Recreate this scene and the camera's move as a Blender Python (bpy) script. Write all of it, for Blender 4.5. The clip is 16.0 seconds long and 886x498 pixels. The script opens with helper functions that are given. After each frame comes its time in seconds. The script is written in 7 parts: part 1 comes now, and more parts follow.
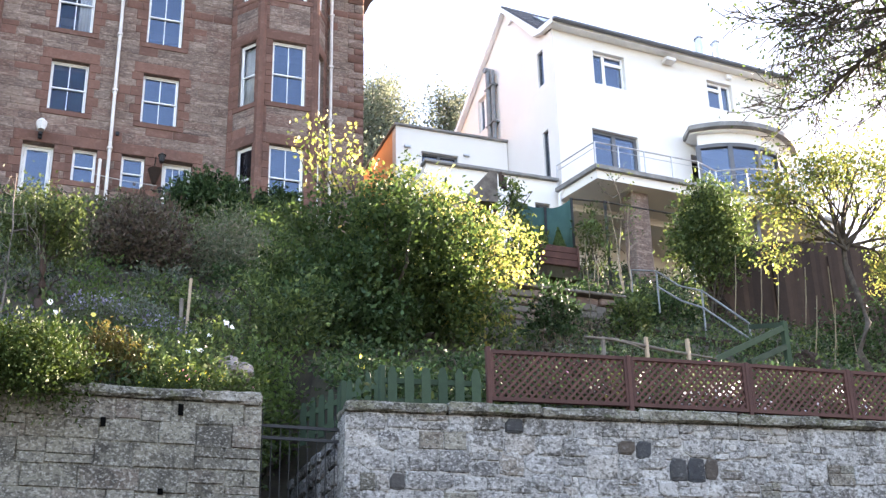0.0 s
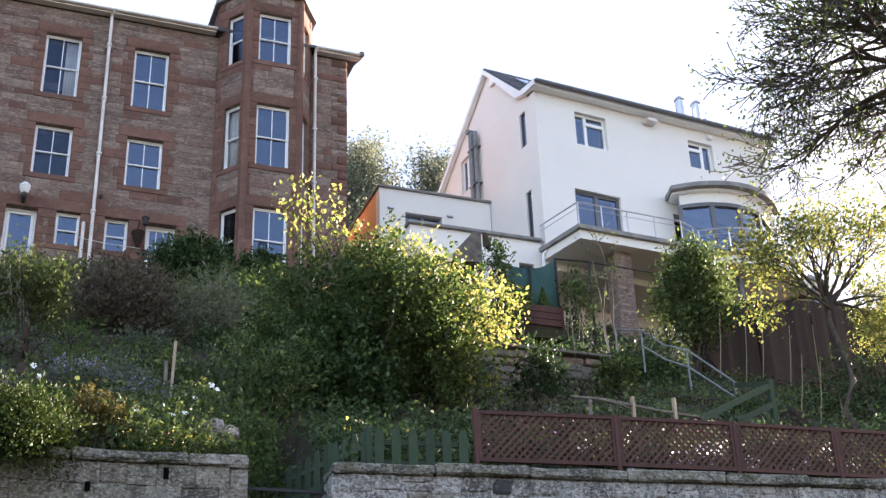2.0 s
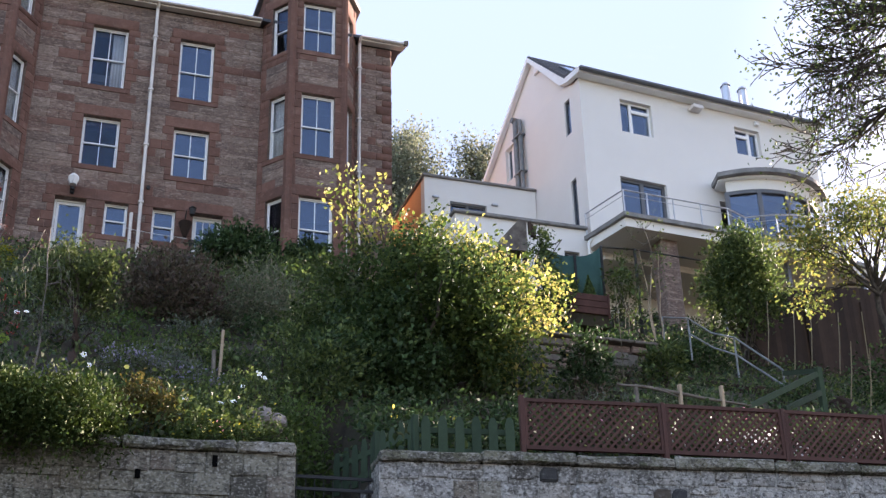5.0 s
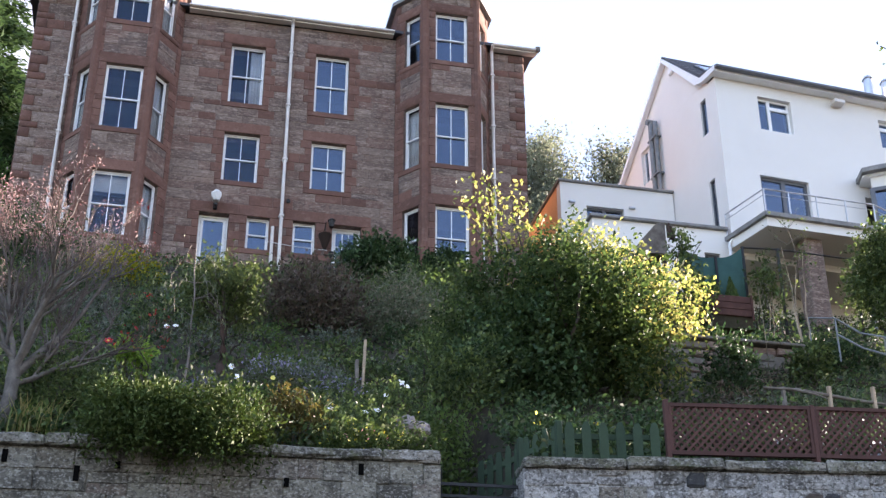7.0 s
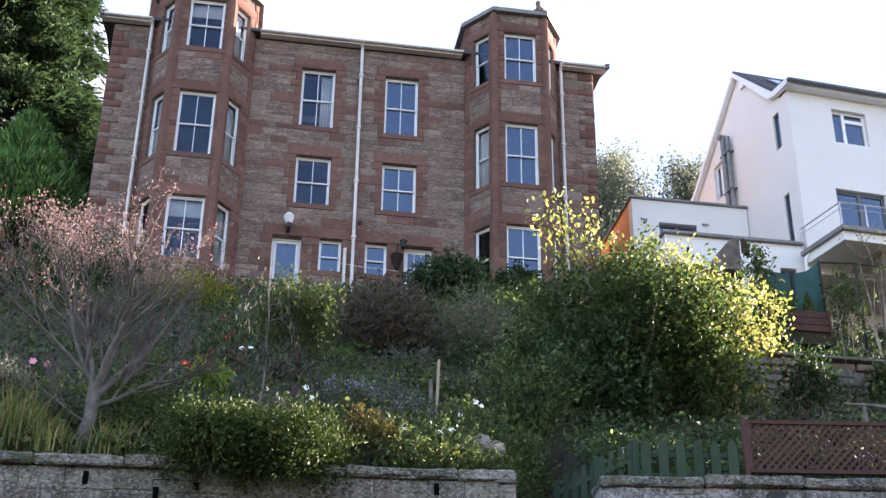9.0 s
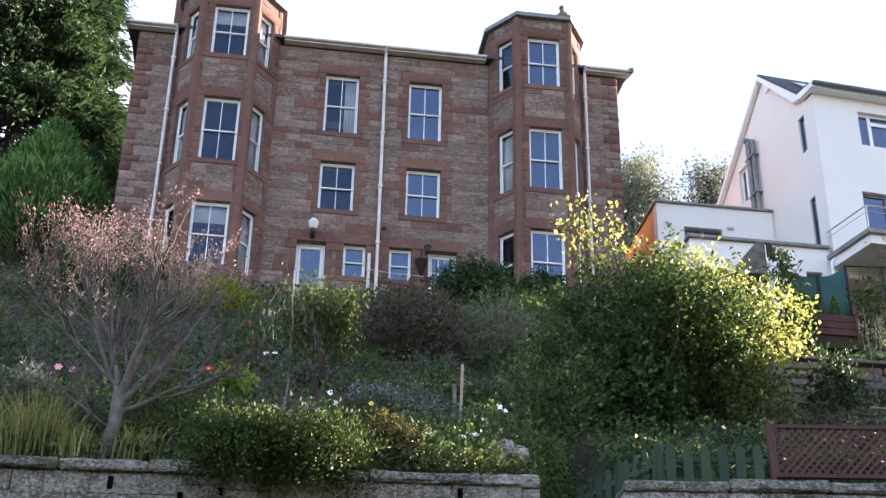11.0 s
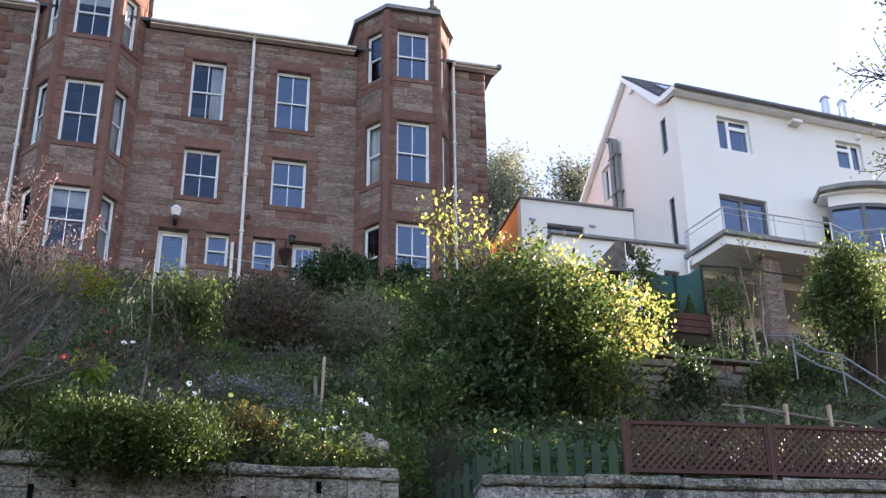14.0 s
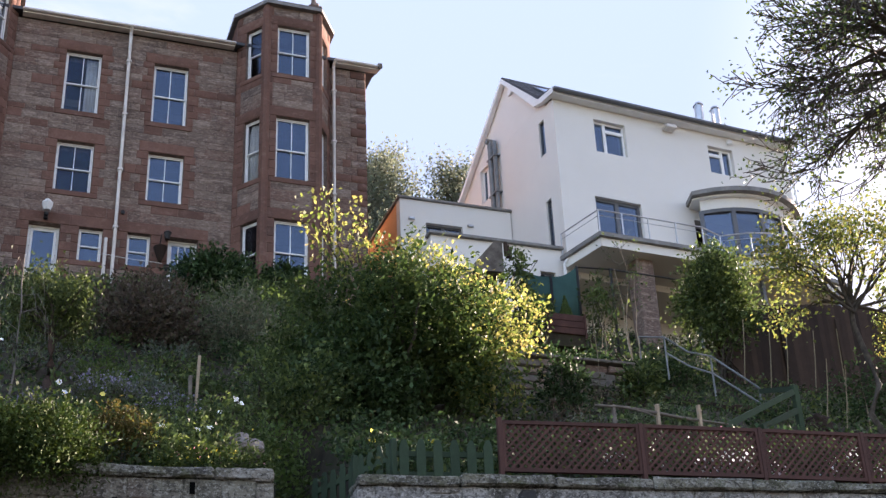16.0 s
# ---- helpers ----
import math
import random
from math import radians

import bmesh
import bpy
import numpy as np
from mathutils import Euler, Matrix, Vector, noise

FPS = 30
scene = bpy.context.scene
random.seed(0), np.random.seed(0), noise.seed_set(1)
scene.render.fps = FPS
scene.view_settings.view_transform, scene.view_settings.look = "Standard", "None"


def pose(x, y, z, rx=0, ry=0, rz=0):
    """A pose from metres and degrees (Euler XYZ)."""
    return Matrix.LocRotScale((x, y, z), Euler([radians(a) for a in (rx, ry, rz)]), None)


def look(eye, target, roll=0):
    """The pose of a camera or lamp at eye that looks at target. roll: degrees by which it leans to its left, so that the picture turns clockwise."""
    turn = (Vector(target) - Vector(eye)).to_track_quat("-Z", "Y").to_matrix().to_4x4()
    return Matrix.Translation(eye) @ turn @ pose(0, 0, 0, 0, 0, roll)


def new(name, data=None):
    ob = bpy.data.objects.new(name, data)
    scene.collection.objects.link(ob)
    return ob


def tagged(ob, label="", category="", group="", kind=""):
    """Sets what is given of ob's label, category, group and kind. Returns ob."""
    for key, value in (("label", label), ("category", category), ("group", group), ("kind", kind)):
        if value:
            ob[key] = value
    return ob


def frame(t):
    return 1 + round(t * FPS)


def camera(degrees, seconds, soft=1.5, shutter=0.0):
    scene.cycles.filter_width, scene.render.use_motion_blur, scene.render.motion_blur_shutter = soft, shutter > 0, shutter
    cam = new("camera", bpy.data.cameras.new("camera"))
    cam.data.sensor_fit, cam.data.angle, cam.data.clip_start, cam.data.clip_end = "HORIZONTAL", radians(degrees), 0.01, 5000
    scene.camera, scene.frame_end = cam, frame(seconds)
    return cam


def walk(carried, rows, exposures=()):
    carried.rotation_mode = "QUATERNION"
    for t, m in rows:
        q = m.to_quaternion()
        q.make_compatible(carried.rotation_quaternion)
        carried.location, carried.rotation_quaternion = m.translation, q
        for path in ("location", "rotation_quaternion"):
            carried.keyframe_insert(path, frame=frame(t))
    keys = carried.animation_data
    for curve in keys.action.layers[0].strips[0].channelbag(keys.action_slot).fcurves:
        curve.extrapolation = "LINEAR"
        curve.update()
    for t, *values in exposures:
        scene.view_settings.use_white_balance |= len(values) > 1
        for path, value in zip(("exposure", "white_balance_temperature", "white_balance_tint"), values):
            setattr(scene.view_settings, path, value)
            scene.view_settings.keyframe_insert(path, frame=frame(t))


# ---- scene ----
cam = camera(37.0, 16.0, soft=1.4, shutter=0.0)
PATH = [
    (0, look((0.053, -0.011, 1.627), (3.243, 8.538, 5.717), -1.37)),
    (0.5, look((0.017, -0.004, 1.604), (3.495, 8.400, 5.761), -2.03)),
    (1, look((0.012, 0.002, 1.613), (3.320, 8.468, 5.784), -1.61)),
    (1.5, look((0.017, -0.004, 1.624), (3.342, 8.399, 5.906), -1.83)),
    (2, look((0.012, -0.002, 1.612), (3.267, 8.312, 6.116), -2.15)),
    (2.5, look((0.009, 0.002, 1.607), (3.117, 8.347, 6.157), -1.91)),
    (3, look((0.006, 0.004, 1.609), (3.038, 8.399, 6.119), -1.41)),
    (5.3, look((0.004, 0.006, 1.596), (2.908, 8.485, 6.032), -1.57)),
    (5.5, look((0.002, 0.008, 1.595), (2.833, 8.509, 6.035), -1.53)),
    (6, look((-0.006, 0.018, 1.598), (2.505, 8.611, 6.054), -1.11)),
    (6.5, look((-0.012, 0.027, 1.599), (2.208, 8.691, 6.072), -0.55)),
    (7, look((-0.023, -0.000, 1.596), (1.926, 8.716, 6.094), -0.05)),
    (7.5, look((-0.023, -0.002, 1.595), (1.728, 8.736, 6.133), 0.28)),
    (8, look((-0.017, -0.006, 1.589), (1.567, 8.741, 6.170), 0.51)),
    (8.5, look((-0.014, -0.000, 1.588), (1.476, 8.749, 6.196), 0.64)),
    (9, look((-0.028, 0.003, 1.587), (1.377, 8.755, 6.216), 0.70)),
    (9.5, look((-0.017, 0.012, 1.583), (1.243, 8.775, 6.232), 0.92)),
    (9.7, look((-0.012, 0.011, 1.582), (1.195, 8.778, 6.238), 0.97)),
    (11.8, look((0.005, 0.014, 1.585), (1.248, 8.771, 6.250), 1.24)),
    (12, look((0.002, 0.014, 1.587), (1.311, 8.765, 6.245), 1.19)),
    (12.5, look((0.004, 0.001, 1.582), (1.493, 8.729, 6.230), 0.91)),
    (13, look((0.004, -0.005, 1.587), (1.727, 8.686, 6.224), 0.42)),
    (13.5, look((0.006, -0.003, 1.595), (1.955, 8.645, 6.223), -0.17)),
    (14, look((0.003, -0.011, 1.609), (2.222, 8.583, 6.215), -0.65)),
    (14.5, look((0.002, -0.013, 1.606), (2.475, 8.516, 6.202), -1.00)),
    (15, look((0.003, -0.015, 1.606), (2.813, 8.419, 6.186), -1.66)),
    (15.5, look((-0.006, -0.021, 1.614), (3.051, 8.332, 6.184), -2.41)),
    (16, look((-0.004, -0.017, 1.623), (3.095, 8.319, 6.196), -2.64)),
]
EXPOSURES = [(0.0, 3.55, 7100, 23), (1.0, 3.35, 7100, 23), (2.0, 2.85, 7000, 24), (3.0, 2.25, 7050, 25), (5.3, 2.6, 6850, 25), (7.0, 2.87, 6650, 24), (13.0, 2.92, 6680, 24), (16.0, 2.4, 6950, 25)]
walk(cam, PATH, EXPOSURES)

# ---- world and sun ----
SUN_EL, SUN_AZ = 19.2, 25.5   # degrees; azimuth from +x towards +y
world = bpy.data.worlds.new("sky")
scene.world = world
world.use_nodes = True
wn, wl = world.node_tree.nodes, world.node_tree.links
bg = wn["Background"]
sky = wn.new("ShaderNodeTexSky")
sky.sky_type = "NISHITA"
sky.sun_disc = False
sky.sun_elevation = radians(SUN_EL)
sky.sun_rotation = radians(90 - SUN_AZ)
sky.air_density, sky.dust_density, sky.ozone_density = 1.0, 1.6, 1.0
tc = wn.new("ShaderNodeTexCoord")
mp = wn.new("ShaderNodeMapping")
mp.inputs["Scale"].default_value = (1.2, 1.2, 4.5)
mp.inputs["Rotation"].default_value = (0.2, 0.35, 0.4)
cl = wn.new("ShaderNodeTexNoise")
cl.inputs["Scale"].default_value, cl.inputs["Detail"].default_value, cl.inputs["Roughness"].default_value, cl.inputs["Distortion"].default_value = 1.9, 7.0, 0.55, 0.5
cr = wn.new("ShaderNodeValToRGB")
cr.color_ramp.elements[0].position, cr.color_ramp.elements[1].position = 0.46, 0.68
cr.color_ramp.elements[0].color, cr.color_ramp.elements[1].color = (0, 0, 0, 1), (0.75, 0.75, 0.75, 1)
cm = wn.new("ShaderNodeMixRGB")
cm.inputs["Color2"].default_value = (2.7, 2.75, 2.85, 1)
# sky ahead of the camera is mixed to a pale blue fitted to the view
hz = wn.new("ShaderNodeVectorMath")
hz.operation = "DOT_PRODUCT"
hz.inputs[1].default_value = (0.62, 0.78, 0.05)
hr_ = wn.new("ShaderNodeMapRange")
hr_.interpolation_type = "SMOOTHSTEP"
hr_.inputs["From Min"].default_value, hr_.inputs["From Max"].default_value = -0.1, 0.6
hr_.inputs["To Min"].default_value, hr_.inputs["To Max"].default_value = 0.0, 1.0
hm = wn.new("ShaderNodeMixRGB")
hm.inputs["Color2"].default_value = (1.25, 1.72, 2.5, 1)
wl.new(tc.outputs["Generated"], hz.inputs[0])
wl.new(hz.outputs["Value"], hr_.inputs["Value"])
wl.new(hr_.outputs["Result"], hm.inputs["Fac"])
wl.new(sky.outputs["Color"], hm.inputs["Color1"])
wl.new(tc.outputs["Generated"], mp.inputs["Vector"])
wl.new(mp.outputs["Vector"], cl.inputs["Vector"])
wl.new(cl.outputs["Fac"], cr.inputs["Fac"])
cf = wn.new("ShaderNodeMapRange")
cf.inputs["From Min"].default_value, cf.inputs["From Max"].default_value = -0.1, 0.5
cmul = wn.new("ShaderNodeMath")
cmul.operation = "MULTIPLY"
wl.new(hz.outputs["Value"], cf.inputs["Value"])
wl.new(cf.outputs["Result"], cmul.inputs[0])
wl.new(cr.outputs["Color"], cmul.inputs[1])
wl.new(cmul.outputs[0], cm.inputs["Fac"])
# brighter white towards the sun itself
sd = wn.new("ShaderNodeVectorMath")
sd.operation = "DOT_PRODUCT"
sd.inputs[1].default_value = (0.86, 0.36, 0.36)
sw_ = wn.new("ShaderNodeMapRange")
sw_.interpolation_type = "SMOOTHSTEP"
sw_.inputs["From Min"].default_value, sw_.inputs["From Max"].default_value, sw_.inputs["To Max"].default_value = 0.84, 1.0, 0.7
sm_ = wn.new("ShaderNodeMixRGB")
sm_.inputs["Color2"].default_value = (5.5, 5.3, 5.0, 1)
wl.new(tc.outputs["Generated"], sd.inputs[0])
wl.new(sd.outputs["Value"], sw_.inputs["Value"])
wl.new(sw_.outputs["Result"], sm_.inputs["Fac"])
wl.new(hm.outputs["Color"], sm_.inputs["Color1"])
wl.new(sm_.outputs["Color"], cm.inputs["Color1"])
wl.new(cm.outputs["Color"], bg.inputs["Color"])
bg.inputs["Strength"].default_value = 0.1

sun = new("sun", bpy.data.lights.new("sun", "SUN"))
sun.data.energy, sun.data.angle, sun.data.color = 4.5, radians(0.53), (1.0, 0.9, 0.76)
_d = Vector((math.cos(radians(SUN_EL)) * math.cos(radians(SUN_AZ)), math.cos(radians(SUN_EL)) * math.sin(radians(SUN_AZ)), math.sin(radians(SUN_EL))))
sun.matrix_world = look(tuple(_d * 60), (0, 0, 0))


# ---- materials ----
def material(name, stops, rough=0.85, scale=6.0, bump=0.25, fine=60.0, source="noise", stain=0.35, spec=0.3, metal=0.0, translucent=0.0, obj_rand=0.0):
    """A surface whose colour runs over the stops by noise, by island or by object, with stains and fine relief."""
    m = bpy.data.materials.new(name)
    m.use_nodes = True
    n, l = m.node_tree.nodes, m.node_tree.links
    b = n["Principled BSDF"]
    b.inputs["Roughness"].default_value = rough
    b.inputs["Specular IOR Level"].default_value = spec
    b.inputs["Metallic"].default_value = metal
    geo = n.new("ShaderNodeTexCoord")
    ramp = n.new("ShaderNodeValToRGB")
    for i, c in enumerate(stops):
        pos = i / max(1, len(stops) - 1)
        e = ramp.color_ramp.elements[i] if i < 2 and len(stops) > 1 and i == 0 else None
        if i == 0:
            e = ramp.color_ramp.elements[0]
        elif i == len(stops) - 1:
            e = ramp.color_ramp.elements[-1]
        else:
            e = ramp.color_ramp.elements.new(pos)
        e.position = pos
        e.color = (*c, 1)
    big = n.new("ShaderNodeTexNoise")
    big.inputs["Scale"].default_value, big.inputs["Detail"].default_value, big.inputs["Roughness"].default_value = scale, 6.0, 0.62
    small = n.new("ShaderNodeTexNoise")
    small.inputs["Scale"].default_value, small.inputs["Detail"].default_value = fine, 5.0
    geom = n.new("ShaderNodeNewGeometry")
    for t in (big, small):
        l.new(geom.outputs["Position"], t.inputs["Vector"])
    if source == "island":
        l.new(geom.outputs["Random Per Island"], ramp.inputs["Fac"])
    elif source == "object":
        inf = n.new("ShaderNodeObjectInfo")
        isl = n.new("ShaderNodeMath")
        isl.operation = "ADD"
        l.new(inf.outputs["Random"], isl.inputs[0])
        l.new(geom.outputs["Random Per Island"], isl.inputs[1])
        fr = n.new("ShaderNodeMath")
        fr.operation = "FRACT"
        l.new(isl.outputs[0], fr.inputs[0])
        l.new(fr.outputs[0], ramp.inputs["Fac"])
    else:
        st = n.new("ShaderNodeMapRange")
        st.inputs["From Min"].default_value, st.inputs["From Max"].default_value = 0.3, 0.7
        l.new(big.outputs["Fac"], st.inputs["Value"])
        l.new(st.outputs["Result"], ramp.inputs["Fac"])
    # stains: multiply by two noises
    mul = n.new("ShaderNodeMixRGB")
    mul.blend_type = "MULTIPLY"
    mul.inputs["Fac"].default_value = stain
    rs = n.new("ShaderNodeValToRGB")
    rs.color_ramp.elements[0].position, rs.color_ramp.elements[1].position = 0.32, 0.66
    rs.color_ramp.elements[0].color, rs.color_ramp.elements[1].color = (0.3, 0.3, 0.3, 1), (1.25, 1.25, 1.25, 1)
    mixn = n.new("ShaderNodeMath")
    mixn.operation = "MULTIPLY_ADD"
    mixn.inputs[1].default_value = 0.45
    hb = n.new("ShaderNodeMath")
    hb.operation = "MULTIPLY"
    hb.inputs[1].default_value = 0.55
    l.new(big.outputs["Fac"], hb.inputs[0])
    l.new(small.outputs["Fac"], mixn.inputs[0])
    l.new(hb.outputs[0], mixn.inputs[2])
    l.new(mixn.outputs[0], rs.inputs["Fac"])
    l.new(ramp.outputs["Color"], mul.inputs["Color1"])
    l.new(rs.outputs["Color"], mul.inputs["Color2"])
    l.new(mul.outputs["Color"], b.inputs["Base Color"])
    if bump > 0:
        bm_ = n.new("ShaderNodeBump")
        bm_.inputs["Strength"].default_value, bm_.inputs["Distance"].default_value = bump, 0.02
        l.new(mixn.outputs[0], bm_.inputs["Height"])
        l.new(bm_.outputs["Normal"], b.inputs["Normal"])
    if translucent > 0:
        tr = n.new("ShaderNodeBsdfTranslucent")
        mx = n.new("ShaderNodeMixShader")
        mx.inputs["Fac"].default_value = translucent
        hsv = n.new("ShaderNodeHueSaturation")
        hsv.inputs["Saturation"].default_value, hsv.inputs["Value"].default_value = 1.1, 1.5
        l.new(mul.outputs["Color"], hsv.inputs["Color"])
        l.new(hsv.outputs["Color"], tr.inputs["Color"])
        l.new(b.outputs["BSDF"], mx.inputs[1])
        l.new(tr.outputs["BSDF"], mx.inputs[2])
        l.new(mx.outputs["Shader"], n["Material Output"].inputs["Surface"])
    return m


def glass_material(name, tint=(0.6, 0.64, 0.68), mirror=0.075):
    """A pane: clear, with a mirror of the sky over it."""
    m = bpy.data.materials.new(name)
    m.use_nodes = True
    n, l = m.node_tree.nodes, m.node_tree.links
    n.remove(n["Principled BSDF"])
    g, t, mx = n.new("ShaderNodeBsdfGlossy"), n.new("ShaderNodeBsdfTransparent"), n.new("ShaderNodeMixShader")
    g.inputs["Roughness"].default_value = 0.015
    # the blue of the mirrored sky is put into this colour
    g.inputs["Color"].default_value = (0.66, 0.8, 1.0, 1)
    t.inputs["Color"].default_value = (*tint, 1)
    f = n.new("ShaderNodeLayerWeight")
    f.inputs["Blend"].default_value = 0.5
    p5 = n.new("ShaderNodeMath")
    p5.operation = "POWER"
    p5.inputs[1].default_value = 5.0
    l.new(f.outputs["Facing"], p5.inputs[0])
    a = n.new("ShaderNodeMath")
    a.operation = "MULTIPLY_ADD"
    a.use_clamp = True
    a.inputs[1].default_value = 0.9
    a.inputs[2].default_value = mirror + 0.04
    wob = n.new("ShaderNodeTexNoise")
    wob.inputs["Scale"].default_value = 1.3
    geom = n.new("ShaderNodeNewGeometry")
    l.new(geom.outputs["Position"], wob.inputs["Vector"])
    bp = n.new("ShaderNodeBump")
    bp.inputs["Strength"].default_value, bp.inputs["Distance"].default_value = 0.06, 0.05
    l.new(wob.outputs["Fac"], bp.inputs["Height"])
    l.new(bp.outputs["Normal"], g.inputs["Normal"])
    l.new(p5.outputs[0], a.inputs[0])
    l.new(a.outputs[0], mx.inputs["Fac"])
    l.new(t.outputs["BSDF"], mx.inputs[1])
    l.new(g.outputs["BSDF"], mx.inputs[2])
    l.new(mx.outputs["Shader"], n["Material Output"].inputs["Surface"])
    return m


M = {
    "white_wall": material("white_render", [(0.715, 0.69, 0.65), (0.745, 0.72, 0.68)], 0.9, 0.5, 0.1, 90, stain=0.03),
    "orange_wall": material("orange_render", [(0.72, 0.36, 0.17), (0.78, 0.41, 0.2)], 0.9, 1.2, 0.12, 90, stain=0.12),
    "white_paint": material("white_window_paint", [(0.78, 0.78, 0.77), (0.84, 0.84, 0.83)], 0.45, 3.0, 0.03, 60, stain=0.08, spec=0.5),
    "cream_pipe": material("cream_painted_iron", [(0.62, 0.58, 0.54), (0.72, 0.68, 0.64)], 0.5, 3.0, 0.05, 60, stain=0.2, spec=0.4),
    "grey_frame": material("grey_aluminium", [(0.09, 0.092, 0.10), (0.115, 0.118, 0.125)], 0.4, 3.0, 0.03, 60, stain=0.1, spec=0.5),
    "grey_lead": material("grey_parapet_capping", [(0.17, 0.165, 0.16), (0.27, 0.26, 0.25)], 0.75, 3.0, 0.15, 40, stain=0.3),
    "slate": material("dark_slate", [(0.035, 0.037, 0.045), (0.065, 0.067, 0.075), (0.05, 0.05, 0.055)], 0.6, 2.0, 0.3, 30, "object", 0.3, 0.4),
    "steel": material("brushed_steel", [(0.5, 0.5, 0.5), (0.6, 0.6, 0.6)], 0.35, 4.0, 0.02, 60, stain=0.15, metal=0.9),
    "galv": material("galvanised_tube", [(0.17, 0.185, 0.19), (0.24, 0.255, 0.26)], 0.55, 4.0, 0.02, 60, stain=0.3, metal=0.3),
    "lattice": material("red_brown_stained_wood", [(0.062, 0.027, 0.021), (0.1, 0.044, 0.034)], 0.75, 6.0, 0.25, 50, "object", 0.4),
    "green_wood": material("green_stained_wood", [(0.024, 0.045, 0.024), (0.04, 0.067, 0.036)], 0.8, 6.0, 0.25, 50, "object", 0.4),
    "brown_wood": material("brown_fence_wood", [(0.022, 0.013, 0.009), (0.04, 0.024, 0.017), (0.062, 0.038, 0.026)], 0.85, 4.0, 0.3, 50, "object", 0.45),
    "grey_wood": material("weathered_grey_wood", [(0.12, 0.10, 0.085), (0.2, 0.175, 0.15)], 0.9, 5.0, 0.3, 50, stain=0.4),
    "pale_wood": material("pale_bare_timber", [(0.33, 0.25, 0.17), (0.42, 0.33, 0.24)], 0.85, 5.0, 0.25, 50, stain=0.35),
    "cane": material("bamboo_cane", [(0.2, 0.16, 0.1), (0.27, 0.22, 0.14)], 0.7, 6.0, 0.1, 60, stain=0.3),
    "black_iron": material("black_painted_iron", [(0.012, 0.012, 0.013), (0.022, 0.022, 0.022)], 0.5, 6.0, 0.1, 60),
    "soil": material("dark_garden_soil", [(0.022, 0.017, 0.012), (0.05, 0.04, 0.026), (0.03, 0.035, 0.016)], 0.95, 1.5, 0.8, 14, stain=0.6),
    "asphalt": material("asphalt", [(0.04, 0.04, 0.042), (0.06, 0.06, 0.06)], 0.9, 1.0, 0.4, 60),
    "net": material("green_windbreak_net", [(0.04, 0.1, 0.085), (0.055, 0.125, 0.105)], 0.8, 2.0, 0.1, 40, stain=0.2, translucent=0.25),
    "planter": material("red_painted_planter", [(0.07, 0.03, 0.024), (0.1, 0.045, 0.036)], 0.8, 4.0, 0.15, 40),
    "red_paint": material("faded_red_paint", [(0.16, 0.025, 0.04), (0.22, 0.04, 0.055)], 0.7, 4.0, 0.1, 40),
    "curtain": material("pale_curtain", [(0.6, 0.57, 0.53), (0.72, 0.7, 0.66)], 0.95, 3.0, 0.1, 40, stain=0.15),
    "room": material("dark_plaster", [(0.10, 0.09, 0.085), (0.15, 0.14, 0.13)], 0.95, 1.0, 0.05, 40),
    "bark": material("grey_brown_bark", [(0.055, 0.045, 0.036), (0.11, 0.092, 0.075)], 0.95, 8.0, 0.6, 50, stain=0.5),
    "red_bark": material("pale_maple_bark", [(0.09, 0.08, 0.068), (0.17, 0.15, 0.13)], 0.9, 8.0, 0.4, 50, stain=0.4),
    "twig": material("reddish_twig", [(0.085, 0.07, 0.062), (0.16, 0.13, 0.115)], 0.85, 8.0, 0.1, 50, stain=0.3),
    "rock": material("pale_boulder", [(0.2, 0.165, 0.15), (0.31, 0.265, 0.245)], 0.9, 6.0, 0.6, 30, stain=0.4),
    "glass": glass_material("window_glass"),
    # the darker reflections of some windows are put into a weaker mirror
    "dark_glass": glass_material("weak_mirror_glass", (0.8, 0.82, 0.84), 0.0),
    "lamp_white": material("white_plastic", [(0.75, 0.75, 0.74), (0.8, 0.8, 0.79)], 0.4, 4, 0.02, 60, stain=0.1, spec=0.5),
    "terracotta": material("red_brown_bark", [(0.05, 0.03, 0.024), (0.08, 0.05, 0.038)], 0.9, 6, 0.2, 40),
}


def layered(name, stops, layers, bump=0.9, stain=0.55):
    """Old stone: a colour for each stone, with smears of other colours over it (scale, detail, from, to, colour, amount, stretch)."""
    m = material(name, stops, 0.95, 4.0, bump, 22, "object", stain, 0.1)
    n, l = m.node_tree.nodes, m.node_tree.links
    b = n["Principled BSDF"]
    src = b.inputs["Base Color"].links[0].from_socket
    geom = n.new("ShaderNodeNewGeometry")
    for scale, detail, lo, hi, col, amount, stretch in layers:
        mp_ = n.new("ShaderNodeMapping")
        mp_.inputs["Scale"].default_value = stretch
        mp_.inputs["Location"].default_value = (scale * 3.1, scale, scale * 1.7)
        t = n.new("ShaderNodeTexNoise")
        t.inputs["Scale"].default_value, t.inputs["Detail"].default_value, t.inputs["Roughness"].default_value = scale, detail, 0.68
        r = n.new("ShaderNodeMapRange")
        r.inputs["From Min"].default_value, r.inputs["From Max"].default_value, r.inputs["To Max"].default_value = lo, hi, amount
        x = n.new("ShaderNodeMixRGB")
        x.inputs["Color2"].default_value = col
        l.new(geom.outputs["Position"], mp_.inputs["Vector"])
        l.new(mp_.outputs["Vector"], t.inputs["Vector"])
        l.new(t.outputs["Fac"], r.inputs["Value"])
        l.new(r.outputs["Result"], x.inputs["Fac"])
        l.new(src, x.inputs["Color1"])
        src = x.outputs["Color"]
    l.new(src, b.inputs["Base Color"])
    return m


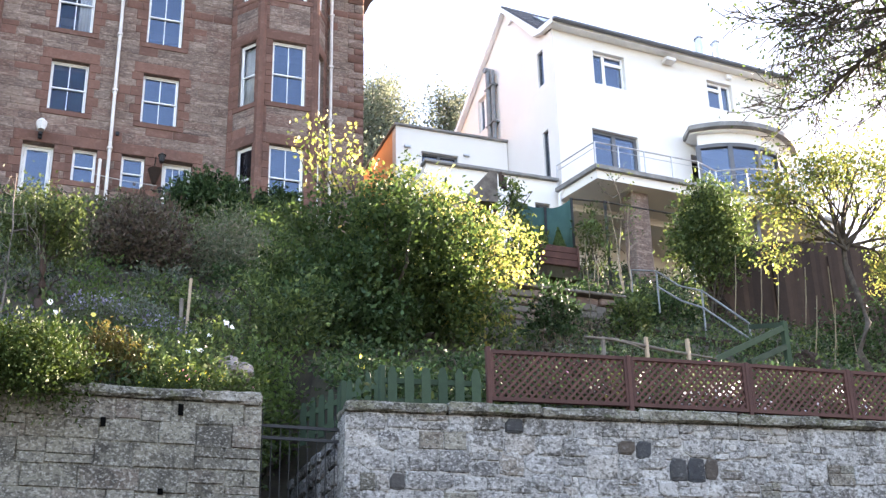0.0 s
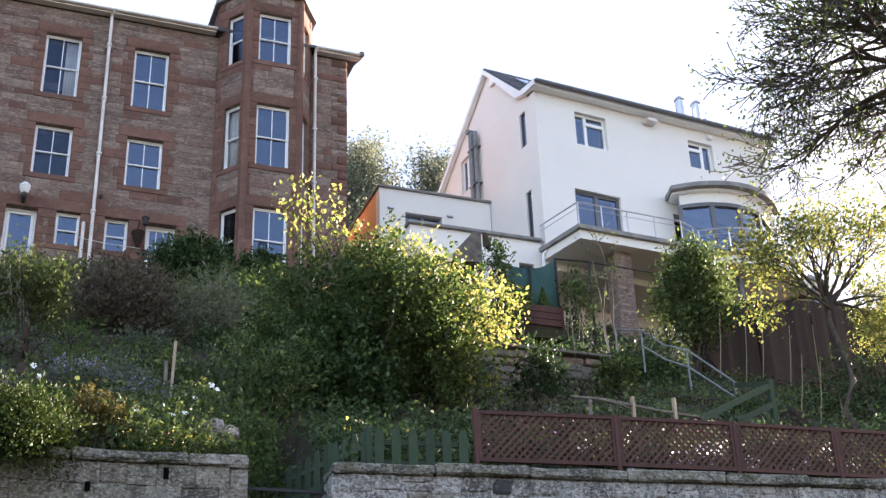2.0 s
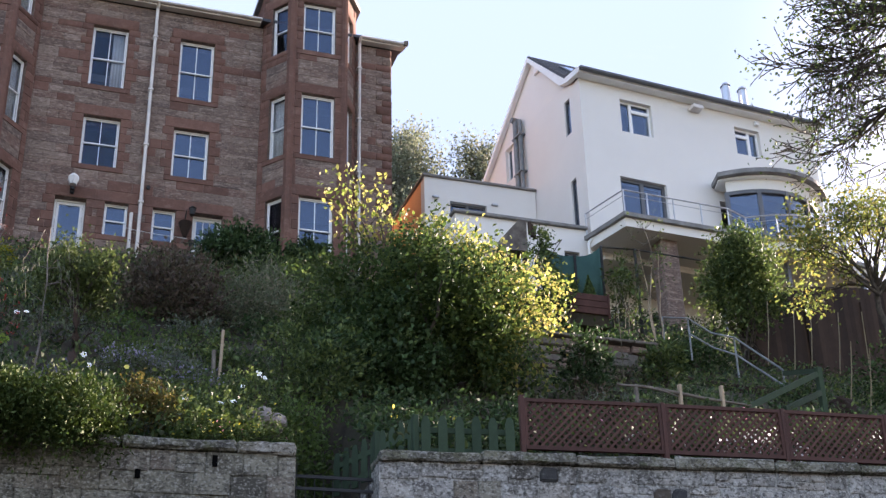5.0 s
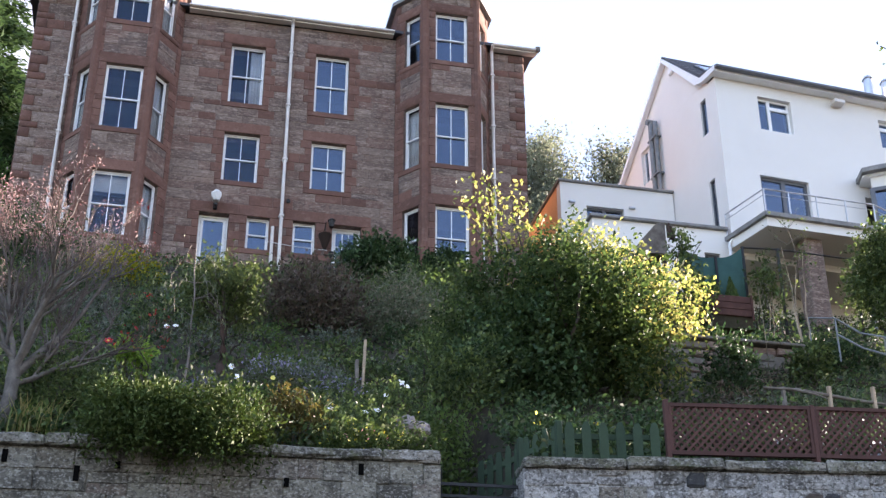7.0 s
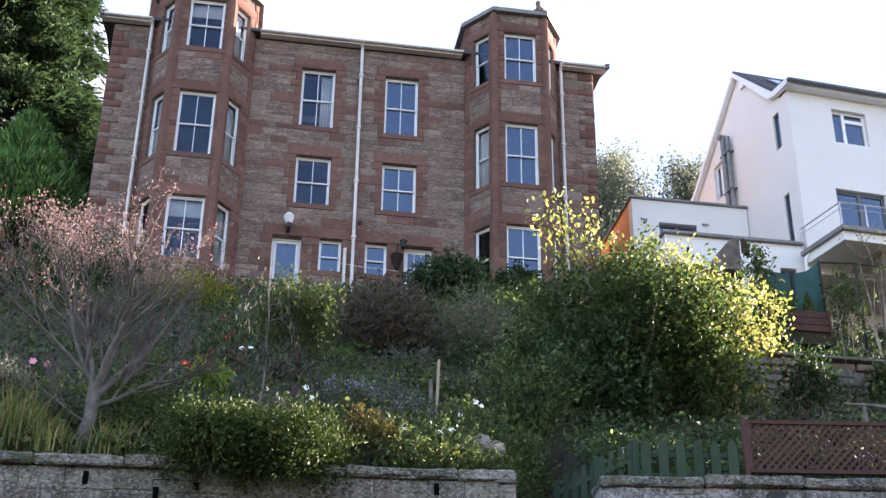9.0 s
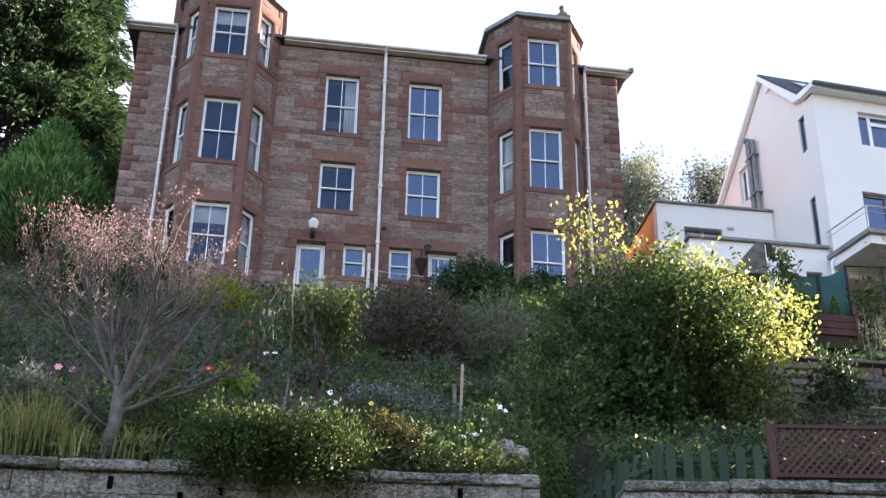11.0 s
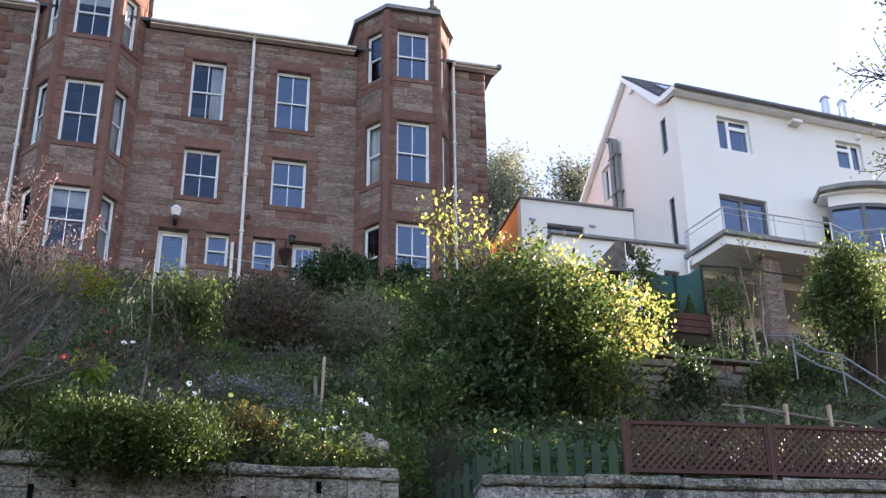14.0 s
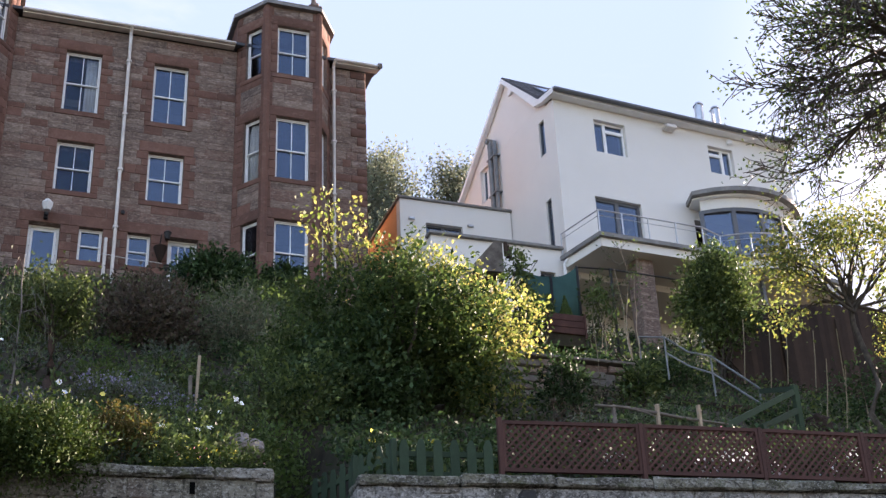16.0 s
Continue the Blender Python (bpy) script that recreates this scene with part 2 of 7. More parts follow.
def old_wall(lime, soot, pale=(0.43, 0.41, 0.37, 1), white=(0.6, 0.575, 0.53, 1)):
    dark = (0.045, 0.041, 0.035, 1)
    return ((2.4, 12.0, 0.47, 0.57, pale, lime * 0.8, (1, 1, 1.3)), (1.7, 12.0, 0.5, 0.6, dark, soot, (1, 1, 0.9)), (8.0, 10.0, 0.52, 0.6, pale, lime * 0.7, (0.9, 0.9, 1.3)), (19.0, 10.0, 0.5, 0.57, dark, soot * 0.95, (1, 1, 1.2)), (27.0, 9.0, 0.53, 0.59, white, lime, (0.9, 0.9, 1.3)))


M["rubble"] = layered("grey_rubble_stone", [(0.13, 0.125, 0.118), (0.27, 0.262, 0.245), (0.19, 0.182, 0.168), (0.37, 0.36, 0.34), (0.09, 0.088, 0.085), (0.24, 0.21, 0.175), (0.45, 0.435, 0.4), (0.21, 0.205, 0.195)], old_wall(0.5, 0.75))
M["rubble_warm"] = layered("brown_grey_wall_stone", [(0.12, 0.11, 0.085), (0.2, 0.185, 0.145), (0.15, 0.132, 0.1), (0.23, 0.215, 0.175), (0.145, 0.11, 0.088), (0.2, 0.188, 0.15), (0.09, 0.083, 0.068)], old_wall(0.42, 0.72, (0.28, 0.264, 0.21, 1), (0.5, 0.48, 0.42, 1)))
M["joint_warm"] = layered("old_brown_mortar", [(0.16, 0.148, 0.115), (0.22, 0.205, 0.165)], old_wall(0.42, 0.7, (0.28, 0.264, 0.21, 1), (0.5, 0.48, 0.42, 1)))
M["void"] = material("hole_black", [(0.003, 0.003, 0.003), (0.005, 0.005, 0.005)], 1.0, 4.0, 0.0, 40, spec=0.0)
M["dark_stone"] = layered("dark_whin_stone", [(0.05, 0.052, 0.055), (0.075, 0.073, 0.07), (0.095, 0.075, 0.058)], ((13.0, 9.0, 0.55, 0.68, (0.22, 0.215, 0.2, 1), 0.5, (1, 1, 1.8)),))
M["rubble_joint"] = layered("lime_mortar", [(0.24, 0.23, 0.21), (0.36, 0.35, 0.325)], old_wall(0.5, 0.75))
M["coping"] = layered("mossy_coping_stone", [(0.15, 0.14, 0.108), (0.22, 0.205, 0.162), (0.14, 0.138, 0.094), (0.19, 0.17, 0.132)], old_wall(0.32, 0.85) + ((5.0, 8.0, 0.55, 0.68, (0.06, 0.07, 0.025, 1), 0.8, (1, 1, 1)),))
WEATHER = ((0.7, 9.0, 0.52, 0.68, (0.2, 0.112, 0.09, 1), 0.5, (1, 1, 1.3)), (0.9, 9.0, 0.54, 0.7, (0.075, 0.058, 0.052, 1), 0.7, (1, 1, 0.6)), (3.2, 9.0, 0.53, 0.66, (0.4, 0.31, 0.255, 1), 0.6, (0.6, 0.6, 2.8)), (8.0, 8.0, 0.53, 0.66, (0.09, 0.068, 0.06, 1), 0.55, (0.8, 0.8, 1.6)), (17.0, 9.0, 0.52, 0.6, (0.075, 0.056, 0.05, 1), 0.5, (0.7, 0.7, 1.5)), (14.0, 9.0, 0.54, 0.62, (0.44, 0.35, 0.3, 1), 0.45, (0.6, 0.6, 1.8)))
M["sandstone"] = layered("sandstone", [(0.135, 0.098, 0.081), (0.215, 0.155, 0.126), (0.165, 0.118, 0.096), (0.275, 0.208, 0.17), (0.188, 0.118, 0.094), (0.23, 0.172, 0.141), (0.148, 0.11, 0.094)], WEATHER, 0.5, 0.5)
M["red_stone"] = layered("red_dressed_sandstone", [(0.155, 0.084, 0.066), (0.2, 0.11, 0.086), (0.175, 0.095, 0.074), (0.135, 0.075, 0.06)], ((1.1, 9.0, 0.52, 0.7, (0.095, 0.06, 0.052, 1), 0.6, (1, 1, 0.7)), (3.5, 8.0, 0.54, 0.68, (0.29, 0.19, 0.152, 1), 0.4, (1, 1, 1.5))), 0.3, 0.35)
M["mortar"] = layered("sandstone_mortar", [(0.16, 0.115, 0.095), (0.25, 0.185, 0.152)], WEATHER, 0.4, 0.4)


def leafy(name, stops, translucent=0.38, rough=0.58, span=(0.6, 1.6)):
    first, last = stops[0], stops[-1]
    stops = [tuple(span[0] * c for c in first), *[tuple(1.15 * c for c in q) for q in stops], tuple(span[1] * c for c in last)]
    M[name] = material(name, stops, rough, 0.8, 0.0, 20, "island", 0.35, 0.18, 0.0, translucent)


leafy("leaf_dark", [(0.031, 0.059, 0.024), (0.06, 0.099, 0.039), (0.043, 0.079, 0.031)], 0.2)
leafy("leaf_mid", [(0.049, 0.077, 0.03), (0.084, 0.122, 0.044), (0.065, 0.098, 0.037), (0.115, 0.149, 0.051)], 0.28)
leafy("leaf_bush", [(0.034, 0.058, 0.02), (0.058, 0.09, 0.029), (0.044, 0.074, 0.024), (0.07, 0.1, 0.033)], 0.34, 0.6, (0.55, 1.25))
leafy("leaf_apple", [(0.06, 0.082, 0.03), (0.095, 0.122, 0.042), (0.075, 0.1, 0.036)], 0.3, 0.65, (0.6, 1.25))
leafy("leaf_lime", [(0.16, 0.26, 0.05), (0.24, 0.34, 0.08), (0.19, 0.29, 0.06)], 0.45)
# darker, less translucent green: shade on the trailing plants is put into it
leafy("leaf_shaded", [(0.042, 0.068, 0.018), (0.064, 0.098, 0.026), (0.053, 0.085, 0.022), (0.076, 0.104, 0.03)], 0.15, 0.7, (0.6, 1.15))
leafy("leaf_fresh", [(0.06, 0.1, 0.03), (0.1, 0.15, 0.045), (0.075, 0.115, 0.035)], 0.35)
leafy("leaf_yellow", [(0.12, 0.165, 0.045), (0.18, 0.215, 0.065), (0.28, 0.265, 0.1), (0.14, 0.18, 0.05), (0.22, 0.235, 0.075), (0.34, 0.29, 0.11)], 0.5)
leafy("leaf_olive", [(0.077, 0.101, 0.055), (0.127, 0.152, 0.081), (0.099, 0.11, 0.066)], 0.3)
leafy("leaf_grey", [(0.09, 0.112, 0.086), (0.15, 0.175, 0.136), (0.11, 0.115, 0.09)], 0.3)
leafy("leaf_brown", [(0.069, 0.053, 0.04), (0.121, 0.092, 0.067), (0.078, 0.083, 0.046), (0.103, 0.076, 0.06)], 0.25)
leafy("leaf_ochre", [(0.105, 0.085, 0.028), (0.14, 0.106, 0.036), (0.08, 0.088, 0.03), (0.12, 0.098, 0.032)], 0.3)
leafy("leaf_gold", [(0.2, 0.2, 0.02), (0.3, 0.25, 0.03), (0.16, 0.18, 0.02)], 0.4)
leafy("leaf_pink", [(0.28, 0.17, 0.16), (0.36, 0.25, 0.24), (0.25, 0.12, 0.12), (0.3, 0.24, 0.22)], 0.4)
leafy("leaf_red", [(0.26, 0.045, 0.04), (0.34, 0.08, 0.065)], 0.3)
leafy("leaf_autumn", [(0.13, 0.16, 0.05), (0.09, 0.12, 0.04), (0.2, 0.2, 0.065), (0.07, 0.1, 0.035), (0.26, 0.22, 0.07), (0.11, 0.14, 0.045)], 0.5)
leafy("leaf_conifer", [(0.024, 0.046, 0.02), (0.05, 0.083, 0.034), (0.034, 0.06, 0.025)], 0.2)
leafy("leaf_wild", [(0.098, 0.115, 0.069), (0.149, 0.167, 0.103), (0.103, 0.127, 0.069), (0.161, 0.149, 0.109)], 0.3)
# brightened in place of the sunlight that the house keeps off the thuja
leafy("leaf_thuja", [(0.055, 0.12, 0.038), (0.16, 0.28, 0.085), (0.1, 0.19, 0.06)], 0.4)
# haze over the far trees is put into this paler grey-green
leafy("leaf_wood", [(0.12, 0.135, 0.095), (0.18, 0.195, 0.135), (0.16, 0.16, 0.12), (0.13, 0.155, 0.105)], 0.4)
leafy("petal_white", [(0.75, 0.72, 0.75), (0.85, 0.82, 0.85)], 0.3)
leafy("petal_yellow", [(0.6, 0.5, 0.08), (0.72, 0.62, 0.16)], 0.3)
leafy("petal_blue", [(0.18, 0.165, 0.25), (0.23, 0.215, 0.3), (0.28, 0.26, 0.34)], 0.3)
leafy("petal_red", [(0.4, 0.02, 0.02), (0.5, 0.03, 0.03)], 0.3)
leafy("petal_pink", [(0.6, 0.22, 0.32), (0.7, 0.3, 0.4)], 0.3)
leafy("grass", [(0.1, 0.15, 0.04), (0.16, 0.19, 0.06), (0.28, 0.24, 0.11), (0.22, 0.19, 0.08)], 0.3)


# ---- the plan and its stretch ----
# Things are drawn on a plan, then stretched in depth and rise to fit the camera's view.
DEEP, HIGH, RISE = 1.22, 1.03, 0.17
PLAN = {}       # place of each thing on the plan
SLOPED = set()  # things sheared by the stretch from end to end


def view_fit(x, y, z):
    """A place on the plan, stretched to fit the camera's view."""
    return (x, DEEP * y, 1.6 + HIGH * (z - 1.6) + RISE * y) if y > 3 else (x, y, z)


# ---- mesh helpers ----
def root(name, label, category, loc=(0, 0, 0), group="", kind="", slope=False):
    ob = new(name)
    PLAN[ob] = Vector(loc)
    ob.location = view_fit(*loc)
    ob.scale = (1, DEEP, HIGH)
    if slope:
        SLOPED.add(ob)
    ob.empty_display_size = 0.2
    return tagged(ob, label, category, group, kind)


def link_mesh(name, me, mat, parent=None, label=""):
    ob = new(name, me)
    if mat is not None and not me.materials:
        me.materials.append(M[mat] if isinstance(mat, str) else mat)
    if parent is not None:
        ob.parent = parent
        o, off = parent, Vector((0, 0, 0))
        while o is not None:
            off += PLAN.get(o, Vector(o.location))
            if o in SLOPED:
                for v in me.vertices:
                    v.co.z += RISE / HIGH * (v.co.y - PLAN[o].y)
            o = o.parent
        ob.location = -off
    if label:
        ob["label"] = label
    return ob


def part(name, bm, mat, parent, label=""):
    """One mesh object out of a bmesh in world coordinates, under a thing or a part."""
    me = bpy.data.meshes.new(name)
    bm.to_mesh(me)
    bm.free()
    return link_mesh(name, me, mat, parent, label)


def raw(name, verts, faces, mat, parent=None, label="", smooth=False):
    """One mesh from arrays of vertices and equal-sized faces."""
    verts, faces = np.asarray(verts, np.float32), np.asarray(faces, np.int32)
    me = bpy.data.meshes.new(name)
    k = faces.shape[1]
    me.vertices.add(len(verts))
    me.vertices.foreach_set("co", verts.ravel())
    me.loops.add(faces.size)
    me.loops.foreach_set("vertex_index", faces.ravel())
    me.polygons.add(len(faces))
    me.polygons.foreach_set("loop_start", np.arange(0, faces.size, k, dtype=np.int32))
    if smooth:
        me.polygons.foreach_set("use_smooth", np.ones(len(faces), bool))
    me.update(calc_edges=True)
    return link_mesh(name, me, mat, parent, label)


def box(bm, x0, x1, y0, y1, z0, z1, bevel=0.0):
    r = bmesh.ops.create_cube(bm, size=1.0, matrix=Matrix.Translation(((x0 + x1) / 2, (y0 + y1) / 2, (z0 + z1) / 2)) @ Matrix.Diagonal((x1 - x0, y1 - y0, z1 - z0, 1)))
    if bevel > 0:
        es = list({e for v in r["verts"] for e in v.link_edges})
        bmesh.ops.bevel(bm, geom=es, offset=bevel, segments=1, affect="EDGES")
    return bm


def box_local(bm, m, sx, sy, sz, bevel=0.0):
    """A box of that size standing on the origin of the pose m (centred in x and y)."""
    r = bmesh.ops.create_cube(bm, size=1.0, matrix=m @ Matrix.Translation((0, 0, sz / 2)) @ Matrix.Diagonal((sx, sy, sz, 1)))
    if bevel > 0:
        es = list({e for v in r["verts"] for e in v.link_edges})
        bmesh.ops.bevel(bm, geom=es, offset=bevel, segments=1, affect="EDGES")
    return bm


def bar(bm, a, b, w, h=None, sides=8):
    """A bar from a to b: round with diameter w, or w wide and h high."""
    a, b = Vector(a), Vector(b)
    d = b - a
    m = Matrix.Translation((a + b) / 2) @ d.to_track_quat("Z", "X").to_matrix().to_4x4()
    if h is None:
        bmesh.ops.create_cone(bm, cap_ends=True, segments=sides, radius1=w / 2, radius2=w / 2, depth=d.length, matrix=m)
    else:
        bmesh.ops.create_cube(bm, size=1.0, matrix=m @ Matrix.Diagonal((h, w, d.length, 1)))
    return bm


def tube_path(points, radii, sides=6):
    """Vertices and quads of a tapered tube along points."""
    vs, fs = [], []
    pts = [Vector(p) for p in points]
    for i, p in enumerate(pts):
        d = (pts[min(i + 1, len(pts) - 1)] - pts[max(i - 1, 0)]).normalized()
        q = d.to_track_quat("Z", "X")
        for s in range(sides):
            a = 2 * math.pi * s / sides
            vs.append(tuple(p + q @ Vector((math.cos(a) * radii[i], math.sin(a) * radii[i], 0))))
    for i in range(len(pts) - 1):
        for s in range(sides):
            a, b = i * sides + s, i * sides + (s + 1) % sides
            fs.append((a, b, b + sides, a + sides))
    return vs, fs


def prism(bm, outline, y0, y1, axis="y"):
    """A solid whose outline (two coordinates each) is drawn across the axis."""
    def co(p, d):
        return (p[0], d, p[1]) if axis == "y" else ((d, p[0], p[1]) if axis == "x" else (p[0], p[1], d))
    a = [bm.verts.new(co(p, y0)) for p in outline]
    b = [bm.verts.new(co(p, y1)) for p in outline]
    bm.faces.new(a)
    bm.faces.new(b[::-1])
    for i in range(len(a)):
        j = (i + 1) % len(a)
        bm.faces.new((a[i], b[i], b[j], a[j]))
    bmesh.ops.recalc_face_normals(bm, faces=bm.faces[:])
    return bm


class Plane:
    """An upright wall plane: origin, direction along it, outward normal."""
    def __init__(self, ox, oy, dx, dy):
        n = math.hypot(dx, dy)
        self.o, self.u, self.n = Vector((ox, oy, 0)), Vector((dx / n, dy / n, 0)), Vector((dy / n, -dx / n, 0))

    def at(self, s, z, out=0.0):
        return self.o + self.u * s + self.n * out + Vector((0, 0, z))

    def place(self, s, z, out=0.0):
        p = self.at(s, z, out)
        m = Matrix.Identity(4)
        m.col[0][:3], m.col[1][:3], m.col[2][:3], m.col[3][:3] = self.u, -self.n, (0, 0, 1), p
        return m

    def box(self, bm, s0, s1, z0, z1, o0, o1, bevel=0.0):
        """A box along the wall from s0 to s1, z0 to z1 and from o0 to o1 out of its face."""
        m = self.place((s0 + s1) / 2, z0, (o0 + o1) / 2)
        return box_local(bm, m, s1 - s0, abs(o1 - o0), z1 - z0, bevel)


def wall_panel(name, pl, s0, s1, z0, z1, th, holes, mat, parent, label=""):
    """A wall of that thickness behind the plane, with openings (s0, s1, z0, z1) going through it."""
    ss = sorted({s0, s1, *[h[0] for h in holes], *[h[1] for h in holes]})
    zs = sorted({z0, z1, *[h[2] for h in holes], *[h[3] for h in holes]})
    ss, zs = [s for s in ss if s0 <= s <= s1], [z for z in zs if z0 <= z <= z1]

    def solid(i, j):
        if not (0 <= i < len(ss) - 1 and 0 <= j < len(zs) - 1):
            return False
        cs, cz = (ss[i] + ss[i + 1]) / 2, (zs[j] + zs[j + 1]) / 2
        return not any(h[0] < cs < h[1] and h[2] < cz < h[3] for h in holes)
    bm = bmesh.new()
    cache = {}

    def v(i, j, k):
        if (i, j, k) not in cache:
            cache[i, j, k] = bm.verts.new(pl.at(ss[i], zs[j], -th * k))
        return cache[i, j, k]
    for i in range(len(ss) - 1):
        for j in range(len(zs) - 1):
            if not solid(i, j):
                continue
            bm.faces.new((v(i, j, 0), v(i + 1, j, 0), v(i + 1, j + 1, 0), v(i, j + 1, 0)))
            bm.faces.new((v(i, j, 1), v(i, j + 1, 1), v(i + 1, j + 1, 1), v(i + 1, j, 1)))
            if not solid(i - 1, j):
                bm.faces.new((v(i, j, 0), v(i, j + 1, 0), v(i, j + 1, 1), v(i, j, 1)))
            if not solid(i + 1, j):
                bm.faces.new((v(i + 1, j, 0), v(i + 1, j, 1), v(i + 1, j + 1, 1), v(i + 1, j + 1, 0)))
            if not solid(i, j - 1):
                bm.faces.new((v(i, j, 0), v(i, j, 1), v(i + 1, j, 1), v(i + 1, j, 0)))
            if not solid(i, j + 1):
                bm.faces.new((v(i, j + 1, 0), v(i + 1, j + 1, 0), v(i + 1, j + 1, 1), v(i, j + 1, 1)))
    bmesh.ops.recalc_face_normals(bm, faces=bm.faces[:])
    return part(name, bm, mat, parent, label)


def rubble_mesh(name, mat, seed):
    """An uneven eight-cornered stone in the unit square, its face at y = -1; quads only."""
    rng = random.Random(seed)
    rim = []
    for px, pz in ((-.5, -.2), (-.26, -.5), (.26, -.5), (.5, -.2), (.5, .2), (.26, .5), (-.26, .5), (-.5, .2)):
        rim.append((px * rng.uniform(0.9, 1.0), pz * rng.uniform(0.9, 1.0)))
        if rng.random() < 0.45:   # squarer corner
            rim[-1] = (math.copysign(max(abs(px), 0.43), px), math.copysign(max(abs(pz), 0.42), pz))
    vs = [(x, 0, z) for x, z in rim] + [(x * 0.97, -0.6 + rng.uniform(-.1, .1), z * 0.97) for x, z in rim] + [(x * rng.uniform(.7, .86), -1 + rng.uniform(-.2, .15), z * rng.uniform(.7, .86)) for x, z in rim]
    fs = []
    for r in (0, 8):
        fs += [(r + i, r + (i + 1) % 8, r + 8 + (i + 1) % 8, r + 8 + i) for i in range(8)]
    fs += [(16, 17, 18, 19), (16, 19, 20, 23), (20, 21, 22, 23)]
    me = bpy.data.meshes.new(name)
    me.from_pydata(vs, [], fs)
    me.materials.append(M[mat])
    return me


def block_mesh(name, mat, seed, rough=0.06, chamfer=0.1):
    """A unit stone, 1 x 1 in x and z, its face at y = -1 and its back at y = 0; 10 faces."""
    rng = random.Random(seed)
    c = chamfer

    def j():
        return rng.uniform(-rough, rough)
    back = [(-.5, 0, -.5), (.5, 0, -.5), (.5, 0, .5), (-.5, 0, .5)]
    mid = [(-.5 + abs(j()) * .4, -.55, -.5 + abs(j()) * .4), (.5 - abs(j()) * .4, -.55, -.5 + abs(j()) * .4), (.5 - abs(j()) * .4, -.55, .5 - abs(j()) * .4), (-.5 + abs(j()) * .4, -.55, .5 - abs(j()) * .4)]
    front = [(-.5 + c + j(), -1 + j(), -.5 + c + j()), (.5 - c + j(), -1 + j(), -.5 + c + j()), (.5 - c + j(), -1 + j(), .5 - c + j()), (-.5 + c + j(), -1 + j(), .5 - c + j())]
    me = bpy.data.meshes.new(name)
    fs = [(8, 9, 10, 11)]
    for i in range(4):
        k = (i + 1) % 4
        fs += [(i, k, 4 + k, 4 + i), (4 + i, 4 + k, 8 + k, 8 + i)]
    me.from_pydata(back + mid + front, [], fs)
    me.materials.append(M[mat])
    return me

# ---- ground ----
def wall_line(x):
    """How far the street wall stands from its corner's line at x."""
    x = min(max(x, -9.5), 18.0)
    return (3.22 - x) * 0.06 if x < 3.22 else -(x - 4.2) * 0.123 if x > 4.2 else 0.0


def ground_z(x, y):
    """Height of the bank behind the street wall and of the street before it."""
    yy = y - wall_line(x) * min(1.0, max(0.0, (20.0 - y) / 7.0)) if 5.0 < y < 20.0 else y
    z = float(np.interp(yy, [-400, 3.0, 4.0, 10.6, 11.9, 12.2, 12.35, 15, 19, 23, 26, 27.2, 32, 60, 140, 400], [0, 0, 0.2, 1.5, 1.6, 1.6, 4.28, 5.5, 7.8, 10.2, 12.05, 12.4, 13.2, 17, 24, 24]))
    if 12.0 < y < 40:
        z += 0.12 * noise.noise(Vector((x * 0.7, y * 0.7, 0.3))) + 0.05 * noise.noise(Vector((x * 2.3, y * 2.3, 4.0)))
    if 3.1 < x < 4.5 and 11.9 < y < 15.2:   # the cut with the steps behind the gate
        z = min(z, 1.7 + max(0.0, y - 12.4) * 0.95)
    return z


gx = np.concatenate([[-400, -150, -60, -30, -18], np.arange(-12, 30.1, 0.35), [34, 42, 60, 120, 400]])
gy = np.concatenate([[-400, -100, -30, -10, 0, 3, 4, 7, 8.5], np.arange(9.2, 14.2, 0.12), np.arange(14.35, 28, 0.35), [29, 30.5, 32, 36, 42, 50, 60, 80, 110, 140, 400]])
gv = [view_fit(float(x), float(y), ground_z(float(x), float(y))) for y in gy for x in gx]
nx = len(gx)
gf = [(j * nx + i, j * nx + i + 1, (j + 1) * nx + i + 1, (j + 1) * nx + i) for j in range(len(gy) - 1) for i in range(nx - 1)]
tagged(raw("ground", gv, gf, "soil", smooth=True), "steep bank of dark garden soil rising from the street", "ground", kind="structure")
bm = bmesh.new()
box(bm, -120, 120, -9, 2.9, 0.004, 0.03)
tagged(part("road", bm, "asphalt", None), "plain grey asphalt road below the bank", "road", kind="structure")


# unseen wall, added to darken the street wall by blocking low sky
bm = bmesh.new()
box(bm, -70, 70, -14.4, -14.0, -0.2, 8.5)
tagged(part("wall_south", bm, "room", None), "plain grey house wall across the road", "wall", kind="structure")


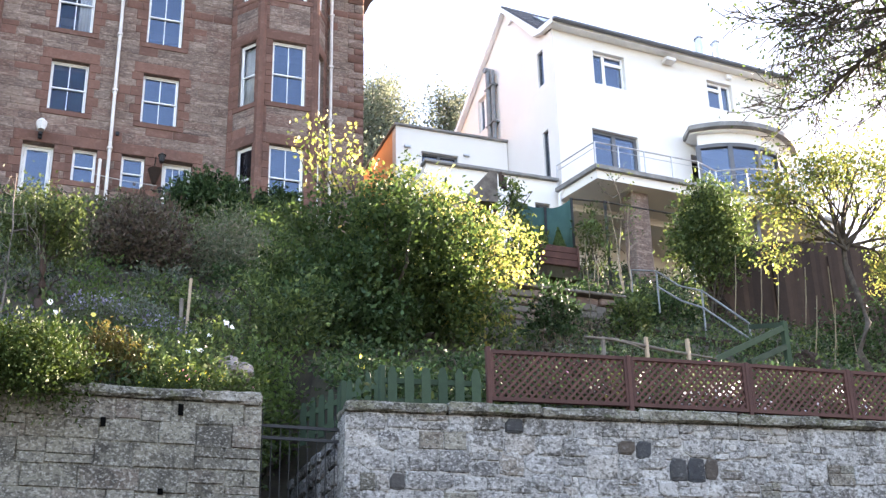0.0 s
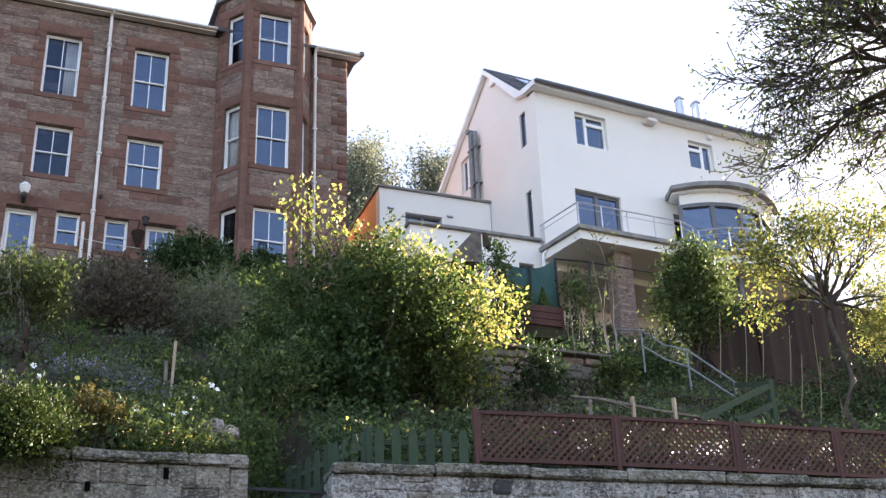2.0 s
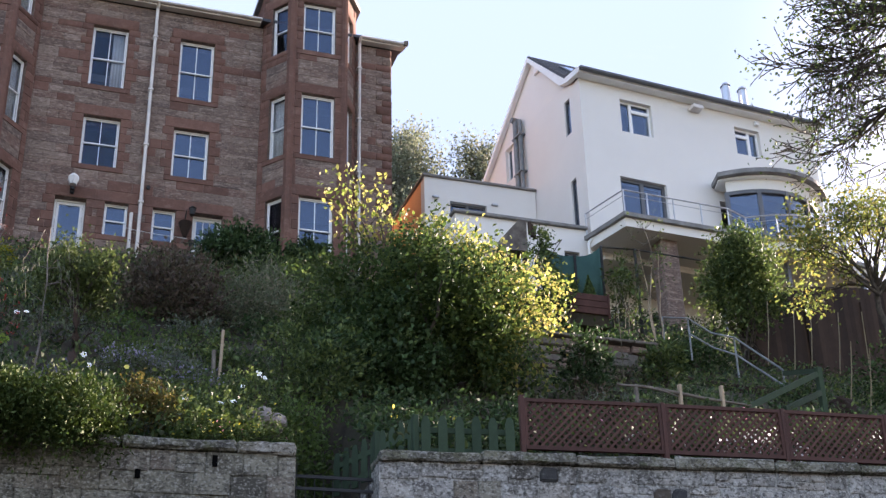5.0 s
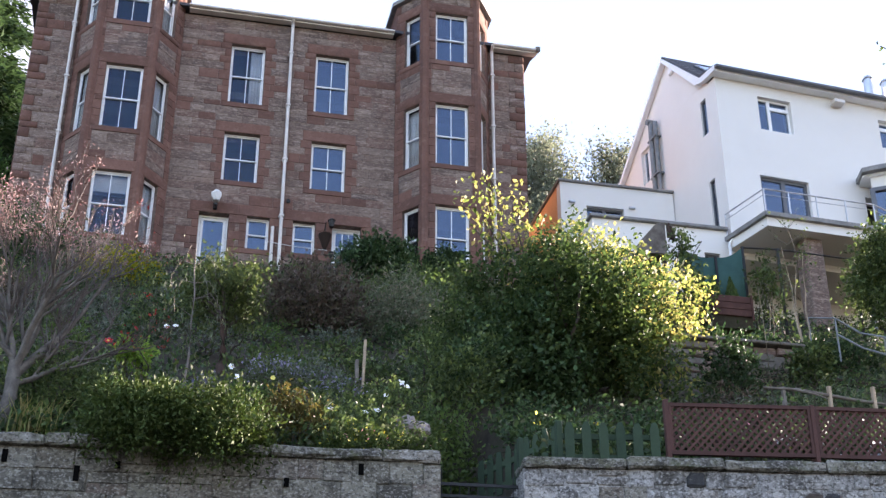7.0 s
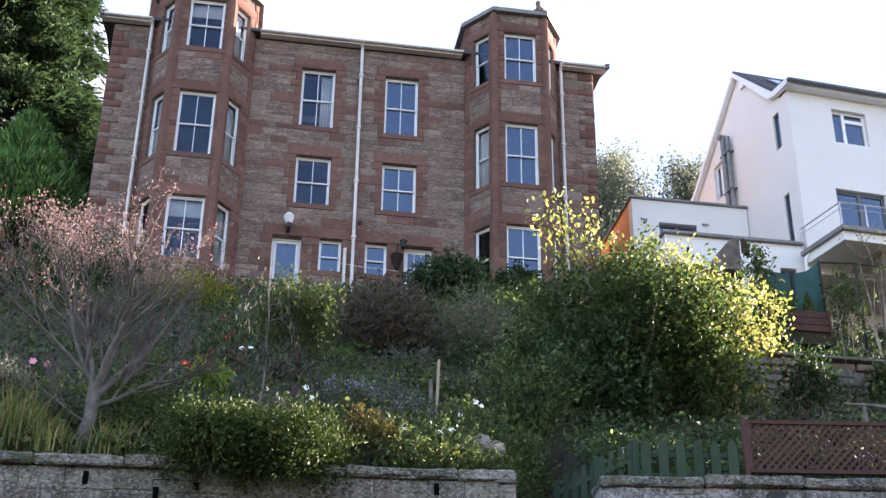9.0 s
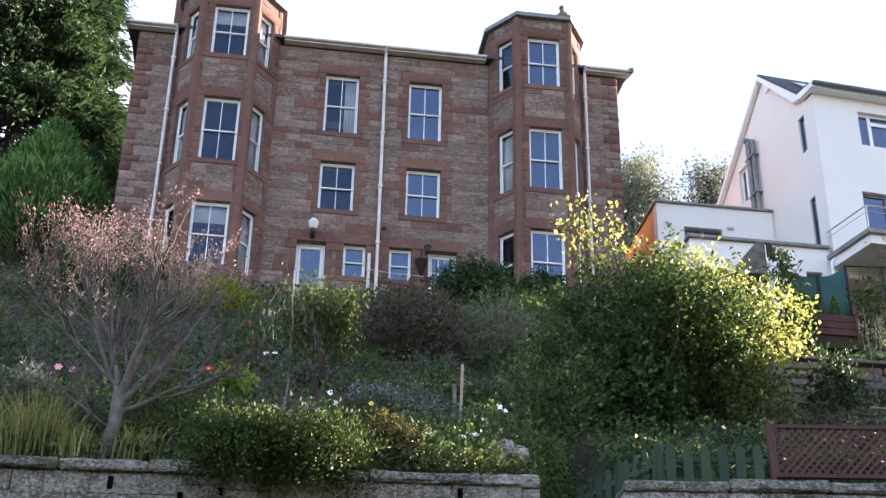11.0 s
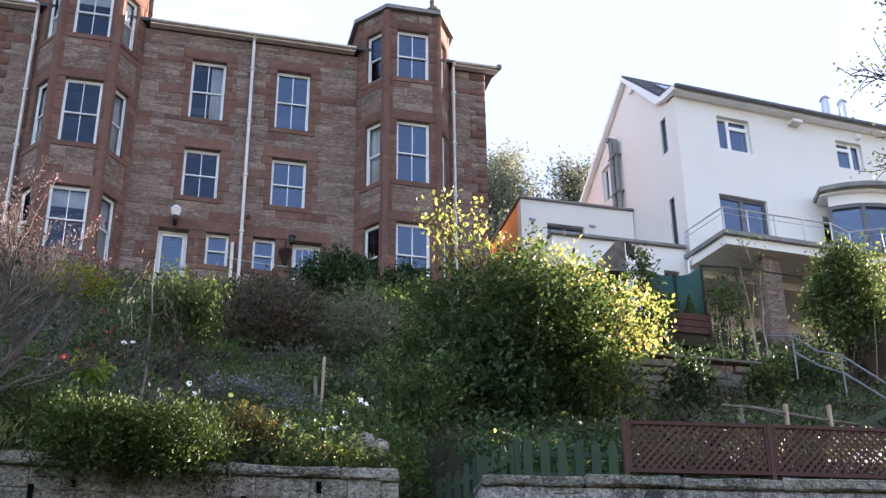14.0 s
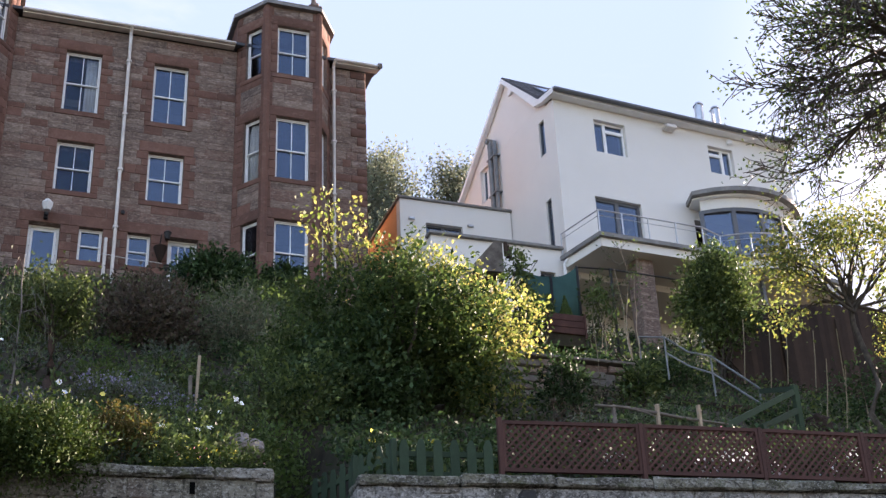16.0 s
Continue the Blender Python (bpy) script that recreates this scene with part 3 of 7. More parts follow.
# ---- windows and stonework ----
def sash_window(parent, pl, s0, s1, z0, z1, depth=0.12, lights=2, mat="white_paint", curtain=None, name="window", blind=0.0, pane="glass"):
    """A sash window set back in its opening: outer frame, two sashes with a meeting rail, glazing bars, panes."""
    w, h = s1 - s0, z1 - z0
    bm = bmesh.new()
    f = 0.042
    pl.box(bm, s0, s0 + f, z0, z1, -depth - 0.09, -depth, 0.006)
    pl.box(bm, s1 - f, s1, z0, z1, -depth - 0.09, -depth, 0.006)
    pl.box(bm, s0 + f, s1 - f, z1 - f, z1, -depth - 0.09, -depth, 0.006)
    pl.box(bm, s0 + f, s1 - f, z0, z0 + f * 1.2, -depth - 0.09, -depth + 0.03, 0.006)
    win = part(name, bm, mat, parent, "white-painted sash window")
    zm = z0 + h * 0.48
    for nm, a, b, o in (("upper_sash", zm, z1 - f, -0.02), ("lower_sash", z0 + f * 1.2, zm + 0.04, -0.055)):
        bm = bmesh.new()
        r = 0.036
        d0, d1 = -depth + o - 0.035, -depth + o
        pl.box(bm, s0 + f, s0 + f + r, a, b, d0, d1)
        pl.box(bm, s1 - f - r, s1 - f, a, b, d0, d1)
        pl.box(bm, s0 + f + r, s1 - f - r, b - r, b, d0, d1)
        pl.box(bm, s0 + f + r, s1 - f - r, a, a + r, d0, d1)
        for k in range(1, lights):
            c = s0 + w * k / lights
            pl.box(bm, c - 0.012, c + 0.012, a + r, b - r, d0 + 0.004, d1 - 0.004)
        part(nm, bm, mat, win)
        bm = bmesh.new()
        pl.box(bm, s0 + f + r, s1 - f - r, a + r, b - r, (d0 + d1) / 2 - 0.003, (d0 + d1) / 2 + 0.003)
        p = part("pane", bm, pane, win)
        p.visible_shadow = False
    if curtain:
        for c0, c1 in curtain:
            vs, fs, k = [], [], 14
            for i in range(k + 1):
                s = s0 + w * (c0 + (c1 - c0) * i / k)
                o = -depth - 0.125 + 0.02 * math.sin(i * 1.9)
                vs += [tuple(pl.at(s, z0 + 0.05, o)), tuple(pl.at(s, z1 - 0.05, o))]
            fs = [(2 * i, 2 * i + 2, 2 * i + 3, 2 * i + 1) for i in range(k)]
            c = raw("curtain", vs, fs, "curtain", win, "pale hanging curtain")
            mod = c.modifiers.new("thick", "SOLIDIFY")
            mod.thickness = 0.01
    if blind > 0:
        bm = bmesh.new()
        pl.box(bm, s0 + 0.06, s1 - 0.06, z1 - h * blind, z1 - 0.05, -depth - 0.17, -depth - 0.15)
        part("blind", bm, "curtain", win, "pale roller blind")
    return win


STONES = [block_mesh("stone_%s" % k, "sandstone", i) for i, k in enumerate("abcd")]
REDS = [block_mesh("dressed_%s" % k, "red_stone", 20 + i, 0.02, 0.05) for i, k in enumerate("ab")]


class Mason:
    """Lays blocks on a wall plane. The first ones become objects of their own, the rest one joined mesh."""
    def __init__(self, parent, limit):
        self.parent, self.left, self.rest = parent, limit, {}

    def lay(self, pl, s0, s1, z0, z1, out, kinds, name, joint=0.009, single=True):
        if s1 - s0 < 0.05 or z1 - z0 < 0.04:
            return
        me = random.choice(kinds)
        m = pl.place((s0 + s1) / 2, (z0 + z1) / 2) @ Matrix.Diagonal((s1 - s0 - 2 * joint, out, z1 - z0 - 2 * joint, 1))
        if single and self.left > 0:
            self.left -= 1
            ob = new(name, me)
            ob.parent = self.parent
            ob.matrix_basis = m
        else:
            key = me.materials[0].name
            vs, fs = self.rest.setdefault(key, ([], []))
            k = len(vs)
            vs += [tuple(m @ v.co) for v in me.vertices]
            fs += [tuple(k + i for i in p.vertices) for p in me.polygons]

    def close(self, name):
        for key, (vs, fs) in self.rest.items():
            ob = raw(name, vs, fs, bpy.data.materials[key], self.parent)
            ob["kind"] = "stuff"


def courses(cuts, h):
    """Split the height at the cuts, and each stretch into courses about h high."""
    out = []
    for a, b in zip(cuts, cuts[1:]):
        n = max(1, round((b - a) / h))
        e = [a + (b - a) * (i + (random.uniform(-0.22, 0.22) if 0 < i < n else 0)) / n for i in range(n + 1)]
        out += list(zip(e, e[1:]))
    return out


def stonework(mason, pl, s0, s1, z0, z1, holes, quoins=(False, False), h=0.27, single=True, red_all=False, bay=False):
    """Coursed sandstone over a wall plane with dressed red margins round its openings."""
    LIN, SIL = 0.34, 0.17
    cuts = {z0, z1}
    for a, b, c, d in holes:
        cuts |= {c - SIL, c, d, d + LIN}
    cs = sorted(c for c in cuts if z0 <= c <= z1)
    keep = [cs[0]]
    for c in cs[1:]:
        if c - keep[-1] > 0.05:
            keep.append(c)
    for i, (a, b) in enumerate(courses(keep, h)):
        mid = (a + b) / 2
        spans, wide = [], 0.2 if i % 2 else 0.34
        for p, q, c, d in holes:
            if c < mid < d:
                spans.append((max(p - wide, s0), min(q + wide, s1)))
                mason.lay(pl, max(p - wide, s0), p, a, b, 0.016, REDS, "jamb_stone", 0.004, single)
                mason.lay(pl, q, min(q + wide, s1), a, b, 0.016, REDS, "jamb_stone", 0.004, single)
            elif d <= mid < d + LIN and d + LIN - a > 0.02:
                spans.append((max(p - 0.28, s0), min(q + 0.28, s1)))
                if mid < d + LIN:
                    mason.lay(pl, max(p - 0.28, s0), min(q + 0.28, s1), a, b, 0.018, REDS, "lintel_stone", 0.004, single)
            elif c - SIL <= mid < c:
                spans.append((max(p - 0.2, s0), min(q + 0.2, s1)))
                mason.lay(pl, max(p - 0.2, s0), min(q + 0.2, s1), a, b, 0.024, REDS, "sill_stone", 0.004, single)
        for e, on in enumerate(quoins):
            if on:
                wq = 0.5 if i % 2 else 0.3
                p, q = (s0, s0 + wq) if e == 0 else (s1 - wq, s1)
                spans.append((p, q))
                mason.lay(pl, p, q, a, b, 0.026, REDS if random.random() < 0.6 else STONES, "quoin", 0.006, single)
        if bay:
            for p, q in ((s0, s0 + 0.19), (s1 - 0.19, s1)):
                if not any(u < q and p < v for u, v in spans):
                    spans.append((p, q))
                    mason.lay(pl, p, q, a, b, 0.016, REDS, "margin_stone", 0.003, single)
        inside = bay and any(c - SIL <= mid < d + LIN for p, q, c, d in holes)
        spans.sort()
        s = s0
        for p, q in spans + [(s1, s1)]:
            while p - s > 0.04:
                w = random.uniform(0.3, 0.85)
                if p - s < w + 0.25:
                    w = p - s if p - s < 1.0 else (p - s) / 2
                mason.lay(pl, s, s + w, a, b, random.uniform(0.006, 0.013), REDS if (red_all or inside or random.random() < 0.12) else STONES, "stone", 0.005, single)
                s += w
            s = max(s, q)


# ---- the sandstone house ----
HX0, HX1, HY, HYB = -4.8, 10.2, 27.8, 38.0
HZ0, EAVE, BAYTOP = 11.9, 21.0, 22.22
house = root("sandstone_house", "tall red-brown sandstone house with two canted bays and white sash windows", "house", (2.7, HY, HZ0))
front = Plane(0, HY, 1, 0)          # runs along +x, faces -y
fac_holes = [
    (0.97, 2.0, 18.1, 20.14), (3.55, 4.59, 18.1, 20.14),
    (0.97, 2.01, 15.5, 17.08), (3.55, 4.59, 15.5, 17.08),
    (0.45, 1.29, 12.3, 14.42), (1.80, 2.45, 13.42, 14.43), (3.13, 3.78, 13.42, 14.43), (4.27, 5.12, 12.3, 14.43),
]
BAYS = ((6.80, 8.42, 6.05, 9.03), (-2.90, -1.31, -3.58, -0.52))   # front edge x0 x1, junctions x0 x1
BF = 27.0
bay_front_win = {0: (7.12, 8.14), 1: (-2.56, -1.51)}
floors = ((19.82, 21.56), (16.25, 18.31), (12.99, 14.9))
wall_panel("wall", front, HX0, BAYS[1][2], HZ0, EAVE, 0.5, [], "mortar", house)
mid_wall = wall_panel("wall", front, BAYS[1][3], BAYS[0][2], HZ0, EAVE, 0.5, fac_holes, "mortar", house)
wall_panel("wall", front, BAYS[0][3], HX1, HZ0, EAVE, 0.5, [], "mortar", house)
left_side, right_side = Plane(HX0, HYB, 0, -1), Plane(HX1, HY, 0, 1)
side_l = wall_panel("wall", left_side, 0, HYB - HY - 0.5, HZ0, EAVE, 0.5, [], "mortar", house)
side_r = wall_panel("wall", right_side, 0.5, HYB - HY, HZ0, EAVE, 0.5, [], "mortar", house)
wall_panel("wall", Plane(HX1 - 0.5, HYB, -1, 0), 0, HX1 - HX0 - 1.0, HZ0, EAVE, 0.5, [], "mortar", house)
# the unlit look of the rooms is put into their dark plaster
bm = bmesh.new()
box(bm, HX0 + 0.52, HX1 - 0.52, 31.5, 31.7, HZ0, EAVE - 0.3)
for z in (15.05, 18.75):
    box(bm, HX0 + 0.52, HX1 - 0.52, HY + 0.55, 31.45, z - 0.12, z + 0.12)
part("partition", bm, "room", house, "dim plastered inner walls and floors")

ms = Mason(mid_wall, 300)
stonework(ms, front, BAYS[1][3], BAYS[0][2], HZ0, EAVE - 0.02, fac_holes)
ms.close("stonework")
ms2 = Mason(mid_wall, 0)
stonework(ms2, front, HX0, BAYS[1][2], HZ0, EAVE - 0.02, [], (True, False), single=False)
stonework(ms2, front, BAYS[0][3], HX1, HZ0, EAVE - 0.02, [], (False, True), single=False)
stonework(ms2, right_side, 0.0, HYB - HY, HZ0, EAVE - 0.02, [], (True, False), single=False)
stonework(ms2, left_side, 0.0, HYB - HY, HZ0, EAVE - 0.02, [], (False, True), single=False)
ms2.close("stonework")

sash_window(house, front, *fac_holes[0], curtain=[(0.6, 0.97)], pane="dark_glass")
sash_window(house, front, *fac_holes[1])
sash_window(house, front, *fac_holes[2], pane="dark_glass")
sash_window(house, front, *fac_holes[3])
sash_window(house, front, *fac_holes[5], lights=1)
sash_window(house, front, *fac_holes[6], lights=1)


def glazed_door(parent, pl, s0, s1, z0, z1, grid, label):
    bm = bmesh.new()
    d = 0.18
    for a, b, c, e in ((s0, s0 + 0.06, z0, z1), (s1 - 0.06, s1, z0, z1), (s0 + 0.06, s1 - 0.06, z1 - 0.06, z1)):
        pl.box(bm, a, b, c, e, -d - 0.1, -d, 0.006)
    dr = part("door", bm, "white_paint", parent, label)
    bm = bmesh.new()
    a0, a1, b0, b1 = s0 + 0.065, s1 - 0.065, z0 + 0.02, z1 - 0.065
    st = 0.075
    for p, q, c, e in ((a0, a0 + st, b0, b1), (a1 - st, a1, b0, b1), (a0 + st, a1 - st, b1 - st, b1), (a0 + st, a1 - st, b0, b0 + 0.2)):
        pl.box(bm, p, q, c, e, -d - 0.07, -d - 0.02, 0.005)
    nx_, nz_ = grid
    for i in range(1, nx_):
        c = a0 + st + (a1 - a0 - 2 * st) * i / nx_
        pl.box(bm, c - 0.013, c + 0.013, b0 + 0.2, b1 - st, -d - 0.06, -d - 0.025)
    for i in range(1, nz_):
        c = b0 + 0.2 + (b1 - st - b0 - 0.2) * i / nz_
        pl.box(bm, a0 + st, a1 - st, c - 0.013, c + 0.013, -d - 0.058, -d - 0.027)
    part("leaf", bm, "white_paint", dr, "glazed white door leaf")
    bm = bmesh.new()
    pl.box(bm, a0 + st, a1 - st, b0 + 0.2, b1 - st, -d - 0.046, -d - 0.04)
    part("pane", bm, "glass", dr).visible_shadow = False
    bm = bmesh.new()
    pl.box(bm, a1 - 0.06, a1 - 0.03, b0 + 0.95, b0 + 1.1, -d - 0.02, -d + 0.03, 0.005)
    part("handle", bm, "steel", dr, "small metal door handle")


glazed_door(house, front, *fac_holes[4], (1, 1), "white-framed full-glass door")
glazed_door(house, front, *fac_holes[7], (3, 4), "white door with a grid of small panes")


def canted_bay(i):
    a0, a1, j0, j1 = BAYS[i]
    planes = (Plane(j0, HY, a0 - j0, BF - HY), Plane(a0, BF, 1, 0), Plane(a1, BF, j1 - a1, HY - BF))
    lens = (math.hypot(a0 - j0, HY - BF), a1 - a0, math.hypot(j1 - a1, HY - BF))
    m = None
    for k, (pl, ln) in enumerate(zip(planes, lens)):
        holes = []
        for fi, (z0, z1) in enumerate(floors):
            if k == 1:
                p, q = bay_front_win[i]
                holes.append((p - a0, q - a0, z0, z1))
            else:
                c = ln / 2 + (0.06 if k == 0 else -0.06)
                holes.append((c - 0.27, c + 0.27, z0, z1))
        w = wall_panel("bay_wall", pl, 0.0, ln, HZ0, BAYTOP, 0.26, holes, "mortar", house)
        if k == 1:
            m = w
        sw = Mason(w, 100 if k == 1 else 60)
        stonework(sw, pl, 0, ln, HZ0, BAYTOP - 0.02, holes, single=True, h=0.27, bay=True)
        sw.close("stonework")
        for fi, hl in enumerate(holes):
            cur, bl = None, 0.0
            if i == 0 and k == 0 and fi == 1:
                cur = [(0.05, 0.95)]
            if i == 1 and k == 1 and fi in (0, 2):
                bl = 0.28
            if i == 1 and k == 2:
                cur = [(0.06, 0.94)]
            if i == 1 and k == 0 and fi < 2:
                cur = [(0.1, 0.8)]
            sash_window(house, pl, *hl, depth=0.1, lights=2 if k == 1 else 1, curtain=cur, blind=bl, pane="dark_glass" if i == 1 or k != 1 else "glass")
        # corner shafts of dressed stone
        if k < 2:
            p = pl.at(ln, 0)
            bm = bmesh.new()
            bmesh.ops.create_cone(bm, cap_ends=True, segments=8, radius1=0.13, radius2=0.13, depth=BAYTOP - HZ0 - 0.02, matrix=Matrix.Translation((p.x, p.y + 0.06, (BAYTOP + HZ0) / 2)))
            part("corner_shaft", bm, "red_stone", house)
    # side cheeks above the main eave, running back into the roof
    for x, sgn in ((j0, -1), (j1, 1)):
        bm = bmesh.new()
        box(bm, min(x, x - sgn * 0.25), max(x, x - sgn * 0.25), HY + 0.02, HY + 2.2, EAVE - 0.3, BAYTOP - 0.02)
        part("cheek_wall", bm, "red_stone", house)
    # gutter board round the top and a low hipped roof
    o = 0.14
    ring = [(j0 - o, HY + 2.4), (j0 - o, HY - o * 0.4), (a0 - o * 0.45, BF - o), (a1 + o * 0.45, BF - o), (j1 + o, HY - o * 0.4), (j1 + o, HY + 2.4)]
    bm = bmesh.new()
    prism(bm, ring, BAYTOP, BAYTOP + 0.13, "z")
    part("bay_gutter", bm, "grey_lead", house, "grey eaves board of the bay")
    bm = bmesh.new()
    cx = (j0 + j1) / 2
    lo = [bm.verts.new((x, y, BAYTOP + 0.135)) for x, y in ring]
    top = bm.verts.new((cx, HY + 0.35, BAYTOP + 0.62))
    top2 = bm.verts.new((cx, HY + 2.6, BAYTOP + 0.62))
    for q in ((lo[1], lo[2], top), (lo[2], lo[3], top), (lo[3], lo[4], top), (lo[0], lo[1], top, top2), (lo[4], lo[5], top2, top)):
        bm.faces.new(q)
    bmesh.ops.recalc_face_normals(bm, faces=bm.faces[:])
    part("bay_roof", bm, "slate", house, "low slate roof of the bay")
    if i == 0:
        fin = bmesh.new()
        fx, fy, fz = 8.3, 27.1, BAYTOP + 0.13
        box(fin, fx - 0.22, fx + 0.22, fy - 0.16, fy + 0.16, fz, fz + 0.17, 0.03)
        box(fin, fx - 0.13, fx + 0.13, fy - 0.12, fy + 0.12, fz + 0.165, fz + 0.3, 0.03)
        bmesh.ops.create_cone(fin, cap_ends=True, segments=10, radius1=0.1, radius2=0.06, depth=0.2, matrix=Matrix.Translation((fx - 0.02, fy, fz + 0.39)))
        bmesh.ops.create_icosphere(fin, subdivisions=2, radius=0.085, matrix=Matrix.Translation((fx - 0.03, fy, fz + 0.52)))
        part("stone_finial", fin, "mortar", house, "weathered stone finial on the bay")


canted_bay(0)
canted_bay(1)

# main roof, gutters, downpipes
bm = bmesh.new()
prism(bm, [(HY - 0.22, EAVE + 0.1), (HYB + 0.2, EAVE + 0.1), (HYB + 0.2, EAVE + 0.2), ((HY + HYB) / 2, EAVE + 2.3), (HY - 0.22, EAVE + 0.2)], HX0 - 0.32, HX1 + 0.34, "x")
part("roof", bm, "slate", house, "low-pitched dark slate roof")
for a, b in ((HX0 - 0.42, BAYS[1][2] - 0.1), (BAYS[1][3] + 0.1, BAYS[0][2] - 0.1), (BAYS[0][3] + 0.1, HX1 + 0.42)):
    bm = bmesh.new()
    box(bm, a, b, HY - 0.31, HY - 0.2, EAVE + 0.075, EAVE + 0.15, 0.02)
    box(bm, a + 0.02, b - 0.02, HY - 0.21, HY - 0.02, EAVE + 0.03, EAVE + 0.075)
    part("gutter", bm, "cream_pipe", house, "cream-painted eaves gutter")
for x, z0 in ((-3.69, 12.3), (2.77, 12.2), (9.13, 12.3)):
    bm = bmesh.new()
    bar(bm, (x, HY - 0.11, z0), (x, HY - 0.11, EAVE + 0.02), 0.1, sides=10)
    bar(bm, (x, HY - 0.11, EAVE - 0.02), (x, HY - 0.26, EAVE + 0.1), 0.1, sides=10)
    for z in np.arange(z0 + 0.4, EAVE, 1.83):
        box(bm, x - 0.075, x + 0.075, HY - 0.17, HY - 0.02, z, z + 0.07, 0.01)
    part("downpipe", bm, "cream_pipe", house, "cream-painted cast-iron downpipe")
bm = bmesh.new()
bar(bm, (2.54, HY - 0.1, 12.2), (2.54, HY - 0.1, 14.1), 0.1, sides=10)
part("waste_pipe", bm, "cream_pipe", house, "short cream-painted pipe")
for x in (2.95,):
    bm = bmesh.new()
    bar(bm, (x, HY - 0.06, 15.0), (x, HY + 0.05, 15.0), 0.12)
    part("vent", bm, "black_iron", house, "small round wall vent")
# bargeboard and stepped block at the roof ends
for x0, x1 in ((HX0 - 0.45, HX0 - 0.33), (HX1 + 0.35, HX1 + 0.47)):
    bm = bmesh.new()
    prism(bm, [(HY - 0.34, EAVE + 0.02), (HY - 0.34, EAVE + 0.18), ((HY + HYB) / 2, EAVE + 2.36), ((HY + HYB) / 2, EAVE + 2.16)], x0, x1, "x")
    part("bargeboard", bm, "grey_wood", house, "plain timber bargeboard")
# chimney at the inner end of the left bay
bm = bmesh.new()
box(bm, -3.9, -3.35, HY + 0.35, HY + 1.3, EAVE + 0.1, EAVE + 3.2, 0.03)
part("chimney", bm, "red_stone", house, "red sandstone chimney stack")

# lamp over the door and hanging baskets
lamp = root("security_lamp", "white plastic security lamp fixed above the glazed door", "lamp", (0.88, HY - 0.1, 14.6))
bm = bmesh.new()
box(bm, 0.82, 0.94, HY - 0.1, HY - 0.03, 14.5, 14.72, 0.02)
part("bracket", bm, "black_iron", lamp, "dark wall bracket")
bm = bmesh.new()
bmesh.ops.create_cone(bm, cap_ends=True, segments=6, radius1=0.1, radius2=0.17, depth=0.2, matrix=Matrix.Translation((0.88, HY - 0.22, 14.78)))
bmesh.ops.create_cone(bm, cap_ends=True, segments=6, radius1=0.17, radius2=0.06, depth=0.13, matrix=Matrix.Translation((0.88, HY - 0.22, 14.945)))
part("lantern", bm, "lamp_white", lamp, "white six-sided lantern")
bm = bmesh.new()
box(bm, 0.83, 0.93, HY - 0.26, HY - 0.16, 14.52, 14.62, 0.02)
part("sensor", bm, "black_iron", lamp, "black motion sensor")
pot = root("wall_planter", "dark cone-shaped planter hung on the stone wall", "planter", (4.02, HY - 0.15, 13.6))
bm = bmesh.new()
bmesh.ops.create_cone(bm, cap_ends=True, segments=14, radius1=0.05, radius2=0.2, depth=0.42, matrix=Matrix.Translation((4.04, HY - 0.2, 13.75)))
part("cone", bm, "brown_wood", pot)
bm = bmesh.new()
bar(bm, (4.04, HY - 0.03, 14.2), (4.04, HY - 0.3, 14.32), 0.025)
bar(bm, (4.04, HY - 0.3, 14.32), (4.04, HY - 0.2, 13.95), 0.012)
part("bracket", bm, "black_iron", pot, "thin black iron bracket")
wl_ = root("door_lantern", "small dark lantern beside the panelled glass door", "lamp", (4.22, HY - 0.1, 14.3))
bm = bmesh.new()
bmesh.ops.create_cone(bm, cap_ends=True, segments=6, radius1=0.07, radius2=0.1, depth=0.2, matrix=Matrix.Translation((4.22, HY - 0.16, 14.36)))
bmesh.ops.create_cone(bm, cap_ends=True, segments=6, radius1=0.12, radius2=0.02, depth=0.09, matrix=Matrix.Translation((4.22, HY - 0.16, 14.5)))
bar(bm, (4.22, HY - 0.02, 14.3), (4.22, HY - 0.16, 14.3), 0.03)
part("lantern", bm, "black_iron", wl_)
line = root("washing_line", "thin washing line between the pipe and the door", "line", (2.53, HY - 0.2, 13.6))
tubes_ = tube_path([(2.35, HY - 0.18, 13.62), (3.2, HY - 0.25, 13.5), (4.12, HY - 0.18, 13.52)], [0.008] * 3, 5)
raw("cord", tubes_[0], tubes_[1], "lamp_white", line, "", True)
rail_ = root("door_rail", "black iron handrail with a lantern post by the door", "handrail", (4.0, 26.3, 12.1))
bm = bmesh.new()
bar(bm, (4.04, 26.3, 11.7), (4.04, 26.3, 12.75), 0.035)
bmesh.ops.create_cone(bm, cap_ends=True, segments=8, radius1=0.05, radius2=0.09, depth=0.14, matrix=Matrix.Translation((4.04, 26.3, 12.82)))
part("post", bm, "black_iron", rail_)
bm = bmesh.new()
bar(bm, (4.04, 26.3, 12.6), (3.7, 25.7, 12.0), 0.03)
part("rail", bm, "black_iron", rail_)

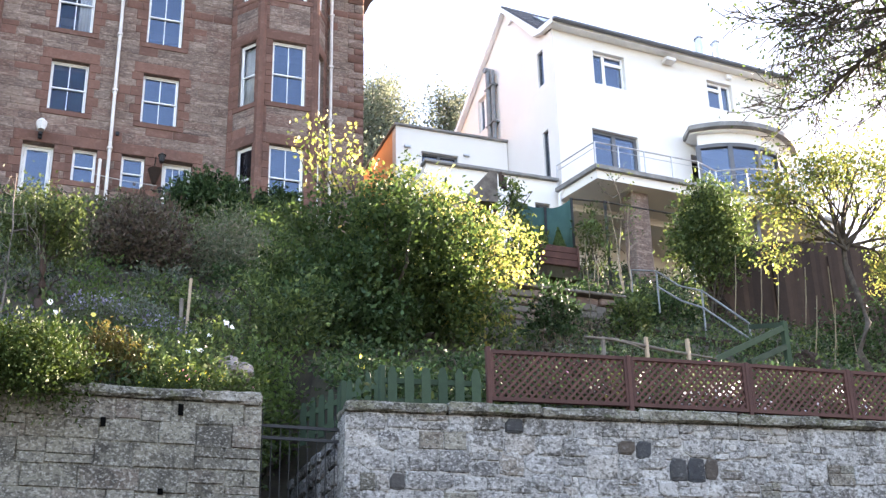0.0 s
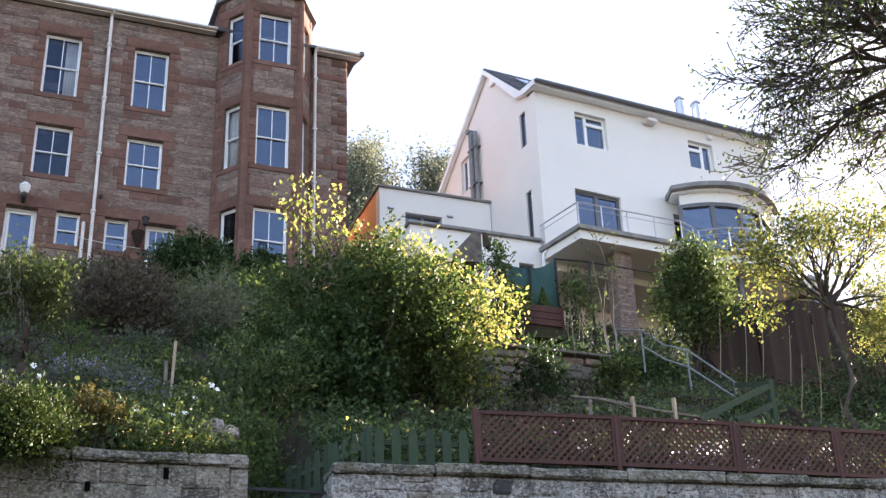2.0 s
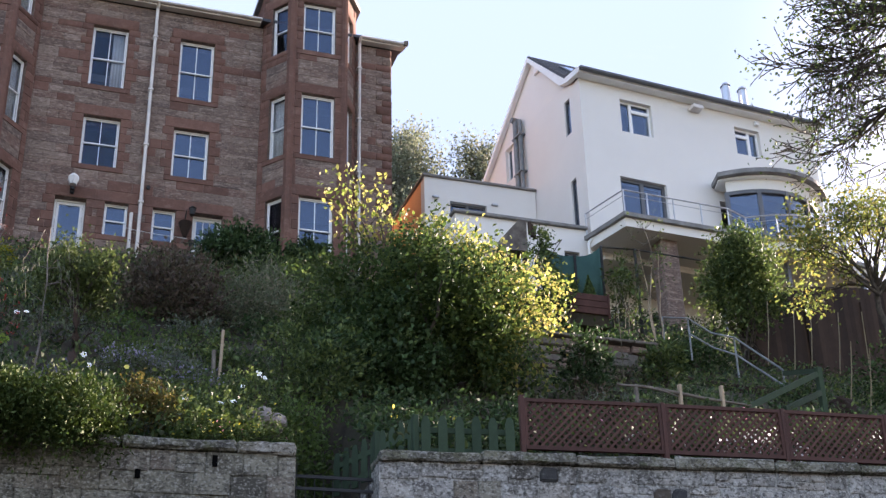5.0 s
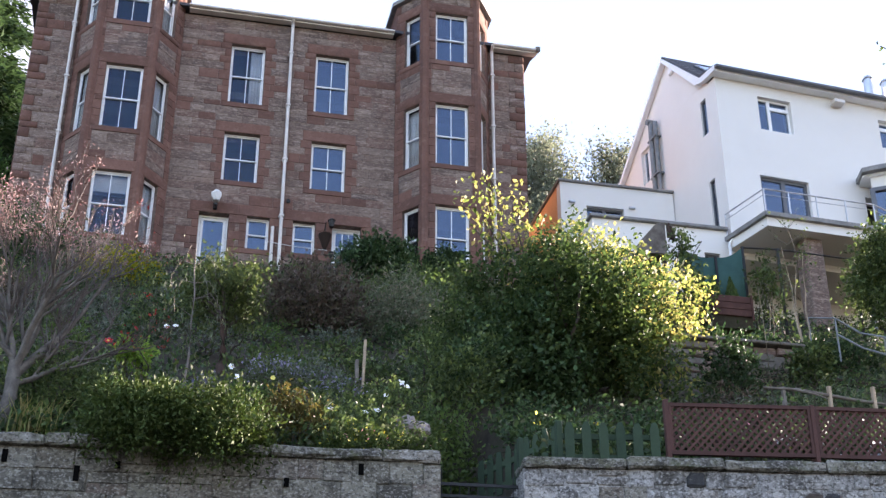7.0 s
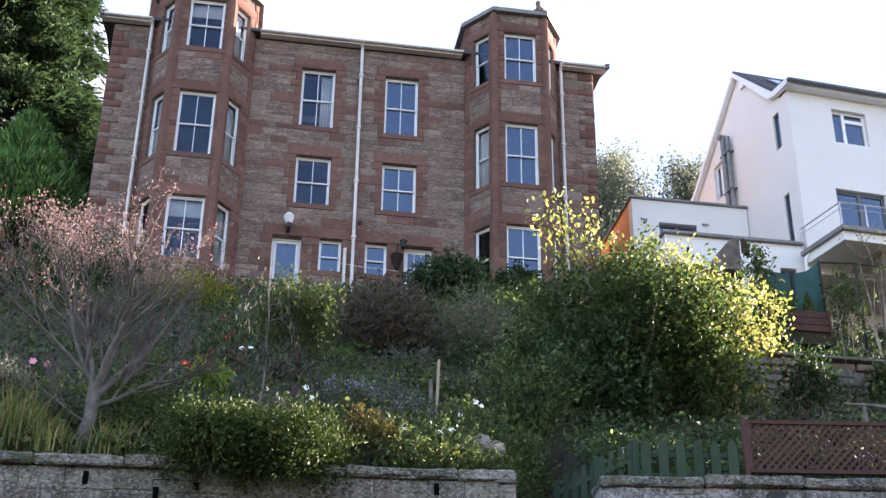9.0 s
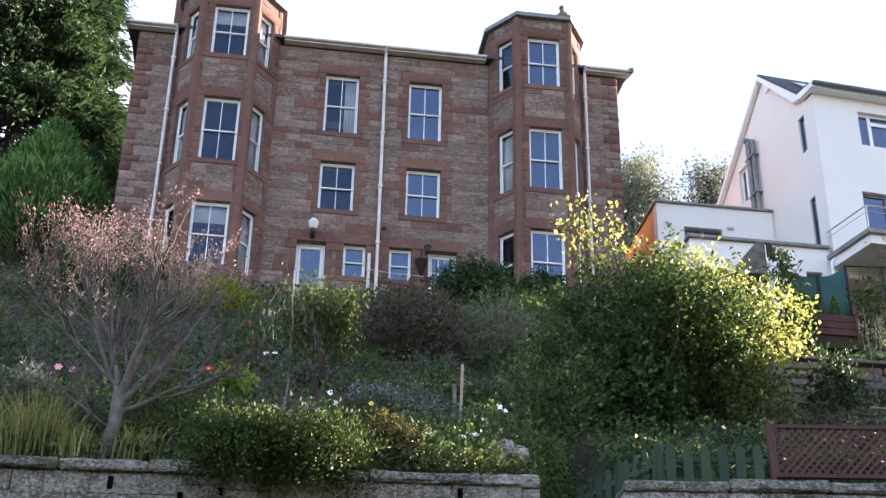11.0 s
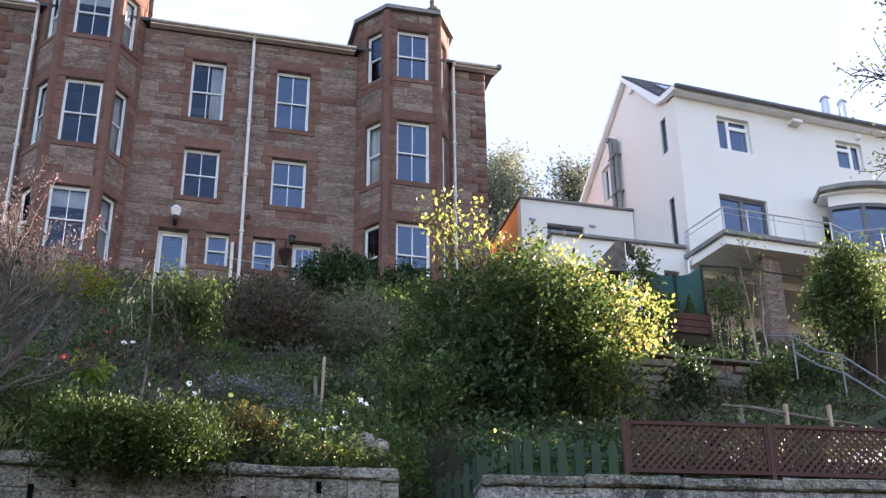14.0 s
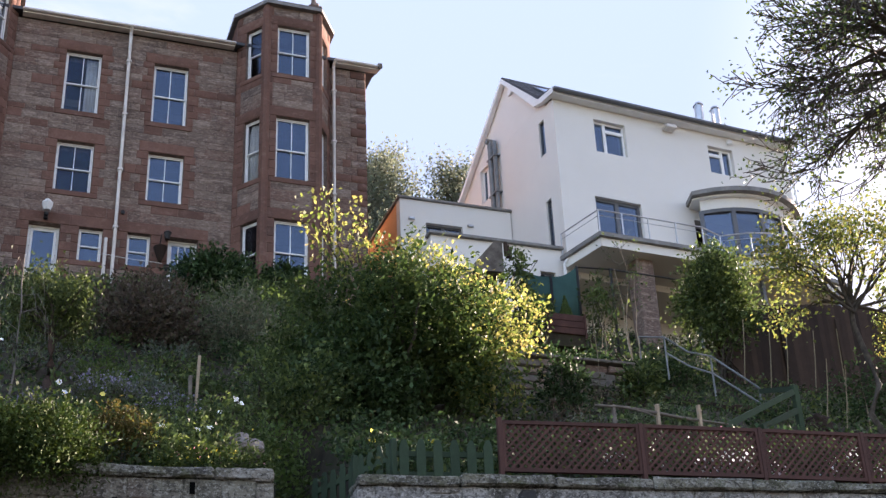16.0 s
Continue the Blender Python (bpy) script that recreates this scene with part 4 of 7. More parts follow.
# ---- the white house ----
WX0, WX1, WY = 16.03, 25.22, 26.5
WZ0, WEAVE, WPEAK, WRY = 11.0, 20.3, 22.9, 28.97
white = root("white_house", "white rendered house with a steep grey slate roof and a balcony", "house", (WX0, WY, WZ0))
white.rotation_euler = (0, 0, radians(5.0))
wfront = Plane(0, WY, 1, 0)
gable = Plane(WX0, 35.0, 0, -1)     # faces -x, s runs towards the front
wh = [(17.5, 18.69, 18.68, 19.87), (21.94, 22.95, 18.8, 19.82), (17.25, 18.95, 14.72, 17.03), (20.95, 24.25, 14.72, 16.85), (19.3, 20.3, 12.4, 13.6)]
wall_panel("wall", wfront, WX0, WX1, 14.2, WEAVE, 0.4, wh[:4], "white_wall", white)
lower = Plane(0, WY + 1.7, 1, 0)     # the ground floor stands back under the balcony
wall_panel("wall", lower, WX0 + 0.41, WX1 - 0.41, WZ0, 14.08, 0.3, wh[4:], "white_wall", white)
bm = bmesh.new()
box(bm, WX0 + 0.41, WX1 - 0.41, WY + 0.003, WY + 1.99, 14.085, 14.197)
part("soffit", bm, "white_wall", white, "white soffit over the set-back ground floor")
gs = lambda y: 35.0 - y
GTOP = 20.52
gh = [(gs(27.36), gs(27.06), 18.7, 19.94), (gs(27.3), gs(27.02), 15.1, 17.06), (gs(30.9), gs(30.31), 19.21, 20.5)]
wall_panel("wall", gable, gs(31.6), 35.0 - WY - 0.4, WZ0, GTOP, 0.4, gh, "white_wall", white)
bm = bmesh.new()
prism(bm, [(26.903, GTOP + 0.003), (31.6, GTOP + 0.003), (WRY, WPEAK - 0.1), (27.05, 20.68)], WX0, WX0 + 0.4, "x")
part("gable_wall", bm, "white_wall", white)
bm = bmesh.new()
prism(bm, [(31.603, WZ0), (35.0, WZ0), (35.0, 17.4), (31.603, GTOP)], WX0, WX0 + 0.4, "x")
part("gable_wall", bm, "white_wall", white)
bm = bmesh.new()
box(bm, WX1 - 0.4, WX1, WY + 0.4, 35, WZ0, WEAVE)
box(bm, WX0 + 0.4, WX1 - 0.4, 34.6, 35, WZ0, 17.4)
part("wall", bm, "white_wall", white)
bm = bmesh.new()
prism(bm, [(26.9, 20.31), (33.2, 18.9), (WRY, WPEAK - 0.2)], WX1 - 0.4, WX1 - 0.02, "x")
part("gable_wall", bm, "white_wall", white)
bm = bmesh.new()
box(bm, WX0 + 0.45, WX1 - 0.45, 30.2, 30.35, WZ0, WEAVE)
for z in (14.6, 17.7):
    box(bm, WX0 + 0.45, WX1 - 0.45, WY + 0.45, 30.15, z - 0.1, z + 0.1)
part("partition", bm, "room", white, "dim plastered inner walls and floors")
# roof of the white house: front slope with a kicked eave, rear slope, slates in rows
def roof_slab(name, pts, x0, x1, th, mat, parent, label=""):
    bm = bmesh.new()
    up = [(y, z) for y, z in pts]
    lo = [(y, z - th) for y, z in pts[::-1]]
    prism(bm, up + lo, x0, x1, "x")
    return part(name, bm, mat, parent, label)


fr = [(WY - 0.28, WEAVE + 0.2), (WY + 0.5, WEAVE + 0.42), (WRY, WPEAK + 0.05)]
roof = roof_slab("roof", fr, WX0 - 0.16, WX1 + 0.2, 0.14, "slate", white, "dark slate front roof slope")
roof_slab("roof", [(WRY, WPEAK + 0.05), (35.2, 17.4)], WX0 - 0.16, WX1 + 0.2, 0.14, "slate", white, "dark slate rear roof slope")
rows = 13
vs, fs = [], []
dy, dz = WRY - (WY + 0.5), WPEAK - (WEAVE + 0.42) + 0.05
for r in range(rows):
    for c in range(26):
        x0 = WX0 - 0.16 + (c + (r % 2) * 0.5) * 0.4
        x1 = min(x0 + 0.385, WX1 + 0.2)
        if x1 - x0 < 0.1:
            continue
        f0, f1 = r / rows, (r + 1.15) / rows
        y0, z0, y1, z1 = WY + 0.5 + dy * f0, WEAVE + 0.42 + dz * f0 + 0.022, WY + 0.5 + dy * f1, WEAVE + 0.42 + dz * f1 + 0.008
        k = len(vs)
        vs += [(x0, y0, z0), (x1, y0, z0), (x1, y1, z1), (x0, y1, z1), (x0, y0, z0 - 0.018), (x1, y0, z0 - 0.018)]
        fs += [(k, k + 1, k + 2, k + 3), (k + 4, k + 5, k + 1, k)]
ob = raw("slate_cladding", vs, fs, "slate", roof)
ob["kind"] = "stuff"
for x in (16.9, 18.0, 19.2, 20.5):
    bm = bmesh.new()
    m = Matrix.Translation((x, WY + 1.35, WEAVE + 0.42 + dz * 0.85 / dy + 0.03)) @ Matrix.Rotation(math.atan2(dz, dy), 4, "X")
    box_local(bm, m, 0.78, 1.0, 0.05, 0.01)
    sk = part("skylight", bm, "grey_frame", roof, "grey roof window frame")
    bm = bmesh.new()
    box_local(bm, m @ Matrix.Translation((0, 0, 0.051)), 0.62, 0.84, 0.006)
    part("pane", bm, "glass", sk)
# eaves: gutter along the front, white boards on the gable
bm = bmesh.new()
box(bm, WX0 - 0.2, WX1 + 0.24, WY - 0.42, WY - 0.29, WEAVE + 0.02, WEAVE + 0.15, 0.03)
part("gutter", bm, "grey_frame", white, "dark grey gutter")
bm = bmesh.new()
box(bm, WX0 - 0.14, WX1 + 0.18, WY - 0.28, WY - 0.005, WEAVE - 0.02, WEAVE + 0.06)
part("soffit", bm, "white_paint", white, "white eaves soffit")
bm = bmesh.new()
prism(bm, [(WY - 0.3, WEAVE - 0.02), (WY - 0.3, WEAVE + 0.16), (WY + 0.5, WEAVE + 0.28), (WRY, WPEAK - 0.02), (35.2, 17.35), (35.2, 17.2), (WRY, WPEAK - 0.2), (WY + 0.75, WEAVE + 0.2), (WY + 0.35, WEAVE + 0.05)], WX0 - 0.2, WX0 - 0.03, "x")
part("bargeboard", bm, "white_paint", white, "white painted bargeboard")
for x, h in ((22.97, 1.15), (23.68, 1.05)):
    bm = bmesh.new()
    y = WY + 1.2
    z = WEAVE + 0.42 + dz * 0.7 / dy
    bmesh.ops.create_cone(bm, cap_ends=True, segments=14, radius1=0.14, radius2=0.14, depth=0.95, matrix=Matrix.Translation((x, y, z + 0.5)))
    bmesh.ops.create_cone(bm, cap_ends=True, segments=14, radius1=0.17, radius2=0.12, depth=0.1, matrix=Matrix.Translation((x, y, z + 1.0)))
    part("flue_pipe", bm, "steel", white, "short steel roof flue")
# twin flue on the gable
bm = bmesh.new()
bar(bm, (WX0 - 0.16, 29.96, 18.4), (WX0 - 0.16, 29.96, 21.1), 0.17, sides=14)
bar(bm, (WX0 - 0.14, 29.7, 18.3), (WX0 - 0.14, 29.7, 20.9), 0.15, sides=12)
bar(bm, (WX0 - 0.3, 29.96, 21.05), (WX0 + 0.02, 29.96, 21.05), 0.19, sides=12)
for z in (18.9, 20.3):
    box(bm, WX0 - 0.25, WX0 - 0.004, 29.6, 30.08, z, z + 0.05)
part("gable_flue", bm, "galv", white, "pair of steel flue pipes on the gable")
bm = bmesh.new()
box(bm, WX0 - 0.1, WX0 - 0.003, 28.55, 28.8, 22.05, 22.32, 0.03)
part("alarm_box", bm, "lamp_white", white, "small white alarm box")
bm = bmesh.new()
box(bm, 20.15, 20.55, WY - 0.28, WY - 0.003, 19.98, 20.12, 0.02)
part("flood_light", bm, "cream_pipe", white, "pale flood light under the eaves")
bm = bmesh.new()
box(bm, 22.75, 22.92, WY - 0.12, WY - 0.003, 19.98, 20.16, 0.02)
part("alarm_box", bm, "lamp_white", white, "small white box under the eaves")
bm = bmesh.new()
bar(bm, (WX1 + 0.02, WY - 0.35, WEAVE + 0.03), (WX1 + 0.06, WY - 0.1, WEAVE - 0.55), 0.08)
bar(bm, (WX1 + 0.06, WY - 0.1, WEAVE - 0.55), (WX1 + 0.06, WY - 0.1, 12.0), 0.08)
part("downpipe", bm, "white_paint", white, "white plastic downpipe")


def casement(parent, pl, s0, s1, z0, z1, splits, mat, depth=0.12, top_light=None, label="casement window", f=0.07):
    bm = bmesh.new()
    xs = [s0] + [s0 + (s1 - s0) * q for q in splits] + [s1]
    pl.box(bm, s0, s1, z1 - f, z1, -depth - 0.07, -depth, 0.005)
    pl.box(bm, s0, s1, z0, z0 + f, -depth - 0.07, -depth, 0.005)
    for i, x in enumerate(xs):
        a, b = (x, x + f) if i == 0 else ((x - f, x) if i == len(xs) - 1 else (x - f / 2 - 0.02, x + f / 2 + 0.02))
        pl.box(bm, a, b, z0 + f - 0.012, z1 - f + 0.012, -depth - 0.068, -depth - 0.002)
    if top_light is not None:
        i, q = top_light
        z = z1 - (z1 - z0) * q
        pl.box(bm, xs[i] + 0.02, xs[i + 1] - 0.02, z - 0.06, z + 0.06, -depth - 0.07, -depth + 0.01, 0.005)
    w = part("window", bm, mat, parent, label)
    for i in range(len(xs) - 1):
        bm = bmesh.new()
        pl.box(bm, xs[i] + 0.02, xs[i + 1] - 0.02, z0 + 0.02, z1 - 0.02, -depth - 0.04, -depth - 0.034)
        part("pane", bm, "glass", w).visible_shadow = False
    return w


casement(white, wfront, *wh[0], [0.38], "white_paint", top_light=(1, 0.25), label="white casement window")
casement(white, wfront, *wh[1], [0.62], "white_paint", top_light=(0, 0.25), label="white casement window, tilted open")
casement(white, wfront, *wh[2], [0.5], "grey_frame", depth=0.1, label="grey-framed glazed balcony doors", f=0.1)
casement(white, lower, *wh[4], [0.5], "grey_frame", depth=0.1, label="small grey-framed window")
casement(white, gable, *gh[0], [], "grey_frame", depth=0.05, label="narrow grey-framed window", f=0.04)
casement(white, gable, *gh[1], [], "grey_frame", depth=0.05, label="narrow grey-framed window", f=0.04)
casement(white, gable, *gh[2], [0.5], "white_paint", depth=0.1, label="white gable window", f=0.06)

# curved bay on the first floor with its projecting flat roof
BC, BR, BYC = 22.6, 2.9, 28.3      # centre x, radius, centre y of the arc
def arc(r, a0, a1, n):
    return [(BC + r * math.sin(radians(a0 + (a1 - a0) * i / n)), BYC - r * math.cos(radians(a0 + (a1 - a0) * i / n))) for i in range(n + 1)]


bm = bmesh.new()
o = arc(BR, -38, 38, 24)
i_ = arc(BR - 0.2, -38, 38, 24)
prism(bm, o + i_[::-1], 16.85, 17.25, "z")
part("bay_wall", bm, "white_wall", white, "curved white wall above the bay window")
bm = bmesh.new()
prism(bm, [(x, min(y, WY + 0.0)) for x, y in arc(BR + 0.32, -42, 42, 24)] + [(BC + 1.9, WY - 0.003), (BC - 1.9, WY - 0.003)], 17.26, 17.41, "z")
part("bay_canopy", bm, "grey_lead", white, "curved grey flat roof over the bay")
bm = bmesh.new()
prism(bm, [(x, min(y, WY + 0.0)) for x, y in arc(BR + 0.14, -42, 42, 24)] + [(BC + 1.8, WY - 0.003), (BC - 1.8, WY - 0.003)], 17.2, 17.255, "z")
part("bay_soffit", bm, "white_paint", white, "white soffit")
angs = [-38, -19, 0, 19, 38]
bw = bmesh.new()
for a in angs:
    x, y = BC + (BR - 0.06) * math.sin(radians(a)), BYC - (BR - 0.06) * math.cos(radians(a))
    box_local(bw, Matrix.Translation((x, y, 14.72)) @ Matrix.Rotation(radians(a), 4, "Z"), 0.13, 0.12, 2.13)
for z0, z1 in ((14.72, 14.82), (16.73, 16.85)):
    prism(bw, arc(BR - 0.01, -38, 38, 24) + arc(BR - 0.11, -38, 38, 24)[::-1], z0, z1, "z")
bayw = part("bay_window", bw, "grey_frame", white, "curved grey-framed bay window")
for a, b in zip(angs, angs[1:]):
    x0, y0 = BC + (BR - 0.06) * math.sin(radians(a)), BYC - (BR - 0.06) * math.cos(radians(a))
    x1, y1 = BC + (BR - 0.06) * math.sin(radians(b)), BYC - (BR - 0.06) * math.cos(radians(b))
    pl = Plane(x0, y0, x1 - x0, y1 - y0)
    bm = bmesh.new()
    pl.box(bm, 0.06, math.hypot(x1 - x0, y1 - y0) - 0.06, 14.82, 16.73, -0.004, 0.004)
    part("pane", bm, "glass", bayw).visible_shadow = False

# balcony: slab with a white fascia, grey edge and steel rail with a bulge round the bay
slab_o = [(15.86, 26.49), (16.15, 25.05), (19.75, 24.95)] + [(BC + 3.55 * math.sin(radians(a)), BYC - 3.75 * math.cos(radians(a))) for a in (-34, -20, -6, 8, 22, 36)] + [(25.6, 25.4), (25.6, 26.49)]
bm = bmesh.new()
prism(bm, slab_o, 14.28, 14.55, "z")
part("balcony_slab", bm, "white_wall", white, "white balcony slab")
cxm = sum(p[0] for p in slab_o) / len(slab_o)
bm = bmesh.new()
prism(bm, [(x - 0.1 if x < 17 else x, y - 0.1 if y < 26 else y) for x, y in slab_o], 14.553, 14.68, "z")
part("balcony_edge", bm, "grey_lead", white, "grey balcony edge capping")
rail_pts = [(x + 0.06, y + 0.08) for x, y in slab_o[:-1]]
bm = bmesh.new()
for z, w in ((15.5, 0.045), (15.32, 0.02), (14.8, 0.02)):
    for a, b in zip(rail_pts, rail_pts[1:]):
        bar(bm, (a[0], a[1], z), (b[0], b[1], z), w)
part("rail", bm, "steel", white, "brushed steel handrail")
posts = [rail_pts[0], rail_pts[1], (17.0, 25.1), (17.9, 25.08), (18.85, 25.05), rail_pts[2]] + rail_pts[3:]
for x, y in posts:
    bm = bmesh.new()
    bar(bm, (x, y, 14.68), (x, y, 15.5), 0.042)
    part("rail_post", bm, "steel", white)
# under-balcony: white posts and sandstone pier
for x in (19.4, 22.0, 24.9):
    bm = bmesh.new()
    box(bm, x - 0.06, x + 0.06, 25.2, 25.32, 11.5, 14.27)
    part("post", bm, "grey_frame", white, "slim grey post under the balcony")
bm = bmesh.new()
box(bm, 17.5, 18.1, 25.3, 25.75, 11.2, 14.27, 0.03)
part("stone_pier", bm, "sandstone", white, "old sandstone pier under the balcony")
bm = bmesh.new()
bar(bm, (15.95, 26.3, 14.6), (15.8, 26.35, 14.4), 0.08)
bar(bm, (15.8, 26.35, 14.4), (15.8, 26.35, 11.8), 0.08)
part("downpipe", bm, "white_paint", white, "white plastic downpipe")

# extensions between the houses
ext = root("flat_roof_extension", "white flat-roofed extension with an orange side wall", "house", (11.82, 29.2, 12.4))
ef = Plane(0, 29.2, 1, 0)
eh = [(12.69, 13.96, 15.3, 16.66)]
ER = 15.71
wall_panel("front_wall", ef, 11.82, ER, 12.4, 17.42, 0.3, eh, "white_wall", ext)
bm = bmesh.new()
box(bm, 11.822, 12.12, 29.502, 35, 12.4, 17.42)
part("side_wall", bm, "orange_wall", ext, "orange painted side wall")
bm = bmesh.new()
box(bm, 12.13, ER - 0.3, 29.51, 34.5, 17.1, 17.35)
part("roof", bm, "grey_lead", ext)
bm = bmesh.new()
box(bm, 11.75, ER + 0.02, 29.12, 29.46, 17.42, 17.5, 0.015)
box(bm, 11.75, 12.17, 29.46, 35.0, 17.42, 17.5, 0.015)
part("capping", bm, "grey_lead", ext, "grey parapet capping")
casement(ext, ef, *eh[0], [0.5], "grey_frame", depth=0.12, label="grey-framed window")
for x in (12.08, 14.12):
    bm = bmesh.new()
    box(bm, x, x + 0.22, 29.12, 29.198, 16.67, 16.76, 0.02)
    part("wall_light", bm, "steel", ext, "small steel wall light")
ext2 = root("lower_extension", "low white flat-roofed extension below the gable", "house", (11.7, 26.6, 12.0))
lf = Plane(0, 26.6, 1, 0)
lh = [(15.15, 15.65, 13.3, 14.2)]
LX0, LX1 = 11.7, 15.93
wall_panel("front_wall", lf, LX0, LX1, 12.0, 14.95, 0.3, lh, "white_wall", ext2)
bm = bmesh.new()
box(bm, LX0 + 0.002, LX0 + 0.3, 26.902, 29.15, 12.0, 14.95)
part("side_wall", bm, "white_wall", ext2)
bm = bmesh.new()
box(bm, LX0 + 0.31, LX1 - 0.1, 26.91, 29.15, 14.7, 14.88)
part("roof", bm, "grey_lead", ext2)
bm = bmesh.new()
box(bm, LX0 - 0.08, LX1 + 0.02, 26.5, 26.85, 14.95, 15.05, 0.015)
part("capping", bm, "grey_lead", ext2, "grey parapet capping")
casement(ext2, lf, *lh[0], [0.5], "grey_frame", depth=0.1, label="small grey-framed window")
# an outbuilding with a tiled roof beside the orange wall
shed = root("outbuilding", "small rendered outbuilding with a red-tiled roof", "shed", (10.9, 34.5, 12.6))
bm = bmesh.new()
box(bm, 10.6, 11.9, 34.2, 36.5, 12.6, 17.0)
part("wall", bm, "orange_wall", shed, "orange painted wall")
bm = bmesh.new()
prism(bm, [(33.9, 16.95), (33.9, 17.15), (36.8, 18.0), (36.8, 17.8)], 10.4, 11.97, "x")
part("roof", bm, "planter", shed, "red-brown tiled lean-to roof")

# ---- street wall ----
wall = root("retaining_wall", "old grey rubble stone retaining wall with flat mossy coping", "wall", (3.2, 12.0, 1.6))
RUB = [rubble_mesh("rubble_%s" % k, "rubble", 40 + i) for i, k in enumerate("abcdefgh")]
WARM = [block_mesh("block_%s" % k, "rubble_warm", 140 + i, 0.035, 0.035) for i, k in enumerate("abcdef")]
DARK = [rubble_mesh("whin_%s" % k, "dark_stone", 160 + i) for i, k in enumerate("ab")]
WTOP = 4.2
runs = ((Plane(-9.5, 12.76, 12.72, -0.76), math.hypot(12.72, 0.76), "left"), (Plane(4.2, 11.93, 15.4, -1.9), 15.52, "right"))
# weep holes: distance along the wall, top, height
weep = {"left": ((10.96, 3.96, 0.1), (11.81, 4.16, 0.13), (11.64, 3.2, 0.07), (7.82, 4.15, 0.14), (8.62, 4.0, 0.17), (9.06, 4.07, 0.08), (12.3, 2.9, 0.1)), "right": ((9.6, 3.9, 0.1),)}
odd = {"left": (), "right": ((4.24, 3.71), (4.56, 3.73), (3.63, 3.82), (0.63, 3.41), (1.95, 4.1), (7.4, 3.6), (9.2, 3.9))}
for pl, ln, side in runs:
    base = wall_panel("backing", pl, 0, ln, 1.5, WTOP, 0.42, [], "joint_warm" if side == "left" else "rubble_joint", wall)
    mw = Mason(base, 330)
    z = WTOP
    rows_z = []
    while z > 1.7:
        h = random.uniform(0.2, 0.3) if side == "left" else random.uniform(0.16, 0.27)
        rows_z.append((z - h, z))
        z -= h
    for q, zt, hh in weep[side]:
        # a black block on the face stands in for the hole's dark
        bm = bmesh.new()
        pl.box(bm, q - 0.03, q + 0.03, zt - hh, zt, 0.0, 0.031)
        part("weep_hole", bm, "void", wall, "dark drainage hole")
    for ri, (a, b) in enumerate(rows_z):
        s = 0.0
        while s < ln - 0.05:
            w = random.uniform(0.28, 0.7) if side == "left" else random.uniform(0.16, 0.42)
            if s + w > ln - 0.2:
                w = ln - s
            dark = any(s <= q <= s + w and a < zz < b for q, zz in odd[side])
            if dark:
                w = min(w, 0.23)
            kinds_ = DARK if dark else WARM if side == "left" or random.random() < 0.1 else RUB
            j_ = 0.022 if side == "left" else 0.035
            d0, d1, e0, e1 = (random.uniform(-j_, j_) for _ in range(4))
            if not dark and b - a > 0.2 and random.random() < 0.35:
                mz = a + (b - a) * random.uniform(0.35, 0.65)
                mw.lay(pl, s, s + w, a + d0, mz, random.uniform(0.008, 0.022), kinds_, "stone", 0.004, a > 2.95)
                if random.random() < 0.5:
                    ms_ = s + w * random.uniform(0.4, 0.6)
                    mw.lay(pl, s, ms_, mz, b + d1, random.uniform(0.008, 0.022), kinds_, "stone", 0.004, a > 2.95)
                    mw.lay(pl, ms_, s + w, mz, b + e1, random.uniform(0.008, 0.022), kinds_, "stone", 0.004, a > 2.95)
                else:
                    mw.lay(pl, s, s + w, mz, b + d1, random.uniform(0.008, 0.022), kinds_, "stone", 0.004, a > 2.95)
            else:
                mw.lay(pl, s, s + w, a + d0, b + d1, random.uniform(0.01, 0.026), kinds_, "stone", 0.004, a > 2.95)
            s += w
    mw.close("stonework")
    # flat coping stones with an overhang
    s = 0.0
    COP = [block_mesh("coping_%s_%s" % (side, k), "coping", 60 + i, 0.03, 0.03) for i, k in enumerate("abc")]
    while s < ln - 0.02:
        w = random.uniform(0.6, 1.3)
        if ln - s < w + 0.4:
            w = ln - s
        bm = bmesh.new()
        pl.box(bm, s + 0.002, s + w - 0.002, WTOP + 0.004, WTOP + 0.14 + random.uniform(-0.018, 0.015), -0.46, 0.075 + random.uniform(-0.03, 0.025), 0.025)
        bmesh.ops.subdivide_edges(bm, edges=[e for e in bm.edges if e.calc_length() > 0.3], cuts=4)
        for v in bm.verts:
            v.co += Vector((random.uniform(-0.01, 0.01), random.uniform(-0.016, 0.016), random.uniform(-0.012, 0.012)))
        part("coping_stone", bm, "coping", wall)
        s += w
# return walls of the gateway
for x, y0 in ((3.0, 12.42), (4.28, 12.36)):
    bm = bmesh.new()
    box(bm, x, x + 0.22, y0, y0 + 2.6, 1.4, 4.1)
    rw = part("return_wall", bm, "rubble_joint", wall, "rough stone side wall of the gateway")
    face = Plane(x, y0 + 2.6, 0, -1) if x > 4 else Plane(x + 0.22, y0, 0, 1)
    mr = Mason(rw, 60)
    z = 4.1
    while z > 1.5:
        h = random.uniform(0.15, 0.24)
        s = 0.0
        while s < 2.55:
            w = min(random.uniform(0.2, 0.5), 2.6 - s)
            mr.lay(face, s, s + w, z - h, z, random.uniform(0.03, 0.05), RUB, "stone", 0.006, z > 3)
            s += w
        z -= h
    mr.close("stonework")
steps = root("garden_steps", "worn grey stone steps rising behind the gate", "steps", (3.75, 13.5, 1.7))
